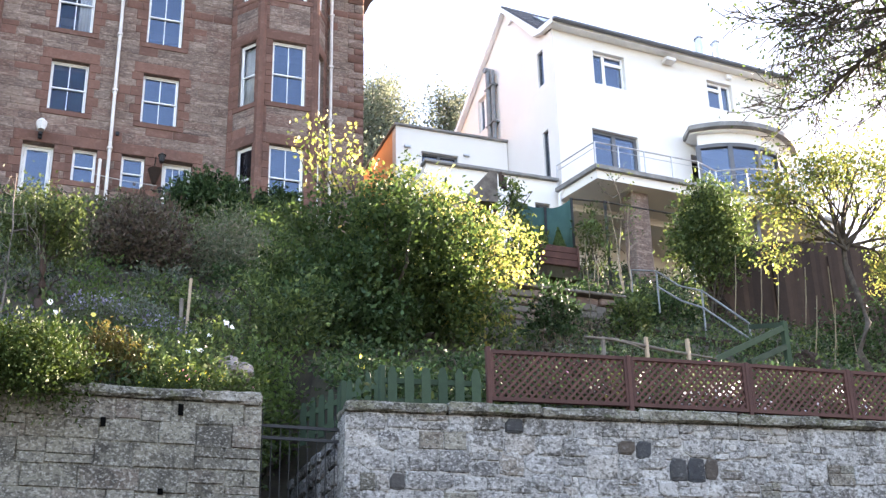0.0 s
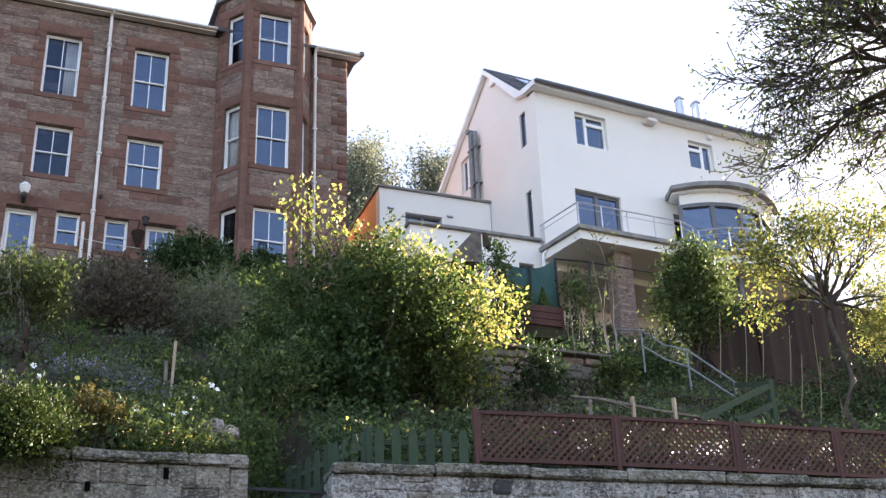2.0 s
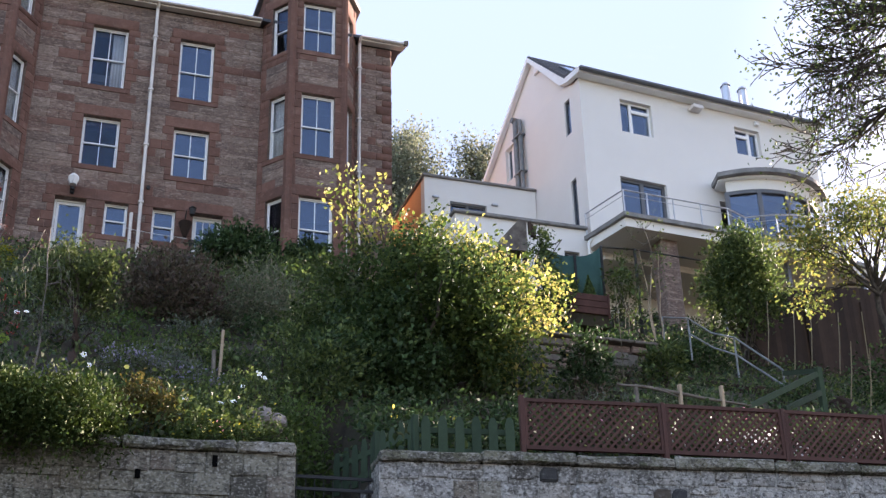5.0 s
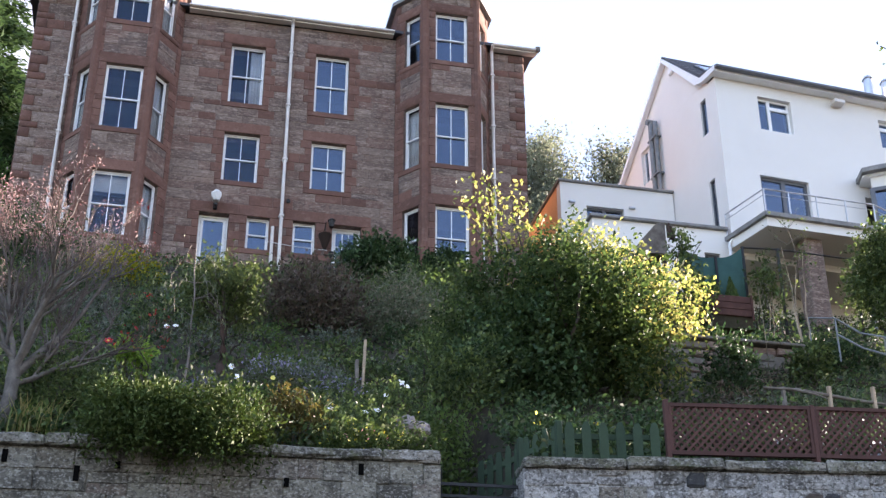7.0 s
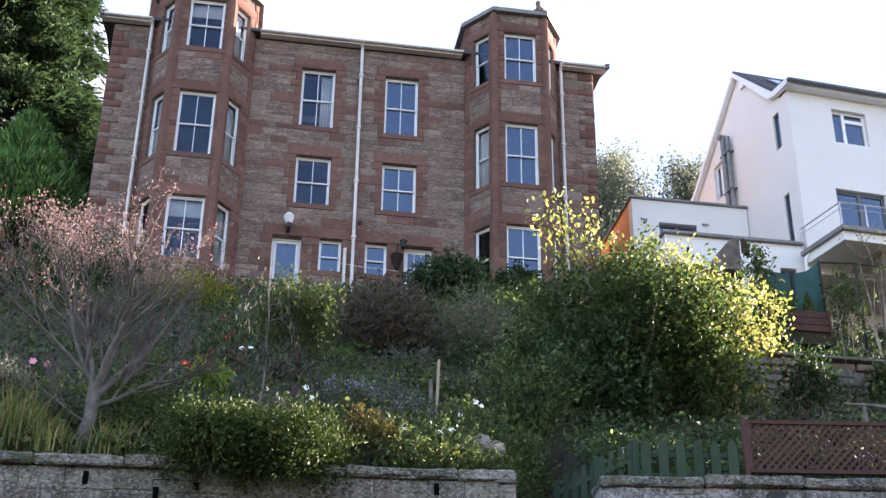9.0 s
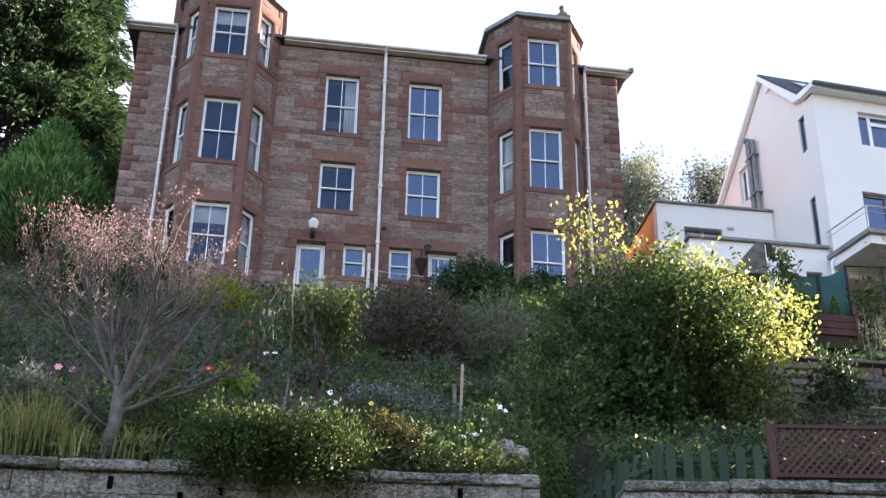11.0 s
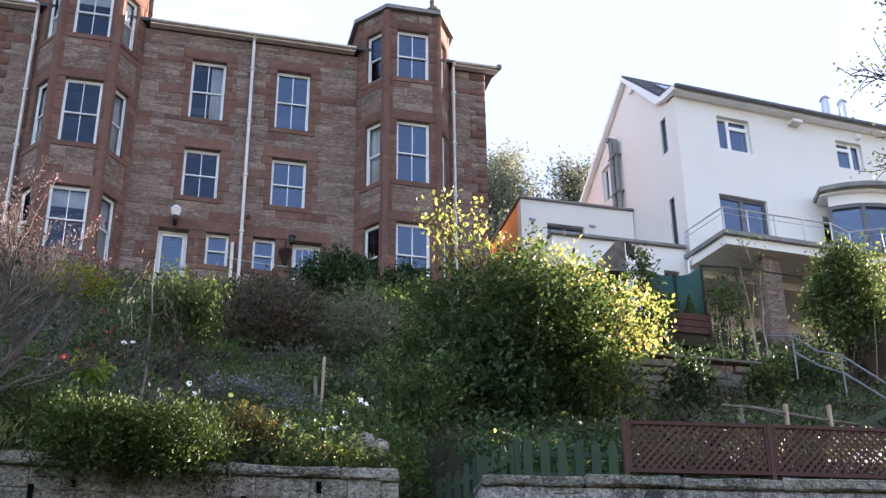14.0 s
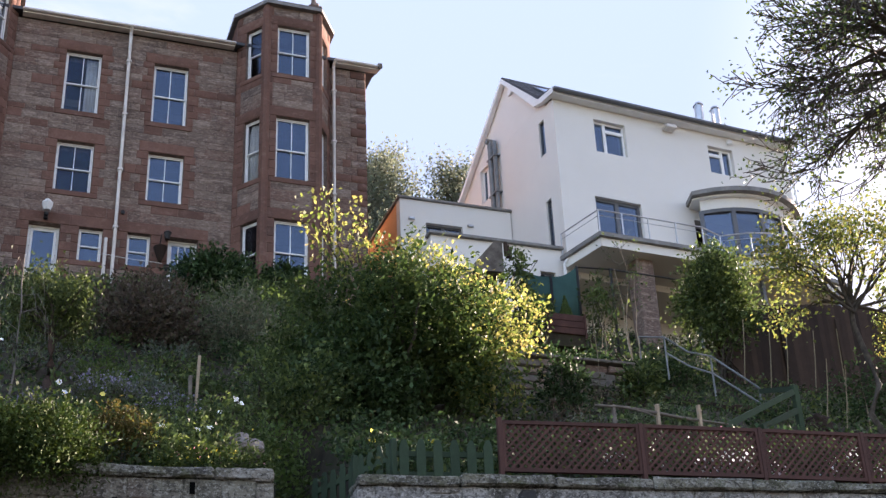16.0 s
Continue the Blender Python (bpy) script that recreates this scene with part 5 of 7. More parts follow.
for i in range(9):
    bm = bmesh.new()
    box(bm, 3.24, 4.26, 12.6 + i * 0.28, 12.6 + (i + 1) * 0.28 + 0.02, 1.4 + i * 0.17, 1.75 + i * 0.18, 0.015)
    part("step", bm, "coping", steps)
gate = root("iron_gate", "black painted iron garden gate, closed", "gate", (3.75, 12.15, 1.7))
for z in (4.02, 3.88, 2.0):
    bm = bmesh.new()
    bar(bm, (3.24, 12.18, z), (4.2, 12.14, z), 0.02, 0.035)
    part("gate_rail", bm, "black_iron", gate)
for i in range(9):
    x = 3.28 + i * 0.11
    bm = bmesh.new()
    bar(bm, (x, 12.18, 1.8), (x, 12.18, 4.02 if i % 8 else 4.2), 0.013)
    part("gate_bar", bm, "black_iron", gate)

# ---- lattice fence on the wall ----
fence = root("lattice_fence", "red-brown stained timber lattice fence behind the wall coping", "fence", (6.2, 12.2, 4.35))
lp = [(6.19, 12.2), (8.06, 11.98), (9.73, 11.82), (11.24, 11.7), (12.85, 11.57), (14.5, 11.45)]
for i, (x, y) in enumerate(lp):
    bm = bmesh.new()
    box(bm, x - 0.03, x + 0.03, y - 0.03, y + 0.03, 4.3, 5.26 if i == 0 else 5.235, 0.006)
    p_ = part("post", bm, "lattice", fence)
    if i == 0:
        bm = bmesh.new()
        box(bm, x - 0.028, x + 0.028, y - 0.04, y - 0.031, 4.3, 4.42)
        part("post_foot", bm, "pale_wood", fence, "pale bare end of the post")
LZ0, LZ1 = 4.56, 5.22
for a, b in zip(lp, lp[1:]):
    pl = Plane(a[0], a[1], b[0] - a[0], b[1] - a[1])
    ln = math.hypot(b[0] - a[0], b[1] - a[1])
    bm = bmesh.new()
    for z0, z1 in ((LZ0, LZ0 + 0.045), (LZ1 - 0.045, LZ1)):
        pl.box(bm, 0.032, ln - 0.032, z0, z1, -0.025, 0.025)
    for s0, s1 in ((0.032, 0.065), (ln - 0.065, ln - 0.032)):
        pl.box(bm, s0, s1, LZ0 + 0.045, LZ1 - 0.045, -0.025, 0.025)
    pan = part("panel", bm, "lattice", fence, "framed diagonal lattice panel")
    H = LZ1 - LZ0 - 0.09
    for layer, sg in ((0.006, 1), (-0.008, -1)):
        c = -H
        while c < ln:
            # a slat from the bottom to the top rail at 45 degrees, clipped to the panel
            s0, s1 = (c, c + H)
            t0, t1 = max(0.0, (0.065 - s0) / H), min(1.0, (ln - 0.065 - s0) / H)
            if t1 - t0 > 0.04:
                za, zb = LZ0 + 0.045 + H * t0, LZ0 + 0.045 + H * t1
                sa, sb = s0 + H * t0, s0 + H * t1
                if sg < 0:
                    za, zb = LZ0 + LZ1 - za, LZ0 + LZ1 - zb
                bm = bmesh.new()
                bar(bm, pl.at(sa, za, layer), pl.at(sb, zb, layer), 0.012, 0.03)
                part("slat", bm, "lattice", pan)
            c += 0.1
# ---- picket fence ----
pick = root("picket_fence", "dark green painted picket fence with pointed tops", "fence", (4.7, 12.35, 4.3))


def picket(x, y, z, h, ang, w=0.115):
    pr = [(-w / 2, 0), (w / 2, 0), (w / 2, h - 0.09), (0.025, h), (-0.025, h), (-w / 2, h - 0.09)]
    bm = bmesh.new()
    prism(bm, pr, -0.011, 0.011, "y")
    bm.transform(Matrix.Translation((x, y, z)) @ Matrix.Rotation(ang, 4, "Z"))
    part("picket", bm, "green_wood", pick)


for i in range(6):
    x = 4.95 + i * 0.212
    picket(x, 12.33 - i * 0.028, 4.36, 0.55 + 0.01 * (i % 2), -0.13)
bm = bmesh.new()
for z in (4.48, 4.74):
    bar(bm, (4.86, 12.37, z), (6.08, 12.21, z), 0.03, 0.07)
part("rail", bm, "green_wood", pick)
for i in range(9):
    f = i / 8
    picket(4.81 - 0.72 * f, 12.47 + 0.74 * f, 4.36 - 0.22 * f + 0.02 * (i % 2), 0.55, 2.34, 0.085)
bm = bmesh.new()
for z in (4.46, 4.73):
    bar(bm, (4.84, 12.45, z), (4.06, 13.25, z - 0.22), 0.03, 0.07)
part("rail", bm, "green_wood", pick)
bm = bmesh.new()
box(bm, 4.8, 4.88, 12.36, 12.44, 4.2, 4.94, 0.01)
part("post", bm, "green_wood", pick)
bm = bmesh.new()
box(bm, 4.24, 4.31, 12.2, 12.27, 4.1, 4.62, 0.01)
part("post", bm, "green_wood", pick)

# ---- plants ----
def leaf_arrays(rng, pos, size, aspect=0.5, out=None, outw=0.45, up=0.8, fold=0.12):
    """Four vertices a leaf: base, side, tip, side."""
    n = len(pos)
    d = rng.normal(size=(n, 3))
    d /= np.linalg.norm(d, axis=1)[:, None] + 1e-9
    if out is not None:
        d = d * (1 - outw) + out * outw
        d /= np.linalg.norm(d, axis=1)[:, None] + 1e-9
    nn = rng.normal(size=(n, 3)) * 0.7 + np.array([0, 0, up])
    w = np.cross(d, nn)
    w /= np.linalg.norm(w, axis=1)[:, None] + 1e-9
    nn = np.cross(w, d)
    s = size[:, None]
    v = np.stack([pos, pos + d * s * 0.5 + w * s * aspect * 0.5 + nn * s * fold, pos + d * s - nn * s * 0.08, pos + d * s * 0.5 - w * s * aspect * 0.5 + nn * s * fold], 1)
    return v.reshape(-1, 3)


def foliage(name, parent, mat, rng, pos, leaf, aspect=0.5, out=None, outw=0.45, up=0.8, label=""):
    size = leaf * rng.uniform(0.6, 1.3, len(pos))
    v = leaf_arrays(rng, pos, size, aspect, out, outw, up)
    return raw(name, v, np.arange(len(v)).reshape(-1, 4), mat, parent, label)


def cloud(rng, c, r, clumps, per, spread, hollow=0.55, amp=0.25, bottom=-0.8):
    """Points in clumps through an uneven ellipsoid, and their outward directions."""
    c, r = np.array(c, float), np.array(r, float)
    d = rng.normal(size=(clumps * 2, 3))
    d /= np.linalg.norm(d, axis=1)[:, None]
    d = d[d[:, 2] > bottom][:clumps]
    ph = rng.uniform(0, 6.28, 6)
    lump = np.sin(d[:, 0] * 4 + ph[0]) * np.sin(d[:, 2] * 5 + ph[1]) + np.sin(d[:, 1] * 6 + ph[2]) * np.cos(d[:, 2] * 3.3 + ph[3])
    rad = (hollow + (1 - hollow) * np.sqrt(rng.random(len(d)))) * (1 + amp * 0.6 * lump + amp * 0.3 * rng.normal(size=len(d)))
    cp = c + d * rad[:, None] * r
    # leaves sit along short twigs that point outwards and up
    ax = d + rng.normal(size=d.shape) * 0.55 + np.array([0, 0, 0.25])
    ax /= np.linalg.norm(ax, axis=1)[:, None]
    axr = np.repeat(ax, per, 0)
    u = rng.uniform(-0.9, 1.5, (len(axr), 1))
    p = np.repeat(cp, per, 0) + axr * u * spread * 1.5 + rng.normal(size=axr.shape) * spread * 0.38
    p[:, 2] -= (u[:, 0] ** 2) * spread * 0.25
    o = axr
    return p, o, cp


def tubes(name, parent, mat, paths, sides=5, label=""):
    vs, fs = [], []
    for pts, rad in paths:
        v, f = tube_path(pts, rad, sides)
        k = len(vs)
        vs += v
        fs += [tuple(i + k for i in q) for q in f]
    ob = raw(name, vs, fs, mat, parent, label, True)
    if name in ("stemwork", "twig_spray", "branching"):
        ob["kind"] = "stuff"
    return ob


def bent(rng, a, b, r0, r1, n=4, jit=0.08):
    a, b = np.array(a, float), np.array(b, float)
    ln = np.linalg.norm(b - a)
    pts = [a + (b - a) * i / n + (rng.normal(size=3) * jit * ln * (0 < i < n)) for i in range(n + 1)]
    return [tuple(p) for p in pts], [r0 + (r1 - r0) * i / n for i in range(n + 1)]


def shrub(name, label, c, r, mat, n, leaf, seed, stem="bark", category="shrub", group="", aspect=0.5, up=0.8, outw=0.45, hollow=0.5, amp=0.3, spread=None, extra=(), clump=14, loose=0.06, bottom=-0.8, foot=0.0):
    """A shrub: stems from the ground, foliage in clumps, and flowers or other leaves on the outside (material, share, size)."""
    rng = np.random.default_rng(seed)
    gz = ground_z(c[0], c[1] + foot)
    ob = root(name, label, category, (c[0], c[1] + foot, gz), group)
    p, o, cp = cloud(rng, c, r, max(4, n // clump), clump, spread or 0.13 * (r[0] + r[2]), hollow, amp, bottom)
    far = rng.random(len(p)) < loose
    p[far] += o[far] * 0.2 * rng.random((far.sum(), 1)) * max(r)
    low = np.array([ground_z(q[0], q[1]) for q in cp]).repeat(clump)
    ok = p[:, 2] > low + 0.02
    p, o = p[ok], o[ok]
    foliage("foliage", ob, mat, rng, p, leaf, aspect, o, outw, up)
    ends = cp[rng.choice(len(cp), min(9, len(cp)), False)]
    tubes("stemwork", ob, stem, [bent(rng, (c[0] + rng.normal() * 0.12, c[1] + foot + rng.normal() * 0.08, gz - 0.1), e, 0.02 + 0.012 * max(r), 0.006, 5) for e in ends], 5)
    for em, share, size, nm, lb in extra:
        k = int(n * share)
        q, oo, _ = cloud(rng, c, (r[0] * 1.03, r[1] * 1.03, r[2] * 1.03), max(3, k // 5), 5, 0.1 * (r[0] + r[2]), 0.9, amp * 0.6, -0.1)
        foliage(nm, ob, em, rng, q, size, 0.8, oo, 0.6, 0.4, lb)
    return ob


def grow(rng, p, d, ln, r, depth, paths, tips, kids=3, spread=0.55, shrink=0.68, lift=0.12, jit=0.1, twig=0.004):
    """Branch by branch: appends tapered paths, and the ends of the last ones."""
    n = 4
    pts, rad = [np.array(p, float)], [r]
    dd = np.array(d, float)
    for i in range(n):
        dd = dd + rng.normal(size=3) * jit + np.array([0, 0, lift / n])
        dd /= np.linalg.norm(dd)
        pts.append(pts[-1] + dd * ln / n)
        rad.append(max(twig, r * (1 - 0.42 * (i + 1) / n)))
    paths.append(([tuple(q) for q in pts], rad))
    if depth == 0:
        tips.append((pts[-1], dd))
        tips.append((pts[2], dd))
        return
    for k in range(kids):
        t = n if k == 0 else int(rng.integers(1, n + 1))
        side = rng.normal(size=3)
        side -= dd * side.dot(dd)
        side /= np.linalg.norm(side) + 1e-9
        nd = dd + side * spread * rng.uniform(0.6, 1.3)
        grow(rng, pts[t], nd / np.linalg.norm(nd), ln * shrink * rng.uniform(0.75, 1.15), max(twig, rad[t] * 0.72), depth - 1, paths, tips, kids, spread, shrink, lift, jit, twig)


def tip_leaves(rng, tips, per, spread):
    t = np.array([q[0] for q in tips])
    d = np.array([q[1] for q in tips])
    return np.repeat(t, per, 0) + rng.normal(size=(len(t) * per, 3)) * spread, np.repeat(d, per, 0)


# the big quince-like bush: its lit and shaded sides are put into leaf colours
rng = np.random.default_rng(11)
big = root("large_bush", "large spreading green bush, yellowing leaves on its sunny side", "bush", (6.9, 16.6, ground_z(6.9, 16.6)))
p1, o1, c1 = cloud(rng, (6.65, 16.7, 7.7), (1.6, 1.4, 1.35), 900, 28, 0.19, 0.45, 0.42, -0.95)
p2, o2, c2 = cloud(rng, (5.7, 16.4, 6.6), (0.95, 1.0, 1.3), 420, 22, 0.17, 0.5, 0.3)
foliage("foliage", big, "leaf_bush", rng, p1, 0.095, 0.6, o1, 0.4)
# the shade low in the bush is put into a darker leaf colour
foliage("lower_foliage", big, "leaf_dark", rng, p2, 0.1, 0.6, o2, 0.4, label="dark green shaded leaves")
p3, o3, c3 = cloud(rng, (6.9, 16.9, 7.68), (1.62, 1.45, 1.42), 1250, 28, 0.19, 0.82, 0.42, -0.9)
# leaves on the upper sunward side get the lit yellow-green colour
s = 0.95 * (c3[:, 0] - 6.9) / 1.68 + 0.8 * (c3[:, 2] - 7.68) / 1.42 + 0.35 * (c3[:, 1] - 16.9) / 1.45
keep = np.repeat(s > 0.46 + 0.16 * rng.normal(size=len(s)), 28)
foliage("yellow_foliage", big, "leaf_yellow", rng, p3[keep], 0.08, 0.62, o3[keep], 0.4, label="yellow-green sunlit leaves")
sh, shl = [], []
for a, b in (((5.5, 16.8, 9.0), (4.9, 16.8, 10.25)), ((5.6, 16.7, 8.9), (5.2, 16.8, 10.5)), ((5.7, 16.7, 8.9), (5.37, 16.7, 10.65)), ((5.8, 16.9, 9.0), (6.0, 16.8, 10.5)), ((6.1, 16.6, 9.0), (5.75, 16.6, 10.1)), ((6.3, 16.9, 9.0), (6.3, 17.1, 10.0)), ((7.0, 16.8, 9.0), (6.92, 16.7, 9.7)), ((7.4, 16.8, 9.0), (7.6, 16.8, 9.6)), ((7.9, 16.8, 8.9), (8.2, 16.8, 9.5)), ((8.2, 16.9, 8.5), (8.75, 16.9, 8.8)), ((8.3, 16.8, 7.9), (9.0, 16.8, 7.9)), ((8.3, 16.5, 7.3), (8.1, 16.3, 6.55)), ((8.5, 16.6, 7.2), (8.9, 16.5, 6.9))):
    sh.append(bent(rng, a, b, 0.018, 0.005, 5, 0.04))
    q = np.array(a) + (np.array(b) - np.array(a)) * rng.uniform(0.0, 1.05, (90, 1)) + rng.normal(size=(90, 3)) * 0.11
    shl.append(q)
foliage("shoot_leaves", big, "leaf_yellow", rng, np.concatenate(shl), 0.1, 0.62, label="bright yellow-green leaves on upright shoots")
for k in range(9):
    e = c1[rng.integers(len(c1))]
    sh.append(bent(rng, (6.9 + rng.normal() * 0.3, 16.6 + rng.normal() * 0.2, ground_z(6.9, 16.6) - 0.1), e, 0.06, 0.012, 6, 0.05))
tubes("stemwork", big, "bark", sh, 5)

# clipped and wild shrubs of the upper bank
shrub("evergreen_shrub", "rounded dark evergreen shrub below the house door", (5.06, 25.0, 12.12), (0.86, 0.7, 0.42), "leaf_dark", 6200, 0.12, 21, hollow=0.7, amp=0.12)
shrub("evergreen_shrub", "rounded dark evergreen shrub below the bay window", (6.86, 25.1, 12.2), (0.5, 0.5, 0.32), "leaf_dark", 3600, 0.12, 22, hollow=0.7, amp=0.16)
shrub("brown_bush", "dense dome-shaped bush with brownish-purple leaves", (2.74, 20.3, 8.62), (0.84, 0.78, 1.12), "leaf_brown", 13000, 0.1, 23, hollow=0.72, amp=0.1, up=-0.3)
shrub("green_shrub", "leafy mid-green shrub beside the brown bush", (1.4, 23.0, 10.25), (0.8, 0.6, 0.42), "leaf_mid", 2600, 0.1, 24)
shrub("wild_shrub", "wispy grey-green shrub with drooping narrow leaves", (4.6, 20.3, 8.75), (0.75, 0.7, 0.85), "leaf_wild", 8000, 0.13, 25, aspect=0.22, up=0.2, hollow=0.35)
shrub("wild_shrub", "wispy grey-green shrub with drooping narrow leaves", (5.4, 22.5, 10.2), (1.0, 0.7, 0.7), "leaf_mid", 4800, 0.12, 26, aspect=0.25, up=0.2, hollow=0.35)
shrub("wild_shrub", "wispy olive shrub under the bay window", (6.9, 23.5, 10.75), (1.0, 0.6, 0.55), "leaf_olive", 3200, 0.11, 27, aspect=0.3)
shrub("climber_mass", "tangled light-green climber beside the large bush", (4.75, 17.2, 7.2), (0.4, 0.5, 0.75), "leaf_bush", 4600, 0.07, 28, hollow=0.4)
shrub("climber_mass", "tangled light-green climber near the gateway", (4.4, 15.6, 6.1), (0.75, 0.6, 0.85), "leaf_mid", 3800, 0.09, 29, hollow=0.4)
shrub("golden_shrub", "low golden-yellow conifer shrub", (-1.3, 22.9, 10.3), (0.8, 0.55, 0.4), "leaf_gold", 4600, 0.08, 30, hollow=0.7, amp=0.15)
shrub("aster_clump", "clump of mauve-blue asters in flower", (1.62, 15.7, 6.15), (0.42, 0.3, 0.24), "leaf_olive", 1600, 0.07, 31, extra=(("petal_blue", 0.24, 0.042, "blossoms", "mauve-blue aster flowers"),), aspect=0.3)
shrub("aster_clump", "low clump of pale blue asters in flower", (0.6, 15.2, 5.72), (0.24, 0.2, 0.18), "leaf_grey", 700, 0.07, 32, extra=(("petal_blue", 0.3, 0.045, "blossoms", "pale blue aster flowers"),), aspect=0.3)
shrub("aster_clump", "low clump of mauve asters in flower", (2.45, 15.3, 5.8), (0.45, 0.3, 0.25), "leaf_mid", 700, 0.07, 33, extra=(("petal_blue", 0.3, 0.045, "blossoms", "mauve aster flowers"),), aspect=0.3)
# the bushes that hang over the coping
shrub("trailing_bush", "fresh green bush spilling over the wall coping", (-0.28, 12.26, 4.34), (0.55, 0.55, 0.4), "leaf_shaded", 15000, 0.062, 34, foot=0.6, hollow=0.4, amp=0.25, aspect=0.42)
shrub("trailing_bush", "fresh green bush spilling over the wall coping", (0.58, 12.2, 4.28), (0.55, 0.55, 0.4), "leaf_shaded", 13000, 0.062, 35, foot=0.6, hollow=0.4, amp=0.25, aspect=0.42)
shrub("ochre_bush", "small bush turning ochre and orange", (1.55, 12.9, 4.78), (0.4, 0.3, 0.3), "leaf_ochre", 4200, 0.055, 36, hollow=0.4, aspect=0.35)
shrub("green_shrub", "feathery olive-green shrub by the maple", (-1.35, 13.7, 5.25), (0.44, 0.35, 0.4), "leaf_mid", 6200, 0.055, 37, aspect=0.3)
shrub("green_shrub", "dark bluish low shrub beside the maple trunk", (-2.41, 13.8, 5.12), (0.26, 0.25, 0.22), "leaf_grey", 1800, 0.07, 38, aspect=0.35)
shrub("green_shrub", "low blue-green shrub on the bank", (-3.25, 14.6, 5.78), (0.28, 0.25, 0.18), "leaf_grey", 1500, 0.06, 46, aspect=0.35)
shrub("green_shrub", "leafy shrub behind the wall coping", (-0.75, 13.5, 4.95), (0.5, 0.4, 0.32), "leaf_mid", 2600, 0.07, 47, aspect=0.4)
shrub("spurge", "lime-green leafy spurge catching the sun", (-0.49, 14.3, 5.97), (0.27, 0.2, 0.13), "leaf_lime", 800, 0.075, 39, aspect=0.5)
shrub("anemone_clump", "green clump of Japanese anemones behind the coping", (2.4, 13.3, 4.75), (0.75, 0.4, 0.3), "leaf_mid", 4200, 0.06, 40, aspect=0.55, extra=(("petal_yellow", 0.012, 0.05, "blossoms", "small yellow flowers"),))
shrub("anemone_clump", "green clump of Japanese anemones behind the coping", (3.05, 13.9, 5.2), (0.45, 0.4, 0.4), "leaf_mid", 2600, 0.06, 41, aspect=0.5)
shrub("trailing_plant", "low trailing plant with yellow flowers on the coping", (2.55, 12.5, 4.42), (0.7, 0.3, 0.17), "leaf_shaded", 3200, 0.05, 42, extra=(("petal_yellow", 0.025, 0.04, "blossoms", "small yellow flowers"), ("petal_pink", 0.012, 0.035, "pink_blossoms", "small pink flowers")))

shrub("gateway_ivy", "ivy and ferns growing over the steps behind the gate", (3.75, 14.5, 4.6), (0.62, 0.5, 0.75), "leaf_fresh", 3200, 0.09, 43)
shrub("gateway_ivy", "bright fern clump at the top of the steps", (4.1, 15.4, 5.2), (0.6, 0.5, 0.5), "leaf_fresh", 1600, 0.1, 44, aspect=0.3)
shrub("gateway_ivy", "ivy hanging beside the gate", (3.3, 13.2, 4.1), (0.22, 0.5, 0.6), "leaf_mid", 1300, 0.08, 45)
# small tree with a leafy crown and a red-brown trunk
rng = np.random.default_rng(50)
apple = root("small_tree", "small broad-crowned tree with a red-brown trunk and green leaves", "tree", (0.85, 16.7, ground_z(0.85, 16.7)))
pa, tips = [], []
z0 = ground_z(0.85, 16.7)
pa.append(bent(rng, (0.85, 16.7, z0 - 0.1), (0.82, 16.75, 7.4), 0.075, 0.055, 4, 0.02))
for k in range(7):
    a = k * 0.9
    grow(rng, (0.82, 16.75, 7.22 + 0.05 * k), (math.cos(a) * 0.9, math.sin(a) * 0.6, 0.55), 0.46, 0.035, 2, pa, tips, 3, 0.6, 0.62)
tubes("trunk", apple, "terracotta", pa[:1], 8, "red-brown trunk")
tubes("branching", apple, "bark", pa[1:], 4)
q, d = tip_leaves(rng, tips, 38, 0.15)
foliage("crown", apple, "leaf_apple", rng, q, 0.07, 0.5, d, 0.3)

# leafless maple with pinkish last leaves
rng = np.random.default_rng(61)
maple = root("maple_tree", "nearly bare pink-leaved maple with a forked pale trunk", "tree", (-1.86, 13.15, ground_z(-1.86, 13.15)))
pa, tips = [], []
pa.append(bent(rng, (-2.0, 13.15, 4.2), (-1.88, 13.35, 5.45), 0.1, 0.085, 5, 0.015))
for dx, dy, dz, ln, r, h in ((-0.15, 0.1, 1, 1.2, 0.05, 0.1), (0.25, 0.2, 1, 1.22, 0.055, 0.05), (0.95, 0.1, 0.8, 1.15, 0.065, -0.05), (-0.6, 0.3, 1.0, 1.1, 0.042, 0.15), (-0.95, -0.1, 0.75, 0.95, 0.03, 0.2), (1.0, 0.25, 0.62, 1.1, 0.04, -0.15), (0.6, -0.25, 0.95, 1.05, 0.055, 0.0), (-1.0, 0.2, 0.55, 0.75, 0.022, -0.35)):
    n_ = math.sqrt(dx * dx + dy * dy + dz * dz)
    grow(rng, (-1.9, 13.33, 5.3 + h), (dx / n_, dy / n_, dz / n_), ln, r, 4, pa, tips, 4, 0.55, 0.66, 0.32, 0.11, 0.003)
tubes("trunk", maple, "red_bark", pa[:1], 9)
tubes("branching", maple, "red_bark", [x for x in pa[1:] if x[1][0] > 0.012], 5)
tubes("twig_spray", maple, "twig", [x for x in pa[1:] if x[1][0] <= 0.012], 3)
up_t = [t for t in tips if t[0][2] > 7.1]
q, d = tip_leaves(rng, up_t, 3, 0.05)
foliage("last_leaves", maple, "leaf_pink", rng, q, 0.042, 0.3, d, 0.4, 0.2, "small dry pink leaves")
red_t = [t for t in tips if (t[0][0] > -0.6 and t[0][2] < 7.9) or (t[0][0] < -2.9 and t[0][2] > 7.0)]
q, d = tip_leaves(rng, red_t[::9], 3, 0.07)
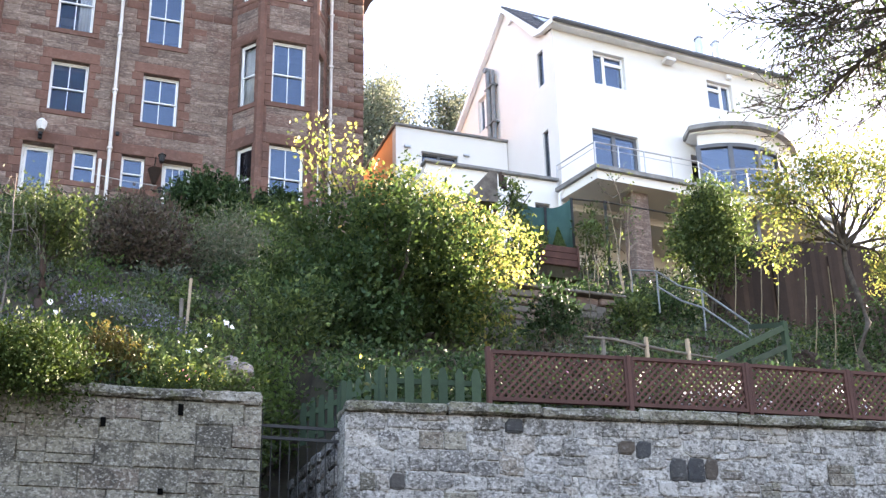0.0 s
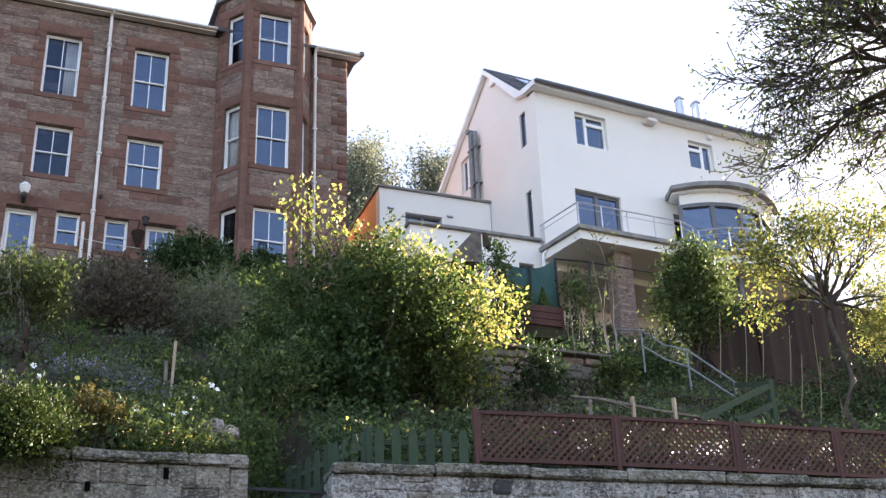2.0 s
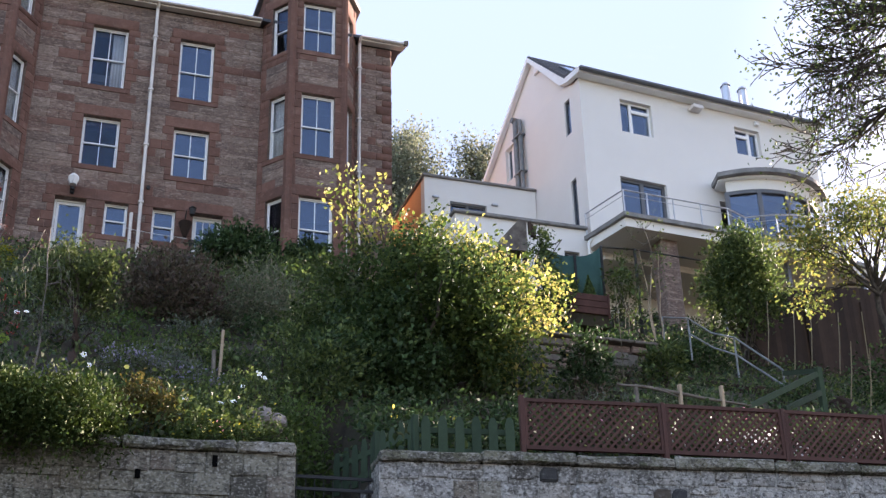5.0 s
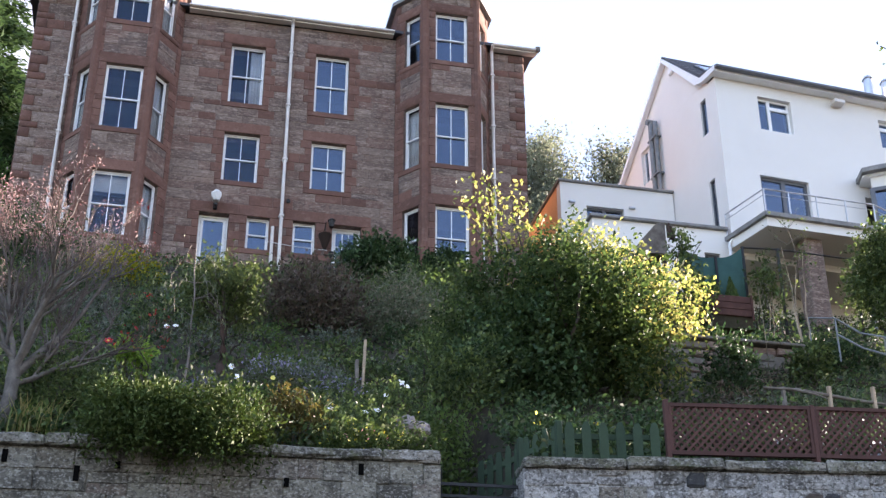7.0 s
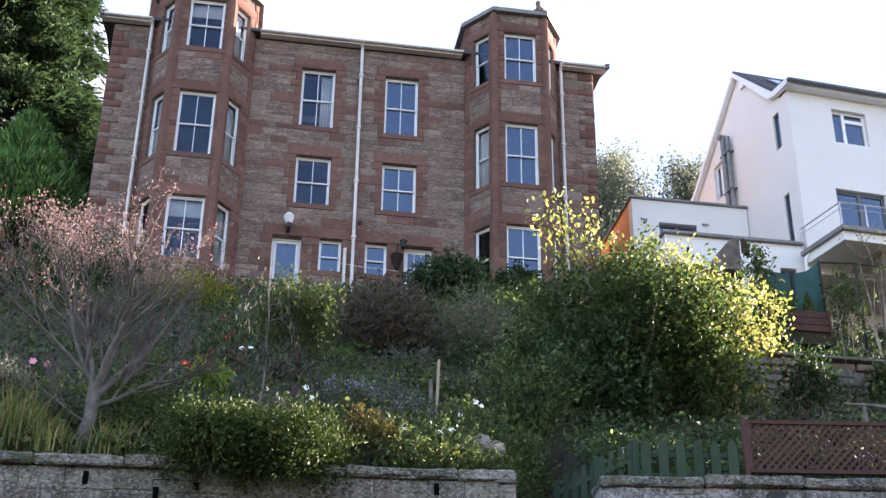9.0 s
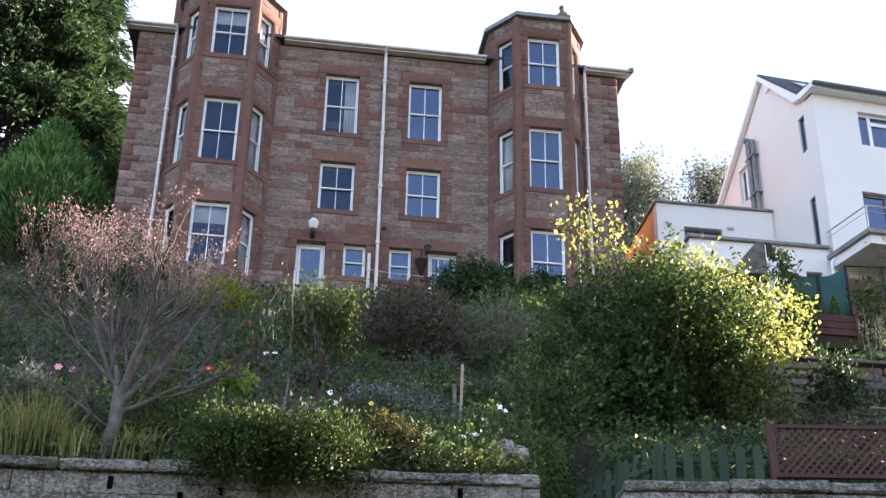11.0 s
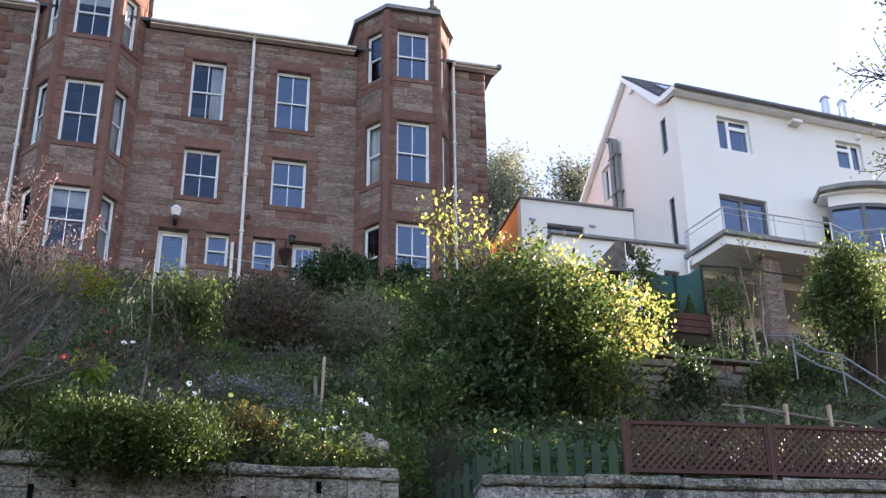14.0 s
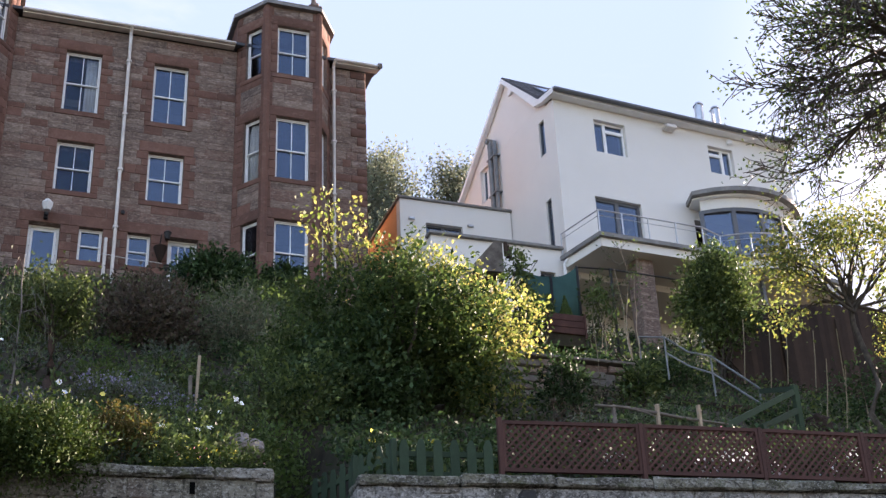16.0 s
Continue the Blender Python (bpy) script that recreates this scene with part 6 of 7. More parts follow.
foliage("red_leaves", maple, "leaf_red", rng, q, 0.05, 0.5, d, 0.3, 0.2, "last bright red leaves")

# weeping sapling
rng = np.random.default_rng(66)
sap = root("weeping_sapling", "thin weeping sapling with narrow grey-green leaves", "tree", (0.28, 15.2, ground_z(0.28, 15.2)))
z0 = ground_z(0.28, 15.2)
pa = [bent(rng, (0.28, 15.2, z0 - 0.1), (0.24, 15.25, 8.1), 0.022, 0.008, 6, 0.01)]
ll = []
for k in range(10):
    h = rng.uniform(6.7, 8.0)
    a = rng.uniform(0, 6.28)
    e = np.array([0.25 + math.cos(a) * 0.45, 15.25 + math.sin(a) * 0.3, h - 0.1])
    pa.append(([(0.25, 15.25, h), (0.25 + math.cos(a) * 0.28, 15.25 + math.sin(a) * 0.2, h + 0.12), tuple(e), (e[0] + 0.04, e[1], e[2] - 0.3)], [0.007, 0.005, 0.004, 0.002]))
    ll.append(e + rng.normal(size=(22, 3)) * np.array([0.13, 0.1, 0.2]) - np.array([0, 0, 0.12]))
tubes("trunk", sap, "grey_wood", pa[:1], 6)
tubes("twig_spray", sap, "grey_wood", pa[1:], 3)
qq = np.concatenate(ll)
foliage("crown", sap, "leaf_olive", rng, qq, 0.11, 0.16, np.tile([0, 0, -1.0], (len(qq), 1)), 0.75, 0.1)


# flowers on stalks
def flower(name, label, x, y, z, mat, r, seed, group=""):
    rg = random.Random(seed)
    gz = ground_z(x, y)
    ob = root(name, label, "flower", (x, y, gz), group)
    pts = [(x + 0.05 * rg.uniform(-1, 1), y, gz), (x + 0.03 * rg.uniform(-1, 1), y, (gz + z) / 2), (x, y, z)]
    tubes("stalk", ob, "leaf_mid", [(pts, [0.006, 0.005, 0.004])], 4)
    bm = bmesh.new()
    c = bm.verts.new((x, y - 0.01, z))
    n = 12
    tilt = Matrix.Rotation(rg.uniform(0.9, 1.5), 3, "X") @ Matrix.Rotation(rg.uniform(0, 1), 3, "Z")
    ring = []
    for i in range(n):
        a = 2 * math.pi * i / n
        rr = r * (1.0 if i % 2 else 0.72)
        ring.append(bm.verts.new(Vector((x, y, z)) + tilt @ Vector((math.cos(a) * rr, math.sin(a) * rr, 0.25 * r))))
    for i in range(n):
        bm.faces.new((c, ring[i], ring[(i + 1) % n]))
    part("petals", bm, mat, ob)
    bm = bmesh.new()
    bmesh.ops.create_icosphere(bm, subdivisions=1, radius=r * 0.24, matrix=Matrix.Translation(Vector((x, y, z)) + tilt @ Vector((0, 0, 0.12 * r))))
    part("flower_centre", bm, "petal_yellow", ob, "yellow flower centre")


for k, (x, y, z) in enumerate(((-0.09, 16.4, 7.08), (0.05, 16.4, 7.1), (0.92, 15.4, 6.2), (1.0, 15.3, 6.02), (2.14, 13.5, 5.16), (2.6, 13.5, 5.15), (2.76, 13.5, 5.19), (3.3, 14.1, 5.72), (3.22, 14.1, 5.78), (3.07, 14.4, 5.65))):
    flower("anemone_flower", "white Japanese anemone flower on a thin stalk", x, y, z, "petal_white", 0.052, 70 + k, "anemone flowers")
for k, (x, y, z) in enumerate(((-0.94, 15.9, 6.6), (-0.78, 15.9, 6.54))):
    flower("red_rose", "deep red garden rose on a stalk", x, y, z, "petal_red", 0.085, 85 + k, "red roses")
for k, (x, y, z) in enumerate(((-3.2, 15.9, 6.46), (-2.98, 15.9, 6.43))):
    flower("pink_flower", "pink dahlia-like flower on a stalk", x, y, z, "petal_pink", 0.07, 90 + k, "pink flowers")
for k, (x, y, z) in enumerate(((-0.5, 20.9, 9.2), (-0.35, 20.9, 9.05), (-0.12, 20.9, 8.85), (-0.2, 20.9, 8.75))):
    flower("red_flower", "small red flower high on the bank", x, y, z, "petal_red", 0.08, 95 + k, "red flowers")
for k, (x, y, z) in enumerate(((1.5, 14.9, 5.93), (2.0, 13.4, 5.0), (1.93, 13.4, 4.86), (2.05, 13.35, 4.78), (2.35, 13.3, 5.0))):
    flower("yellow_flower", "small yellow flower on a stalk", x, y, z, "petal_yellow", 0.045, 100 + k, "yellow flowers")

# undergrowth on the bank
rg = random.Random(5)
kinds = (("leaf_mid", "bushy mid-green garden plant on the bank", 0.085, 0.5), ("leaf_olive", "olive-green herbaceous clump on the bank", 0.09, 0.25), ("leaf_grey", "grey-green leafy clump on the bank", 0.085, 0.3), ("leaf_dark", "dark green low shrub on the bank", 0.09, 0.5), ("leaf_mid", "fern-like green clump on the bank", 0.11, 0.22), ("leaf_fresh", "fresh green leafy clump on the bank", 0.08, 0.45), ("leaf_wild", "grey-olive feathery clump on the bank", 0.1, 0.2))
spots = []
for y in np.arange(13.2, 25.6, 1.15):
    for x in np.arange(-5.6, 12.5, 1.25):
        spots.append((x + rg.uniform(-0.45, 0.45), y + rg.uniform(-0.4, 0.4)))
k = 0
for x, y in spots:
    if 2.9 < x < 4.7 and y < 15.6:
        continue
    if 4.9 < x < 8.8 and 15.2 < y < 18.4:
        continue
    if 0.3 < x < 1.45 and 15.0 < y < 16.9:
        continue
    if x < -1.0 and y < 13.9:
        continue
    if 8.8 < x < 13.2 and 16.6 < y < 18.9:
        continue
    mat, lb, lf, asp = rg.choice(kinds)
    if x > 8.8:
        mat, lb, lf, asp = rg.choice(kinds[1:4])
    w, h = rg.uniform(0.45, 0.75), rg.uniform(0.2, 0.42)
    if 4.6 < x < 9.2 and y < 15.3:
        mat, lb, h = "leaf_dark", "dark green low shrub on the bank", 0.22
    if x > 8.8:
        h *= 0.5
    if 1.2 < x < 4.2 and 17.5 < y < 20.5:
        h = 0.2
    if y > 22.5:
        h = 0.2
    shrub("garden_plant", lb, (x, y, ground_z(x, y) + h * 0.55), (w, w * 0.8, h), mat, 700, lf, 200 + k, group="garden plants", aspect=asp, hollow=0.3, clump=10)
    k += 1
rng = np.random.default_rng(8)
n = 52000
px = np.concatenate([rng.uniform(-7, 20, n), rng.uniform(-7, 13, n // 3)])
py = np.concatenate([rng.uniform(12.35, 27.0, n), rng.uniform(12.35, 14.5, n // 3)])
ok = ~((px > 2.95) & (px < 4.6) & (py < 15.2))
px, py = px[ok], py[ok]
pz = np.array([ground_z(a, b) for a, b in zip(px, py)]) + rng.random(len(px)) ** 2 * 0.35
mask = rng.random(len(px))
for lo, hi, mt, nm in ((0, 0.45, "leaf_mid", "ivy"), (0.45, 0.8, "leaf_dark", "ivy"), (0.8, 1.0, "leaf_olive", "weeds")):
    m_ = (mask >= lo) & (mask < hi)
    pp = np.array([view_fit(*q) for q in np.stack([px[m_], py[m_], pz[m_]], 1)])
    v = leaf_arrays(rng, pp, 0.1 * rng.uniform(0.6, 1.4, len(pp)), 0.55, np.tile([0, -0.5, 0.6], (len(pp), 1)), 0.3)
    tagged(raw(nm, v, np.arange(len(v)).reshape(-1, 4), mt), "low leafy ground cover over the garden bank", "ground cover", kind="stuff")


def grass_tuft(x, y, seed, n=160, h=0.6, mat="grass", label="tuft of tall yellowing grass by the wall"):
    rng = np.random.default_rng(seed)
    ob = root("grass_tuft", label, "grass", (x, y, ground_z(x, y)), "grass tufts")
    vs, fs = [], []
    for i in range(n):
        a = rng.uniform(0, 6.28)
        b = np.array([x + rng.normal() * 0.14, y + rng.normal() * 0.1, ground_z(x, y) - 0.03])
        hh = h * rng.uniform(0.6, 1.2)
        d = np.array([math.cos(a), math.sin(a), 0])
        w = np.array([-math.sin(a), math.cos(a), 0]) * 0.008
        m1, m2 = b + d * 0.1 * hh + [0, 0, hh * 0.6], b + d * 0.42 * hh + [0, 0, hh * 0.95]
        k = len(vs)
        vs += [b - w, b + w, m1 + w, m1 - w, m2 + w * 0.2, m2 - w * 0.2]
        fs += [(k, k + 1, k + 2, k + 3), (k + 3, k + 2, k + 4, k + 5)]
    raw("blade_tuft", vs, fs, mat, ob)


for k, (x, y) in enumerate(((-2.9, 12.95), (-2.55, 13.05), (-2.7, 13.3), (-3.3, 13.1), (-2.2, 12.9), (-1.5, 12.85), (5.6, 21.8), (4.9, 22.6))):
    grass_tuft(x, y, 300 + k, h=0.7 if k < 4 else 0.45)

# posts, stones and rails in the garden
st = root("garden_stake", "split pale timber post standing in the bank", "post", (2.97, 15.74, 5.8))
bm = bmesh.new()
box_local(bm, Matrix.Translation((2.97, 15.74, 5.6)) @ Matrix.Rotation(0.03, 4, "Y"), 0.045, 0.045, 1.32, 0.008)
part("post", bm, "pale_wood", st)
bm = bmesh.new()
box_local(bm, Matrix.Translation((2.91, 15.78, 5.6)) @ Matrix.Rotation(-0.02, 4, "Y"), 0.06, 0.05, 1.0, 0.012)
part("brace", bm, "grey_wood", st, "weathered grey half of the post")


def boulder(x, y, z, r, mat, label, seed):
    bm = bmesh.new()
    bmesh.ops.create_icosphere(bm, subdivisions=4, radius=1.0)
    for v in bm.verts:
        f = 1 + 0.4 * noise.noise(v.co * 1.4 + Vector((seed, 0, 0))) + 0.16 * noise.noise(v.co * 3.7) + 0.07 * noise.noise(v.co * 9)
        v.co = Vector(view_fit(x, y, z)) + Vector((v.co.x * r[0] * f, v.co.y * r[1] * f, v.co.z * r[2] * f))
    tagged(part("boulder", bm, mat, None), label, "stone")


boulder(3.15, 13.35, 4.92, (0.27, 0.2, 0.17), "rock", "pale pinkish boulder behind the coping", 1.0)
boulder(14.93, 16.5, 6.85, (0.28, 0.24, 0.25), "brown_wood", "brown garden boulder by the timber rail", 5.0)

def dry_wall(label, x0, x1, y, z0, rows, seed, stones):
    """A low terrace wall of flat stones under a row of cap stones."""
    dry = root("dry_stone_wall", label, "wall", ((x0 + x1) / 2, y + 0.1, z0))
    rg = random.Random(seed)
    for row in range(rows):
        x = x0 + rg.uniform(0, 0.2)
        z = z0 + row * 0.17
        while x < x1:
            w = rg.uniform(0.25, 0.6)
            bm = bmesh.new()
            box(bm, x, x + w - 0.015, y + rg.uniform(-0.04, 0.04), y + 0.4, z, z + 0.155 + rg.uniform(-0.01, 0.01), 0.02)
            part("stone", bm, rg.choice(stones), dry)
            x += w
    x = x0 - 0.05
    while x < x1 - 0.05:
        w = rg.uniform(0.5, 0.9)
        bm = bmesh.new()
        box(bm, x, x + w - 0.01, y - 0.1, y + 0.45, z0 + rows * 0.17 + 0.005, z0 + rows * 0.17 + 0.07, 0.015)
        part("cap_stone", bm, "grey_wood", dry, "flat cap stone")
        x += w


dry_wall("low dry-stone terrace wall of flat brown stones", 9.6, 12.75, 18.9, 7.72, 5, 9, ("mortar", "grey_wood"))
dry_wall("old brown garden wall on the upper bank", -8.6, -5.85, 24.0, 9.75, 7, 19, ("rubble_warm", "mortar"))

# planter with two small conifers, net screen
bx = root("planter_box", "red-brown wooden planter box on the terrace", "planter", (13.0, 22.0, 10.3))
for k in range(3):
    bm = bmesh.new()
    box(bm, 12.44, 13.48, 21.75, 21.79, 10.3 + k * 0.17, 10.46 + k * 0.17, 0.006)
    part("board", bm, "planter", bx)
bm = bmesh.new()
box(bm, 12.44, 13.48, 21.795, 22.3, 10.0, 10.78)
part("body", bm, "soil", bx, "soil-filled body of the planter")
for x in (12.43, 13.44):
    bm = bmesh.new()
    box(bm, x, x + 0.05, 21.72, 21.748, 10.2, 10.84, 0.006)
    part("corner_post", bm, "planter", bx)
for k, x in enumerate((12.7, 13.15)):
    rng = np.random.default_rng(400 + k)
    cn = root("dwarf_conifer", "bright green pointed dwarf conifer in the planter", "conifer", (x, 22.05, 10.78), "dwarf conifers")
    h = rng.random(1700) ** 1.4
    a = rng.uniform(0, 6.28, 1700)
    rr = 0.2 * (1 - h) * np.sqrt(rng.uniform(0.4, 1, 1700))
    q = np.stack([x + np.cos(a) * rr, 22.05 + np.sin(a) * rr, 10.8 + h * 0.6], 1)
    foliage("foliage", cn, "leaf_fresh", rng, q, 0.06, 0.4, np.tile([0, 0, 1.0], (1700, 1)), 0.7, 0.0)
    tubes("trunk", cn, "bark", [([(x, 22.05, 10.75), (x, 22.05, 11.3)], [0.015, 0.006])], 5)
net = root("net_screen", "green windbreak netting on dark posts", "fence", (13.0, 22.6, 10.6))
np_ = [(12.4, 22.9, 12.55), (13.2, 22.7, 12.25), (13.84, 22.5, 12.48)]
vs, fs = [], []
for i, (a, b) in enumerate(zip(np_, np_[1:])):
    for j in range(9):
        f = j / 8
        sag = -0.1 * math.sin(math.pi * f)
        x, y, z = a[0] + (b[0] - a[0]) * f, a[1] + (b[1] - a[1]) * f, a[2] + (b[2] - a[2]) * f + sag
        vs += [(x, y + 0.03 * math.sin(j * 2.1), 10.6), (x, y, z)]
    o_ = i * 18
    fs += [(o_ + 2 * j, o_ + 2 * j + 2, o_ + 2 * j + 3, o_ + 2 * j + 1) for j in range(8)]
sheet = raw("netting", vs, fs, "net", net)
sheet.modifiers.new("thick", "SOLIDIFY").thickness = 0.008
for x, y, z in np_ + [(14.74, 22.4, 12.47), (16.81, 22.4, 12.41)]:
    bm = bmesh.new()
    box(bm, x - 0.025, x + 0.025, y - 0.025, y + 0.025, 10.2, z + 0.02)
    part("post", bm, "black_iron", net)
for a, b in (((13.84, 22.5, 12.47), (14.74, 22.4, 12.46)), ((14.74, 22.4, 12.46), (16.81, 22.4, 12.4))):
    bm = bmesh.new()
    bar(bm, a, b, 0.04)
    part("top_bar", bm, "black_iron", net)
# timber arbour roof by the low extension
arb = root("arbour", "weathered brown timber arbour with a pitched roof", "arbour", (11.6, 22.9, 11.0))
bm = bmesh.new()
prism(bm, [(11.2, 12.25), (11.35, 12.61), (11.8, 13.13), (12.02, 13.14), (12.02, 12.3)], 22.9, 24.0, "y")
part("roof", bm, "grey_wood", arb, "weathered boarded roof")
for k in range(3):
    bm = bmesh.new()
    box(bm, 12.04 + 0.06 * k, 12.1 + 0.06 * k, 22.78, 22.88, 12.72 - 0.05 * k, 13.08 - 0.07 * k, 0.006)
    part("rafter_end", bm, "brown_wood", arb)
for x in (11.3, 11.93):
    bm = bmesh.new()
    box(bm, x, x + 0.09, 22.95, 23.04, 10.0, 12.3)
    part("post", bm, "brown_wood", arb)
bm = bmesh.new()
box(bm, 11.3, 12.02, 23.3, 23.34, 10.3, 12.3)
part("back_panel", bm, "brown_wood", arb)

# galvanised handrail of the garden steps
hr = root("handrail", "two-bar galvanised tube handrail down the garden steps", "handrail", (15.0, 19.4, 8.6), slope=True)
top = [(13.69, 20.0, 9.74), (14.31, 19.95, 9.77), (14.62, 19.6, 9.34), (14.95, 19.3, 9.18), (15.42, 18.5, 8.26)]
low = [(14.31, 19.95, 9.4), (14.62, 19.6, 9.0), (14.95, 19.3, 8.78), (15.38, 18.5, 7.92)]
for pts, nm in ((top, "top_rail"), (low, "lower_rail")):
    v, f = tube_path(pts, [0.022] * len(pts), 8)
    raw(nm, v, f, "galv", hr, "", True)
for a, b, c in (top[0], top[1], top[3], top[4]):
    bm = bmesh.new()
    bar(bm, (a, b, c), (a, b, c - 1.0), 0.04)
    part("rail_post", bm, "galv", hr)
ts = root("terrace_steps", "timber-edged earth steps on the bank", "steps", (15.3, 19.2, 7.6), slope=True)
for k in range(8):
    f = k / 7
    x, y = 15.7 - 1.9 * f, 17.9 + 2.2 * f
    bm = bmesh.new()
    box(bm, x - 0.9, x - 0.1, y - 0.05, y + 0.3, ground_z(x, y) - 0.25, ground_z(x, y) + 0.12, 0.012)
    part("step", bm, "brown_wood", ts)
# green timber rails behind the lattice
gr = root("timber_rail", "mossy green timber rails with a square post", "rail", (14.1, 16.0, 6.3), slope=True)
bm = bmesh.new()
box(bm, 14.04, 14.15, 15.95, 16.05, 6.0, 7.48, 0.01)
part("post", bm, "green_wood", gr)
for a, b in (((11.87, 15.2, 6.33), (14.03, 15.97, 7.34)), ((12.69, 15.3, 6.4), (14.03, 15.95, 6.98)), ((15.35, 18.4, 8.15), (14.15, 16.06, 7.44))):
    bm = bmesh.new()
    bar(bm, a, b, 0.05, 0.1)
    part("rail", bm, "green_wood", gr)
for k, (x, z) in enumerate(((9.33, 6.31), (10.11, 6.38), (10.87, 6.43))):
    o_ = root("short_post", "short pale timber post behind the lattice", "post", (x, 14.5, 5.6), "short posts")
    bm = bmesh.new()
    box(bm, x - 0.026, x + 0.026, 14.47, 14.53, 5.0, z, 0.006)
    part("post", bm, "grey_wood" if k == 0 else "pale_wood", o_)
lg = root("log_edging", "fallen grey branch lying on the bank", "log", (9.7, 14.5, 5.9))
tubes("log", lg, "grey_wood", [([(9.0, 14.5, 6.28), (9.56, 14.47, 6.27), (10.04, 14.5, 6.24), (10.58, 14.5, 6.19), (11.4, 14.52, 6.16)], [0.018, 0.026, 0.03, 0.026, 0.018]), ([(9.5, 14.47, 6.27), (9.8, 14.42, 6.2), (10.0, 14.4, 6.13)], [0.02, 0.016, 0.01])], 7)

# brown close-boarded fence and canes
bf = root("board_fence", "tall dark brown close-boarded timber fence", "fence", (19.0, 21.7, 8.0))
fp = Plane(17.0, 21.7, 1, 0)
# runs on unseen to the right; that length is added for shade
L_ = 20.0
nb = int(L_ / 0.145)
for i in range(nb):
    bm = bmesh.new()
    fp.box(bm, i * 0.145 + 0.001, i * 0.145 + 0.144, ground_z(17.0 + i * 0.145, 21.7) - 0.3, 11.5 + min(0.4, 0.016 * i) + 0.008 * (i % 3), -0.012, 0.012)
    part("board", bm, "brown_wood", bf)
for z in (9.9, 11.0):
    bm = bmesh.new()
    fp.box(bm, 0, L_, z, z + 0.08, -0.06, -0.012)
    part("rail", bm, "brown_wood", bf)
for i in range(11):
    bm = bmesh.new()
    fp.box(bm, 0.2 + i * 1.75, 0.3 + i * 1.75, 9.4, 11.5, 0.012, 0.06, 0.006)
    part("post", bm, "brown_wood", bf)
canes = (((15.69, 19, 10.02), (15.49, 19, 8.5)), ((16.34, 19, 9.89), (16.12, 19, 8.3)), ((16.79, 19, 9.99), (16.6, 19, 8.6)), ((17.51, 19, 9.95), (17.3, 19, 8.5)), ((15.86, 17, 8.48), (15.62, 17, 7.2)), ((16.28, 17, 8.38), (16.04, 17, 7.0)), ((16.6, 17, 8.01), (16.6, 17, 6.9)), ((17.2, 18, 9.6), (17.1, 18, 7.6)), ((13.04, 20.9, 10.27), (13.02, 20.9, 9.2)), ((13.41, 20.9, 10.45), (13.22, 20.9, 9.2)), ((13.47, 20.9, 10.46), (13.36, 20.9, 9.2)), ((11.7, 18.6, 9.7), (11.72, 18.6, 7.6)))
for k, (a, b) in enumerate(canes):
    o_ = root("garden_cane", "thin upright bamboo garden cane", "cane", b, "garden canes")
    tubes("cane", o_, "cane", [([b, ((a[0] + b[0]) / 2 + 0.02, a[1], (a[2] + b[2]) / 2), a], [0.012, 0.011, 0.009])], 6)

# shrubs of the right-hand bank
shrub("ivy_shrub", "tall dark ivy-clad shrub before the white house", (16.75, 21.1, 11.4), (0.66, 0.45, 1.2), "leaf_mid", 11000, 0.11, 501, hollow=0.55, amp=0.3, clump=22)
shrub("dark_shrub", "dense dark shrub beside the handrail", (14.8, 20.4, 8.89), (0.7, 0.3, 0.55), "leaf_dark", 4200, 0.075, 502)
shrub("dark_shrub", "low dark shrub on the bank", (14.7, 17.6, 7.1), (0.6, 0.4, 0.35), "leaf_dark", 2000, 0.09, 503)
shrub("conical_shrub", "small dark conical shrub behind the lattice", (9.38, 16.0, 7.0), (0.34, 0.3, 0.46), "leaf_conifer", 2000, 0.08, 504)
shrub("green_shrub", "pale green leafy shrub by the terrace wall", (12.5, 18.4, 8.0), (0.35, 0.3, 0.45), "leaf_mid", 1200, 0.12, 505)
shrub("brown_shrub", "wiry brownish shrub with seed heads", (9.0, 15.4, 6.15), (0.5, 0.4, 0.3), "leaf_brown", 600, 0.08, 506, aspect=0.3)
shrub("brown_shrub", "wiry brownish shrub with seed heads", (10.9, 17.3, 7.0), (0.6, 0.4, 0.3), "leaf_brown", 500, 0.07, 507, aspect=0.3)
shrub("green_shrub", "leafy climber on the net screen", (12.05, 22.2, 11.9), (0.22, 0.2, 0.7), "leaf_mid", 700, 0.11, 508)
shrub("green_shrub", "leafy green plant beside the planter", (11.8, 21.5, 10.5), (0.4, 0.3, 0.5), "leaf_mid", 700, 0.12, 509)
shrub("green_shrub", "tangled vine with yellowing leaves", (14.2, 22.1, 11.3), (0.3, 0.3, 0.8), "leaf_mid", 700, 0.11, 510)
shrub("green_shrub", "dark shrub below the planter", (12.4, 20.6, 9.0), (1.0, 0.5, 0.3), "leaf_dark", 2600, 0.1, 511)
shrub("green_shrub", "dark shrub at the foot of the fence", (18.2, 18.0, 8.0), (1.2, 0.6, 0.6), "leaf_dark", 2400, 0.1, 512)
shrub("green_shrub", "green shrub behind the lattice", (16.6, 15.0, 6.4), (1.2, 0.5, 0.45), "leaf_dark", 1800, 0.09, 513)
shrub("green_shrub", "low green plants behind the lattice", (12.6, 13.6, 5.2), (1.6, 0.5, 0.35), "leaf_dark", 1500, 0.08, 514)
shrub("green_shrub", "low green plants behind the lattice", (9.2, 13.4, 5.05), (1.7, 0.5, 0.32), "leaf_dark", 1400, 0.08, 515, extra=(("petal_pink", 0.02, 0.05, "blossoms", "small pink flowers"),))
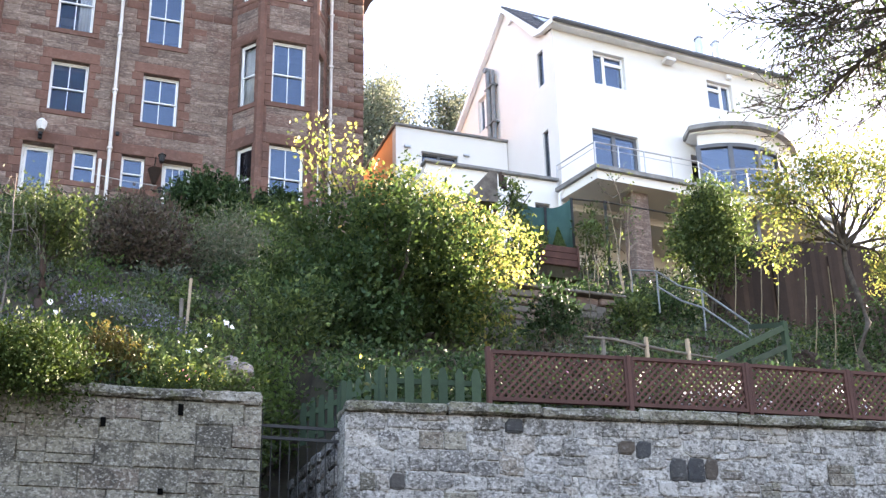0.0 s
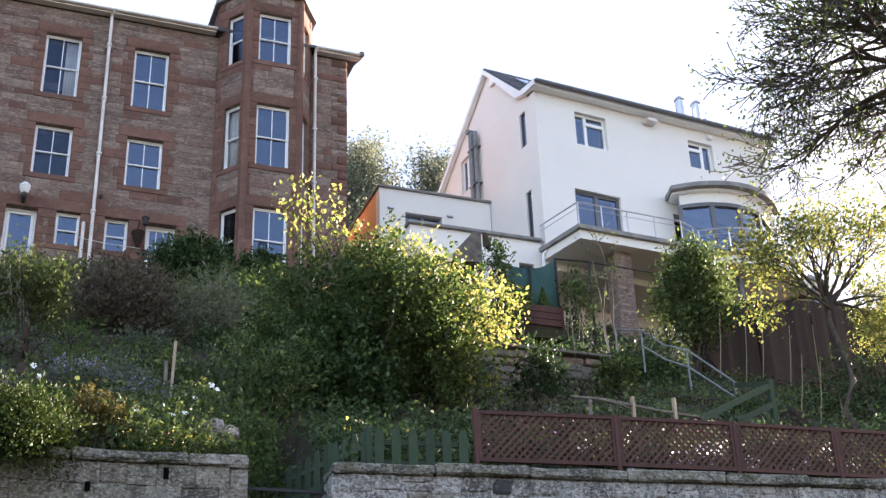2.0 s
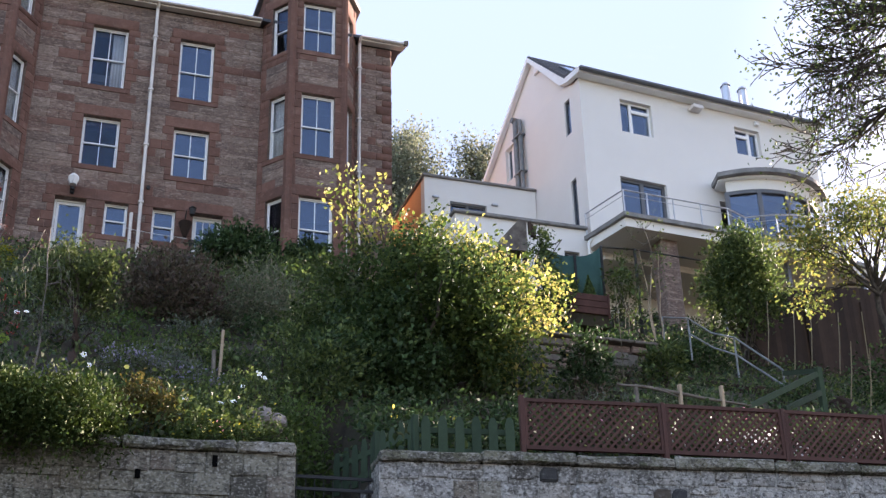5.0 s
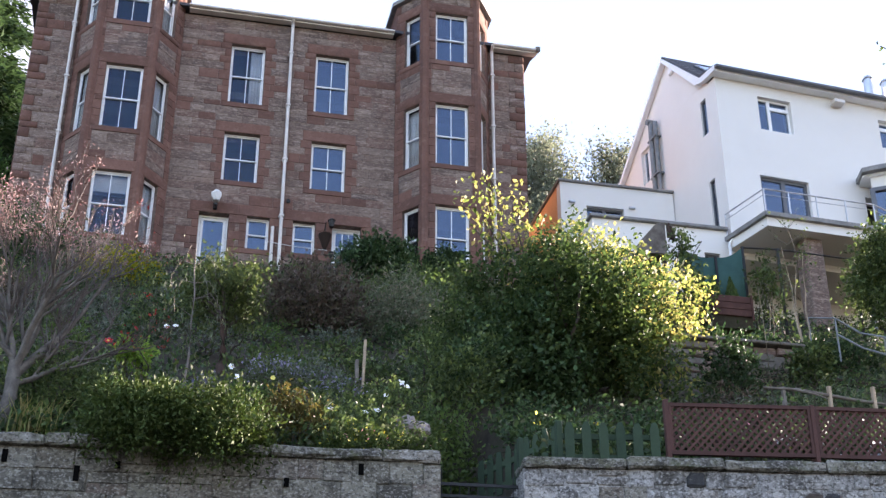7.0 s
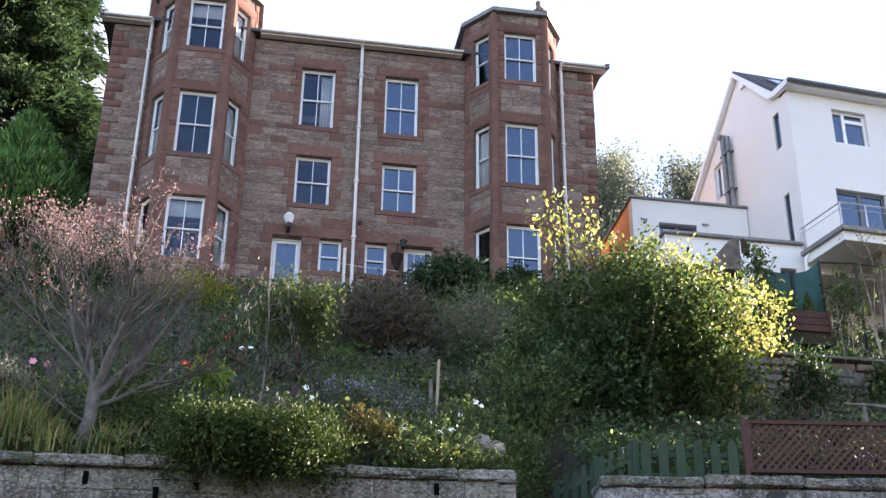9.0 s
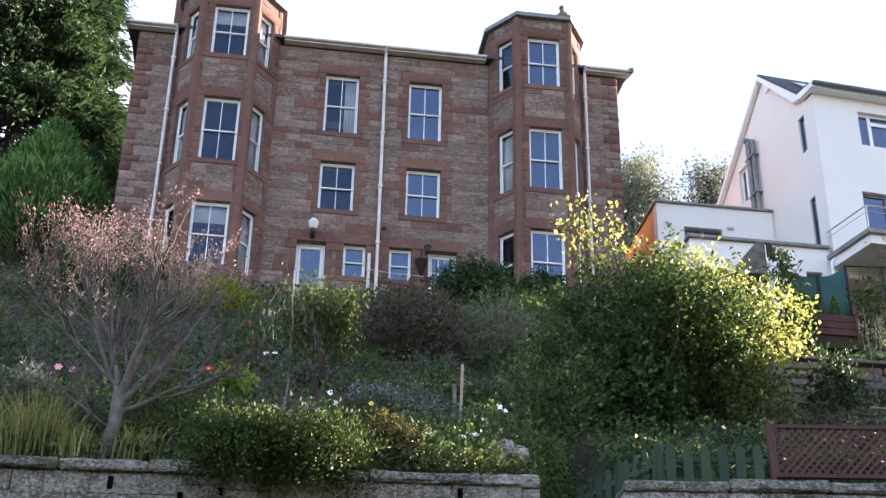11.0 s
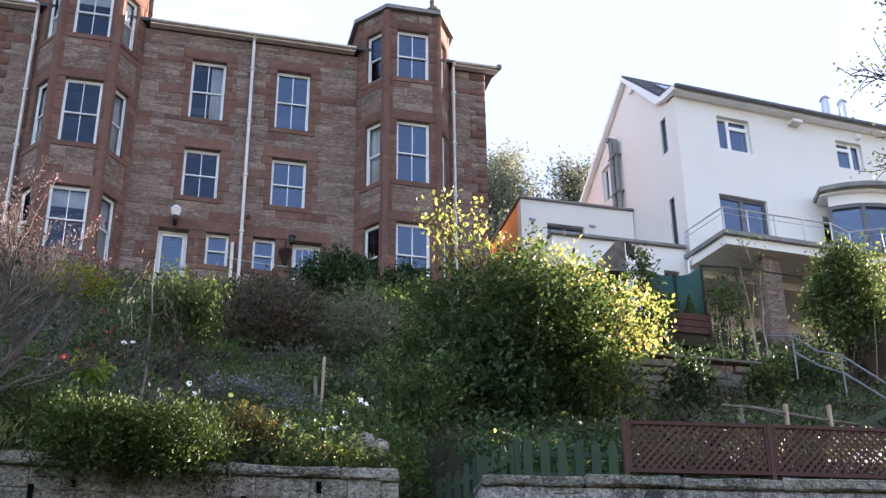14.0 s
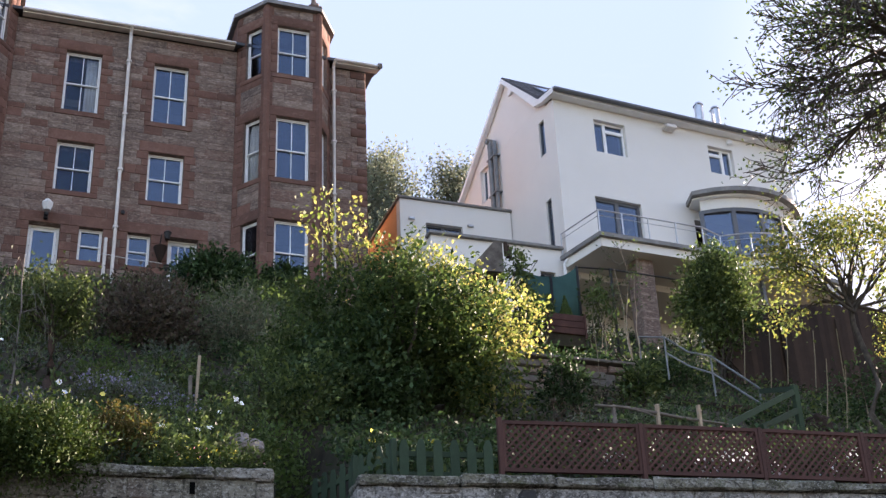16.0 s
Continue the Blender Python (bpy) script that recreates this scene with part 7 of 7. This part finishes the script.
shrub("green_shrub", "leafy plants with yellow flowers behind the pickets", (5.4, 13.3, 4.75), (0.8, 0.35, 0.3), "leaf_dark", 1400, 0.08, 516, extra=(("petal_yellow", 0.012, 0.05, "blossoms", "pale yellow flowers"),))
shrub("yellow_shrub", "tall shrub with yellow-green leaves before the board fence", (18.8, 17.5, 9.6), (0.55, 0.4, 0.7), "leaf_autumn", 5200, 0.065, 517, hollow=0.4)

# white-flowering plants and a red plank just behind the lattice
shrub("white_flower_clump", "low clump of small white flowers behind the lattice", (9.75, 12.35, 4.75), (0.55, 0.22, 0.25), "leaf_mid", 500, 0.06, 531, extra=(("petal_white", 0.5, 0.05, "blossoms", "small white flowers"),))
shrub("white_flower_clump", "low clump of small white flowers behind the lattice", (8.3, 12.5, 4.75), (0.4, 0.2, 0.22), "leaf_mid", 400, 0.06, 532, extra=(("petal_white", 0.22, 0.045, "blossoms", "small white flowers"),))
shrub("white_flower_clump", "low clump of small white flowers behind the lattice", (11.6, 12.3, 4.85), (0.4, 0.2, 0.25), "leaf_mid", 400, 0.06, 533, extra=(("petal_white", 0.35, 0.045, "blossoms", "small white flowers"),))
plank = root("red_plank", "short red-painted plank lying behind the wall coping", "plank", (7.3, 12.2, 4.35))
bm = bmesh.new()
box_local(bm, Matrix.Translation((7.35, 12.17, 4.33)) @ Matrix.Rotation(-0.14, 4, "Z"), 0.95, 0.04, 0.17, 0.006)
part("board", bm, "red_paint", plank)

# thin birch
rng = np.random.default_rng(520)
bi = root("young_birch", "thin young birch with pale stems and few yellow leaves", "tree", (12.9, 19.0, ground_z(12.9, 19.0)))
pa, tips = [], []
for dx in (0.0, 0.12, -0.1):
    pa.append(bent(rng, (12.9 + dx * 0.3, 19.0, ground_z(12.9, 19) - 0.1), (12.82 + dx * 2.2, 19.0, 11.3 - abs(dx) * 4), 0.022, 0.006, 7, 0.015))
for k in range(14):
    h = rng.uniform(9.6, 11.5)
    grow(rng, (12.8 + rng.normal() * 0.06, 19.0, h), (rng.normal() * 0.7, rng.normal() * 0.5, 0.7), 0.35, 0.008, 1, pa, tips, 3, 0.6, 0.6, 0.1, 0.1, 0.003)
tubes("stem", bi, "pale_wood", pa[:3], 6)
tubes("twig_spray", bi, "twig", pa[3:], 3)
q, d = tip_leaves(rng, tips, 2, 0.07)
foliage("crown", bi, "leaf_mid", rng, q, 0.065, 0.6, d, 0.3)

# apple tree with yellowing leaves behind the fence
rng = np.random.default_rng(530)
yt = root("autumn_tree", "spreading garden tree with sparse yellowing autumn leaves", "tree", (16.0, 16.2, ground_z(16.0, 16.2)))
pa, tips = [], []
pa.append(bent(rng, (16.05, 16.2, 5.8), (15.87, 16.1, 9.55), 0.06, 0.05, 6, 0.03))
for dx, dy, dz, ln in ((-0.9, 0.1, 0.5, 0.95), (-0.55, -0.2, 0.9, 0.9), (-0.1, 0.2, 1.0, 0.9), (0.6, -0.1, 0.8, 0.95), (-1.0, -0.3, 0.25, 0.9), (0.9, 0.2, 0.4, 1.0), (-0.75, 0.4, 0.65, 0.9), (0.2, -0.6, 0.7, 0.8), (0.8, -0.4, 0.6, 1.0), (0.4, 0.3, 1.0, 0.9), (-0.3, -0.5, 0.9, 0.9), (0.9, 0.0, 0.15, 1.0), (-0.9, 0.2, 0.0, 0.8)):
    n_ = math.sqrt(dx * dx + dy * dy + dz * dz)
    grow(rng, (15.88, 16.1, 9.4 + rng.uniform(-0.3, 0.12)), (dx / n_, dy / n_, dz / n_), ln, 0.042, 3, pa, tips, 3, 0.55, 0.72, 0.1, 0.1, 0.004)
tubes("trunk", yt, "bark", pa[:1], 9)
tubes("branching", yt, "bark", pa[1:], 4)
q, d = tip_leaves(rng, tips, 9, 0.16)
foliage("crown", yt, "leaf_autumn", rng, q, 0.085, 0.6, d, 0.3)

# tall tree at the edge with bare dark limbs and scattered small leaves
rng = np.random.default_rng(541)
tt = root("tall_tree", "tall tree with dark spreading limbs and sparse small leaves", "tree", (18.6, 14.4, ground_z(18.6, 14.4)))
pa, tips = [], []
pa.append(([(18.9, 14.4, 4.6), (18.5, 14.4, 7.0), (18.2, 14.3, 9.6), (17.9, 14.2, 12.0), (17.5, 14.1, 14.0), (17.1, 14.0, 16.5), (16.9, 14.0, 18.5)], [0.2, 0.18, 0.15, 0.12, 0.09, 0.065, 0.04]))
# limbs towards +x and along y are added, mostly unseen, for shade
for st_, d_, ln, r in (((17.9, 14.3, 11.0), (-0.65, 0.1, 1.0), 1.9, 0.08), ((17.6, 14.2, 11.9), (-0.75, -0.1, 0.95), 1.7, 0.08), ((17.3, 14.2, 12.6), (-0.75, 0.1, 0.9), 1.75, 0.09), ((17.0, 14.1, 13.6), (-0.7, 0.0, 0.8), 1.8, 0.08), ((16.8, 14.1, 14.3), (-0.9, 0.1, 0.4), 1.7, 0.07), ((17.6, 14.3, 11.5), (0.7, 0.1, 0.8), 2.0, 0.1), ((16.6, 14.0, 15.4), (0.3, 0.1, 1), 1.6, 0.07), ((16.5, 14.0, 15.8), (-0.6, 0.1, 0.9), 1.5, 0.06), ((17.9, 14.3, 10.5), (0.2, 0.95, 0.5), 2.1, 0.1), ((17.6, 14.3, 11.7), (-0.35, 0.9, 0.6), 2.0, 0.09), ((17.2, 14.2, 13.0), (0.4, 0.85, 0.6), 1.9, 0.09), ((17.9, 14.3, 10.8), (0.9, -0.3, 0.5), 2.1, 0.1), ((17.4, 14.2, 12.4), (0.85, 0.4, 0.6), 1.9, 0.09), ((17.7, 14.3, 11.2), (-0.2, -0.9, 0.6), 2.0, 0.09)):
    n_ = math.sqrt(sum(c * c for c in d_))
    tr_ = np.array(pa[0][0])
    st_ = (st_[0], st_[1], st_[2] + max(0.0, 13.5 - st_[2]))
    st_ = [float(np.interp(st_[2], tr_[:, 2], tr_[:, k_])) for k_ in range(3)]
    r = min(r, 0.8 * float(np.interp(st_[2], tr_[:, 2], pa[0][1])))
    grow(rng, st_, [c / n_ for c in d_], ln, r, 4, pa, tips, 4, 0.6, 0.69, 0.05, 0.15, 0.011)
tubes("trunk", tt, "bark", pa[:1], 10)
tubes("branching", tt, "bark", [x for x in pa[1:] if x[1][0] > 0.016], 5)
tubes("twig_spray", tt, "bark", [x for x in pa[1:] if x[1][0] <= 0.016], 3)
q, d = tip_leaves(rng, tips[::2], 3, 0.14)
foliage("crown", tt, "leaf_mid", rng, q, 0.085, 0.7, d, 0.3)


# conifers beside the sandstone house
def conifer(name, label, x, y, z0, z1, r, mat, n, seed, tiers, leaf=0.3, droop=0.25, power=0.75, rise=0.0, aspect=0.16):
    rng = np.random.default_rng(seed)
    ob = root(name, label, "conifer", (x, y, z0))
    pa = [([(x, y, z0 - 0.2), (x, y, (z0 + z1) / 2), (x, y, z1 - 0.3)], [0.28, 0.18, 0.03])]
    ps, os_ = [], []
    per = n // tiers
    for t in range(tiers):
        f = rng.random() ** 0.85
        zc = z0 + 0.6 + (z1 - z0 - 0.8) * f
        a = rng.uniform(0, 6.28)
        ln = r * (1 - f) ** power * rng.uniform(0.75, 1.1) + 0.12
        e = np.array([math.cos(a) * ln, math.sin(a) * ln, -droop * ln])
        pa.append(([(x, y, zc), (x + e[0] * 0.6, y + e[1] * 0.6, zc + e[2] * 0.5), (x + e[0], y + e[1], zc + e[2])], [0.05 * (1 - f) + 0.01, 0.02, 0.006]))
        u = np.sqrt(rng.uniform(0.15, 1.05, (per, 1)))
        q = np.array([x, y, zc]) + e * u + rng.normal(size=(per, 3)) * np.array([0.24, 0.24, 0.13]) * (0.35 + 0.65 * ln / r)
        ps.append(q)
        up_ = e / (np.linalg.norm(e) + 1e-9) + np.array([0, 0, rise])
        os_.append(np.tile(up_ / np.linalg.norm(up_), (per, 1)))
    tubes("trunk", ob, "bark", pa[:1], 8)
    tubes("branching", ob, "bark", pa[1:], 4)
    foliage("crown", ob, mat, rng, np.concatenate(ps), leaf, aspect, np.concatenate(os_), 0.65, 0.5)
    return ob


conifer("tall_conifer", "tall dark green conifer with drooping branches", -10.8, 37.5, 13.8, 40.0, 6.5, "leaf_conifer", 150000, 601, 1100, 0.46, 0.35, 0.75, 0.0, 0.2)
conifer("thuja", "bright green narrow thuja conifer", -7.2, 30.0, 12.7, 18.7, 2.5, "leaf_thuja", 40000, 602, 420, 0.24, -0.55, 1.0, 1.2, 0.22)
shrub("dark_shrub", "dark evergreen shrub beside the house corner", (-4.6, 26.3, 12.2), (1.0, 0.8, 0.9), "leaf_dark", 4200, 0.12, 603)
shrub("dark_shrub", "dark evergreen shrub on the upper bank", (-3.6, 24.6, 11.4), (1.3, 0.8, 0.9), "leaf_dark", 4200, 0.12, 604)
shrub("dark_shrub", "dark evergreen shrub on the upper bank", (-4.6, 22.0, 9.8), (0.8, 0.7, 0.8), "leaf_dark", 4200, 0.12, 605)
shrub("rust_shrub", "low rust-brown heather on the bank", (-2.9, 18.5, 8.2), (0.34, 0.3, 0.26), "leaf_brown", 1800, 0.06, 608, aspect=0.3)
shrub("grey_shrub", "grey-green lavender-like shrub on the bank", (-1.69, 19.4, 8.15), (0.78, 0.5, 0.22), "leaf_grey", 2800, 0.09, 606, aspect=0.25)
shrub("grey_shrub", "grey-green lavender-like shrub on the bank", (0.1, 20.3, 8.75), (0.7, 0.5, 0.3), "leaf_grey", 2200, 0.09, 607, aspect=0.25)


# wood behind the houses
def far_tree(x, y, z0, z1, r, seed, n=9000):
    rng = np.random.default_rng(seed)
    ob = root("woodland_tree", "tall thin-crowned woodland tree behind the houses", "tree", (x, y, z0), "woodland trees")
    pa, tips = [], []
    pa.append(bent(rng, (x, y, z0 - 0.3), (x + rng.normal() * 0.3, y, z1 - 2.0), 0.22, 0.05, 6, 0.012))
    ps = []
    for k in range(26):
        f = rng.uniform(0.3, 1.0)
        h = z0 + (z1 - z0 - 1.0) * f
        a = rng.uniform(0, 6.28)
        ln = r * (0.45 + 0.55 * math.sin(math.pi * min(1, (f - 0.15) / 0.9)))
        e = np.array([x + math.cos(a) * ln, y + math.sin(a) * ln, h + ln * rng.uniform(0.6, 1.1)])
        pa.append(bent(rng, (x, y, h), e, 0.05, 0.01, 4, 0.06))
        per = n // 26
        u = rng.uniform(0.3, 1.05, (per, 1))
        ps.append(np.array([x, y, h]) + (e - [x, y, h]) * u + rng.normal(size=(per, 3)) * 0.42)
    tubes("trunk", ob, "bark", pa[:1], 7)
    tubes("branching", ob, "bark", pa[1:], 4)
    q = np.concatenate(ps)
    q = q[q[:, 2] < z1]
    foliage("crown", ob, "leaf_wood", rng, q, 0.16, 0.55)


for k, (x, y, zt, r) in enumerate(((15.6, 44, 26.8, 1.5), (16.9, 45, 28.6, 1.4), (18.0, 46, 29.4, 1.5), (18.9, 48, 29.3, 1.2), (20.9, 44.5, 28.6, 1.3), (21.9, 45, 28.4, 1.4), (14.4, 43, 25.5, 1.4), (23.3, 46, 27.5, 1.3), (17.4, 42.5, 24.5, 1.5), (19.6, 43, 24.0, 1.3), (21.2, 42.5, 24.0, 1.3), (15.2, 41, 23.0, 1.3))):
    far_tree(x, y, ground_z(x, y), zt, r, 700 + k)
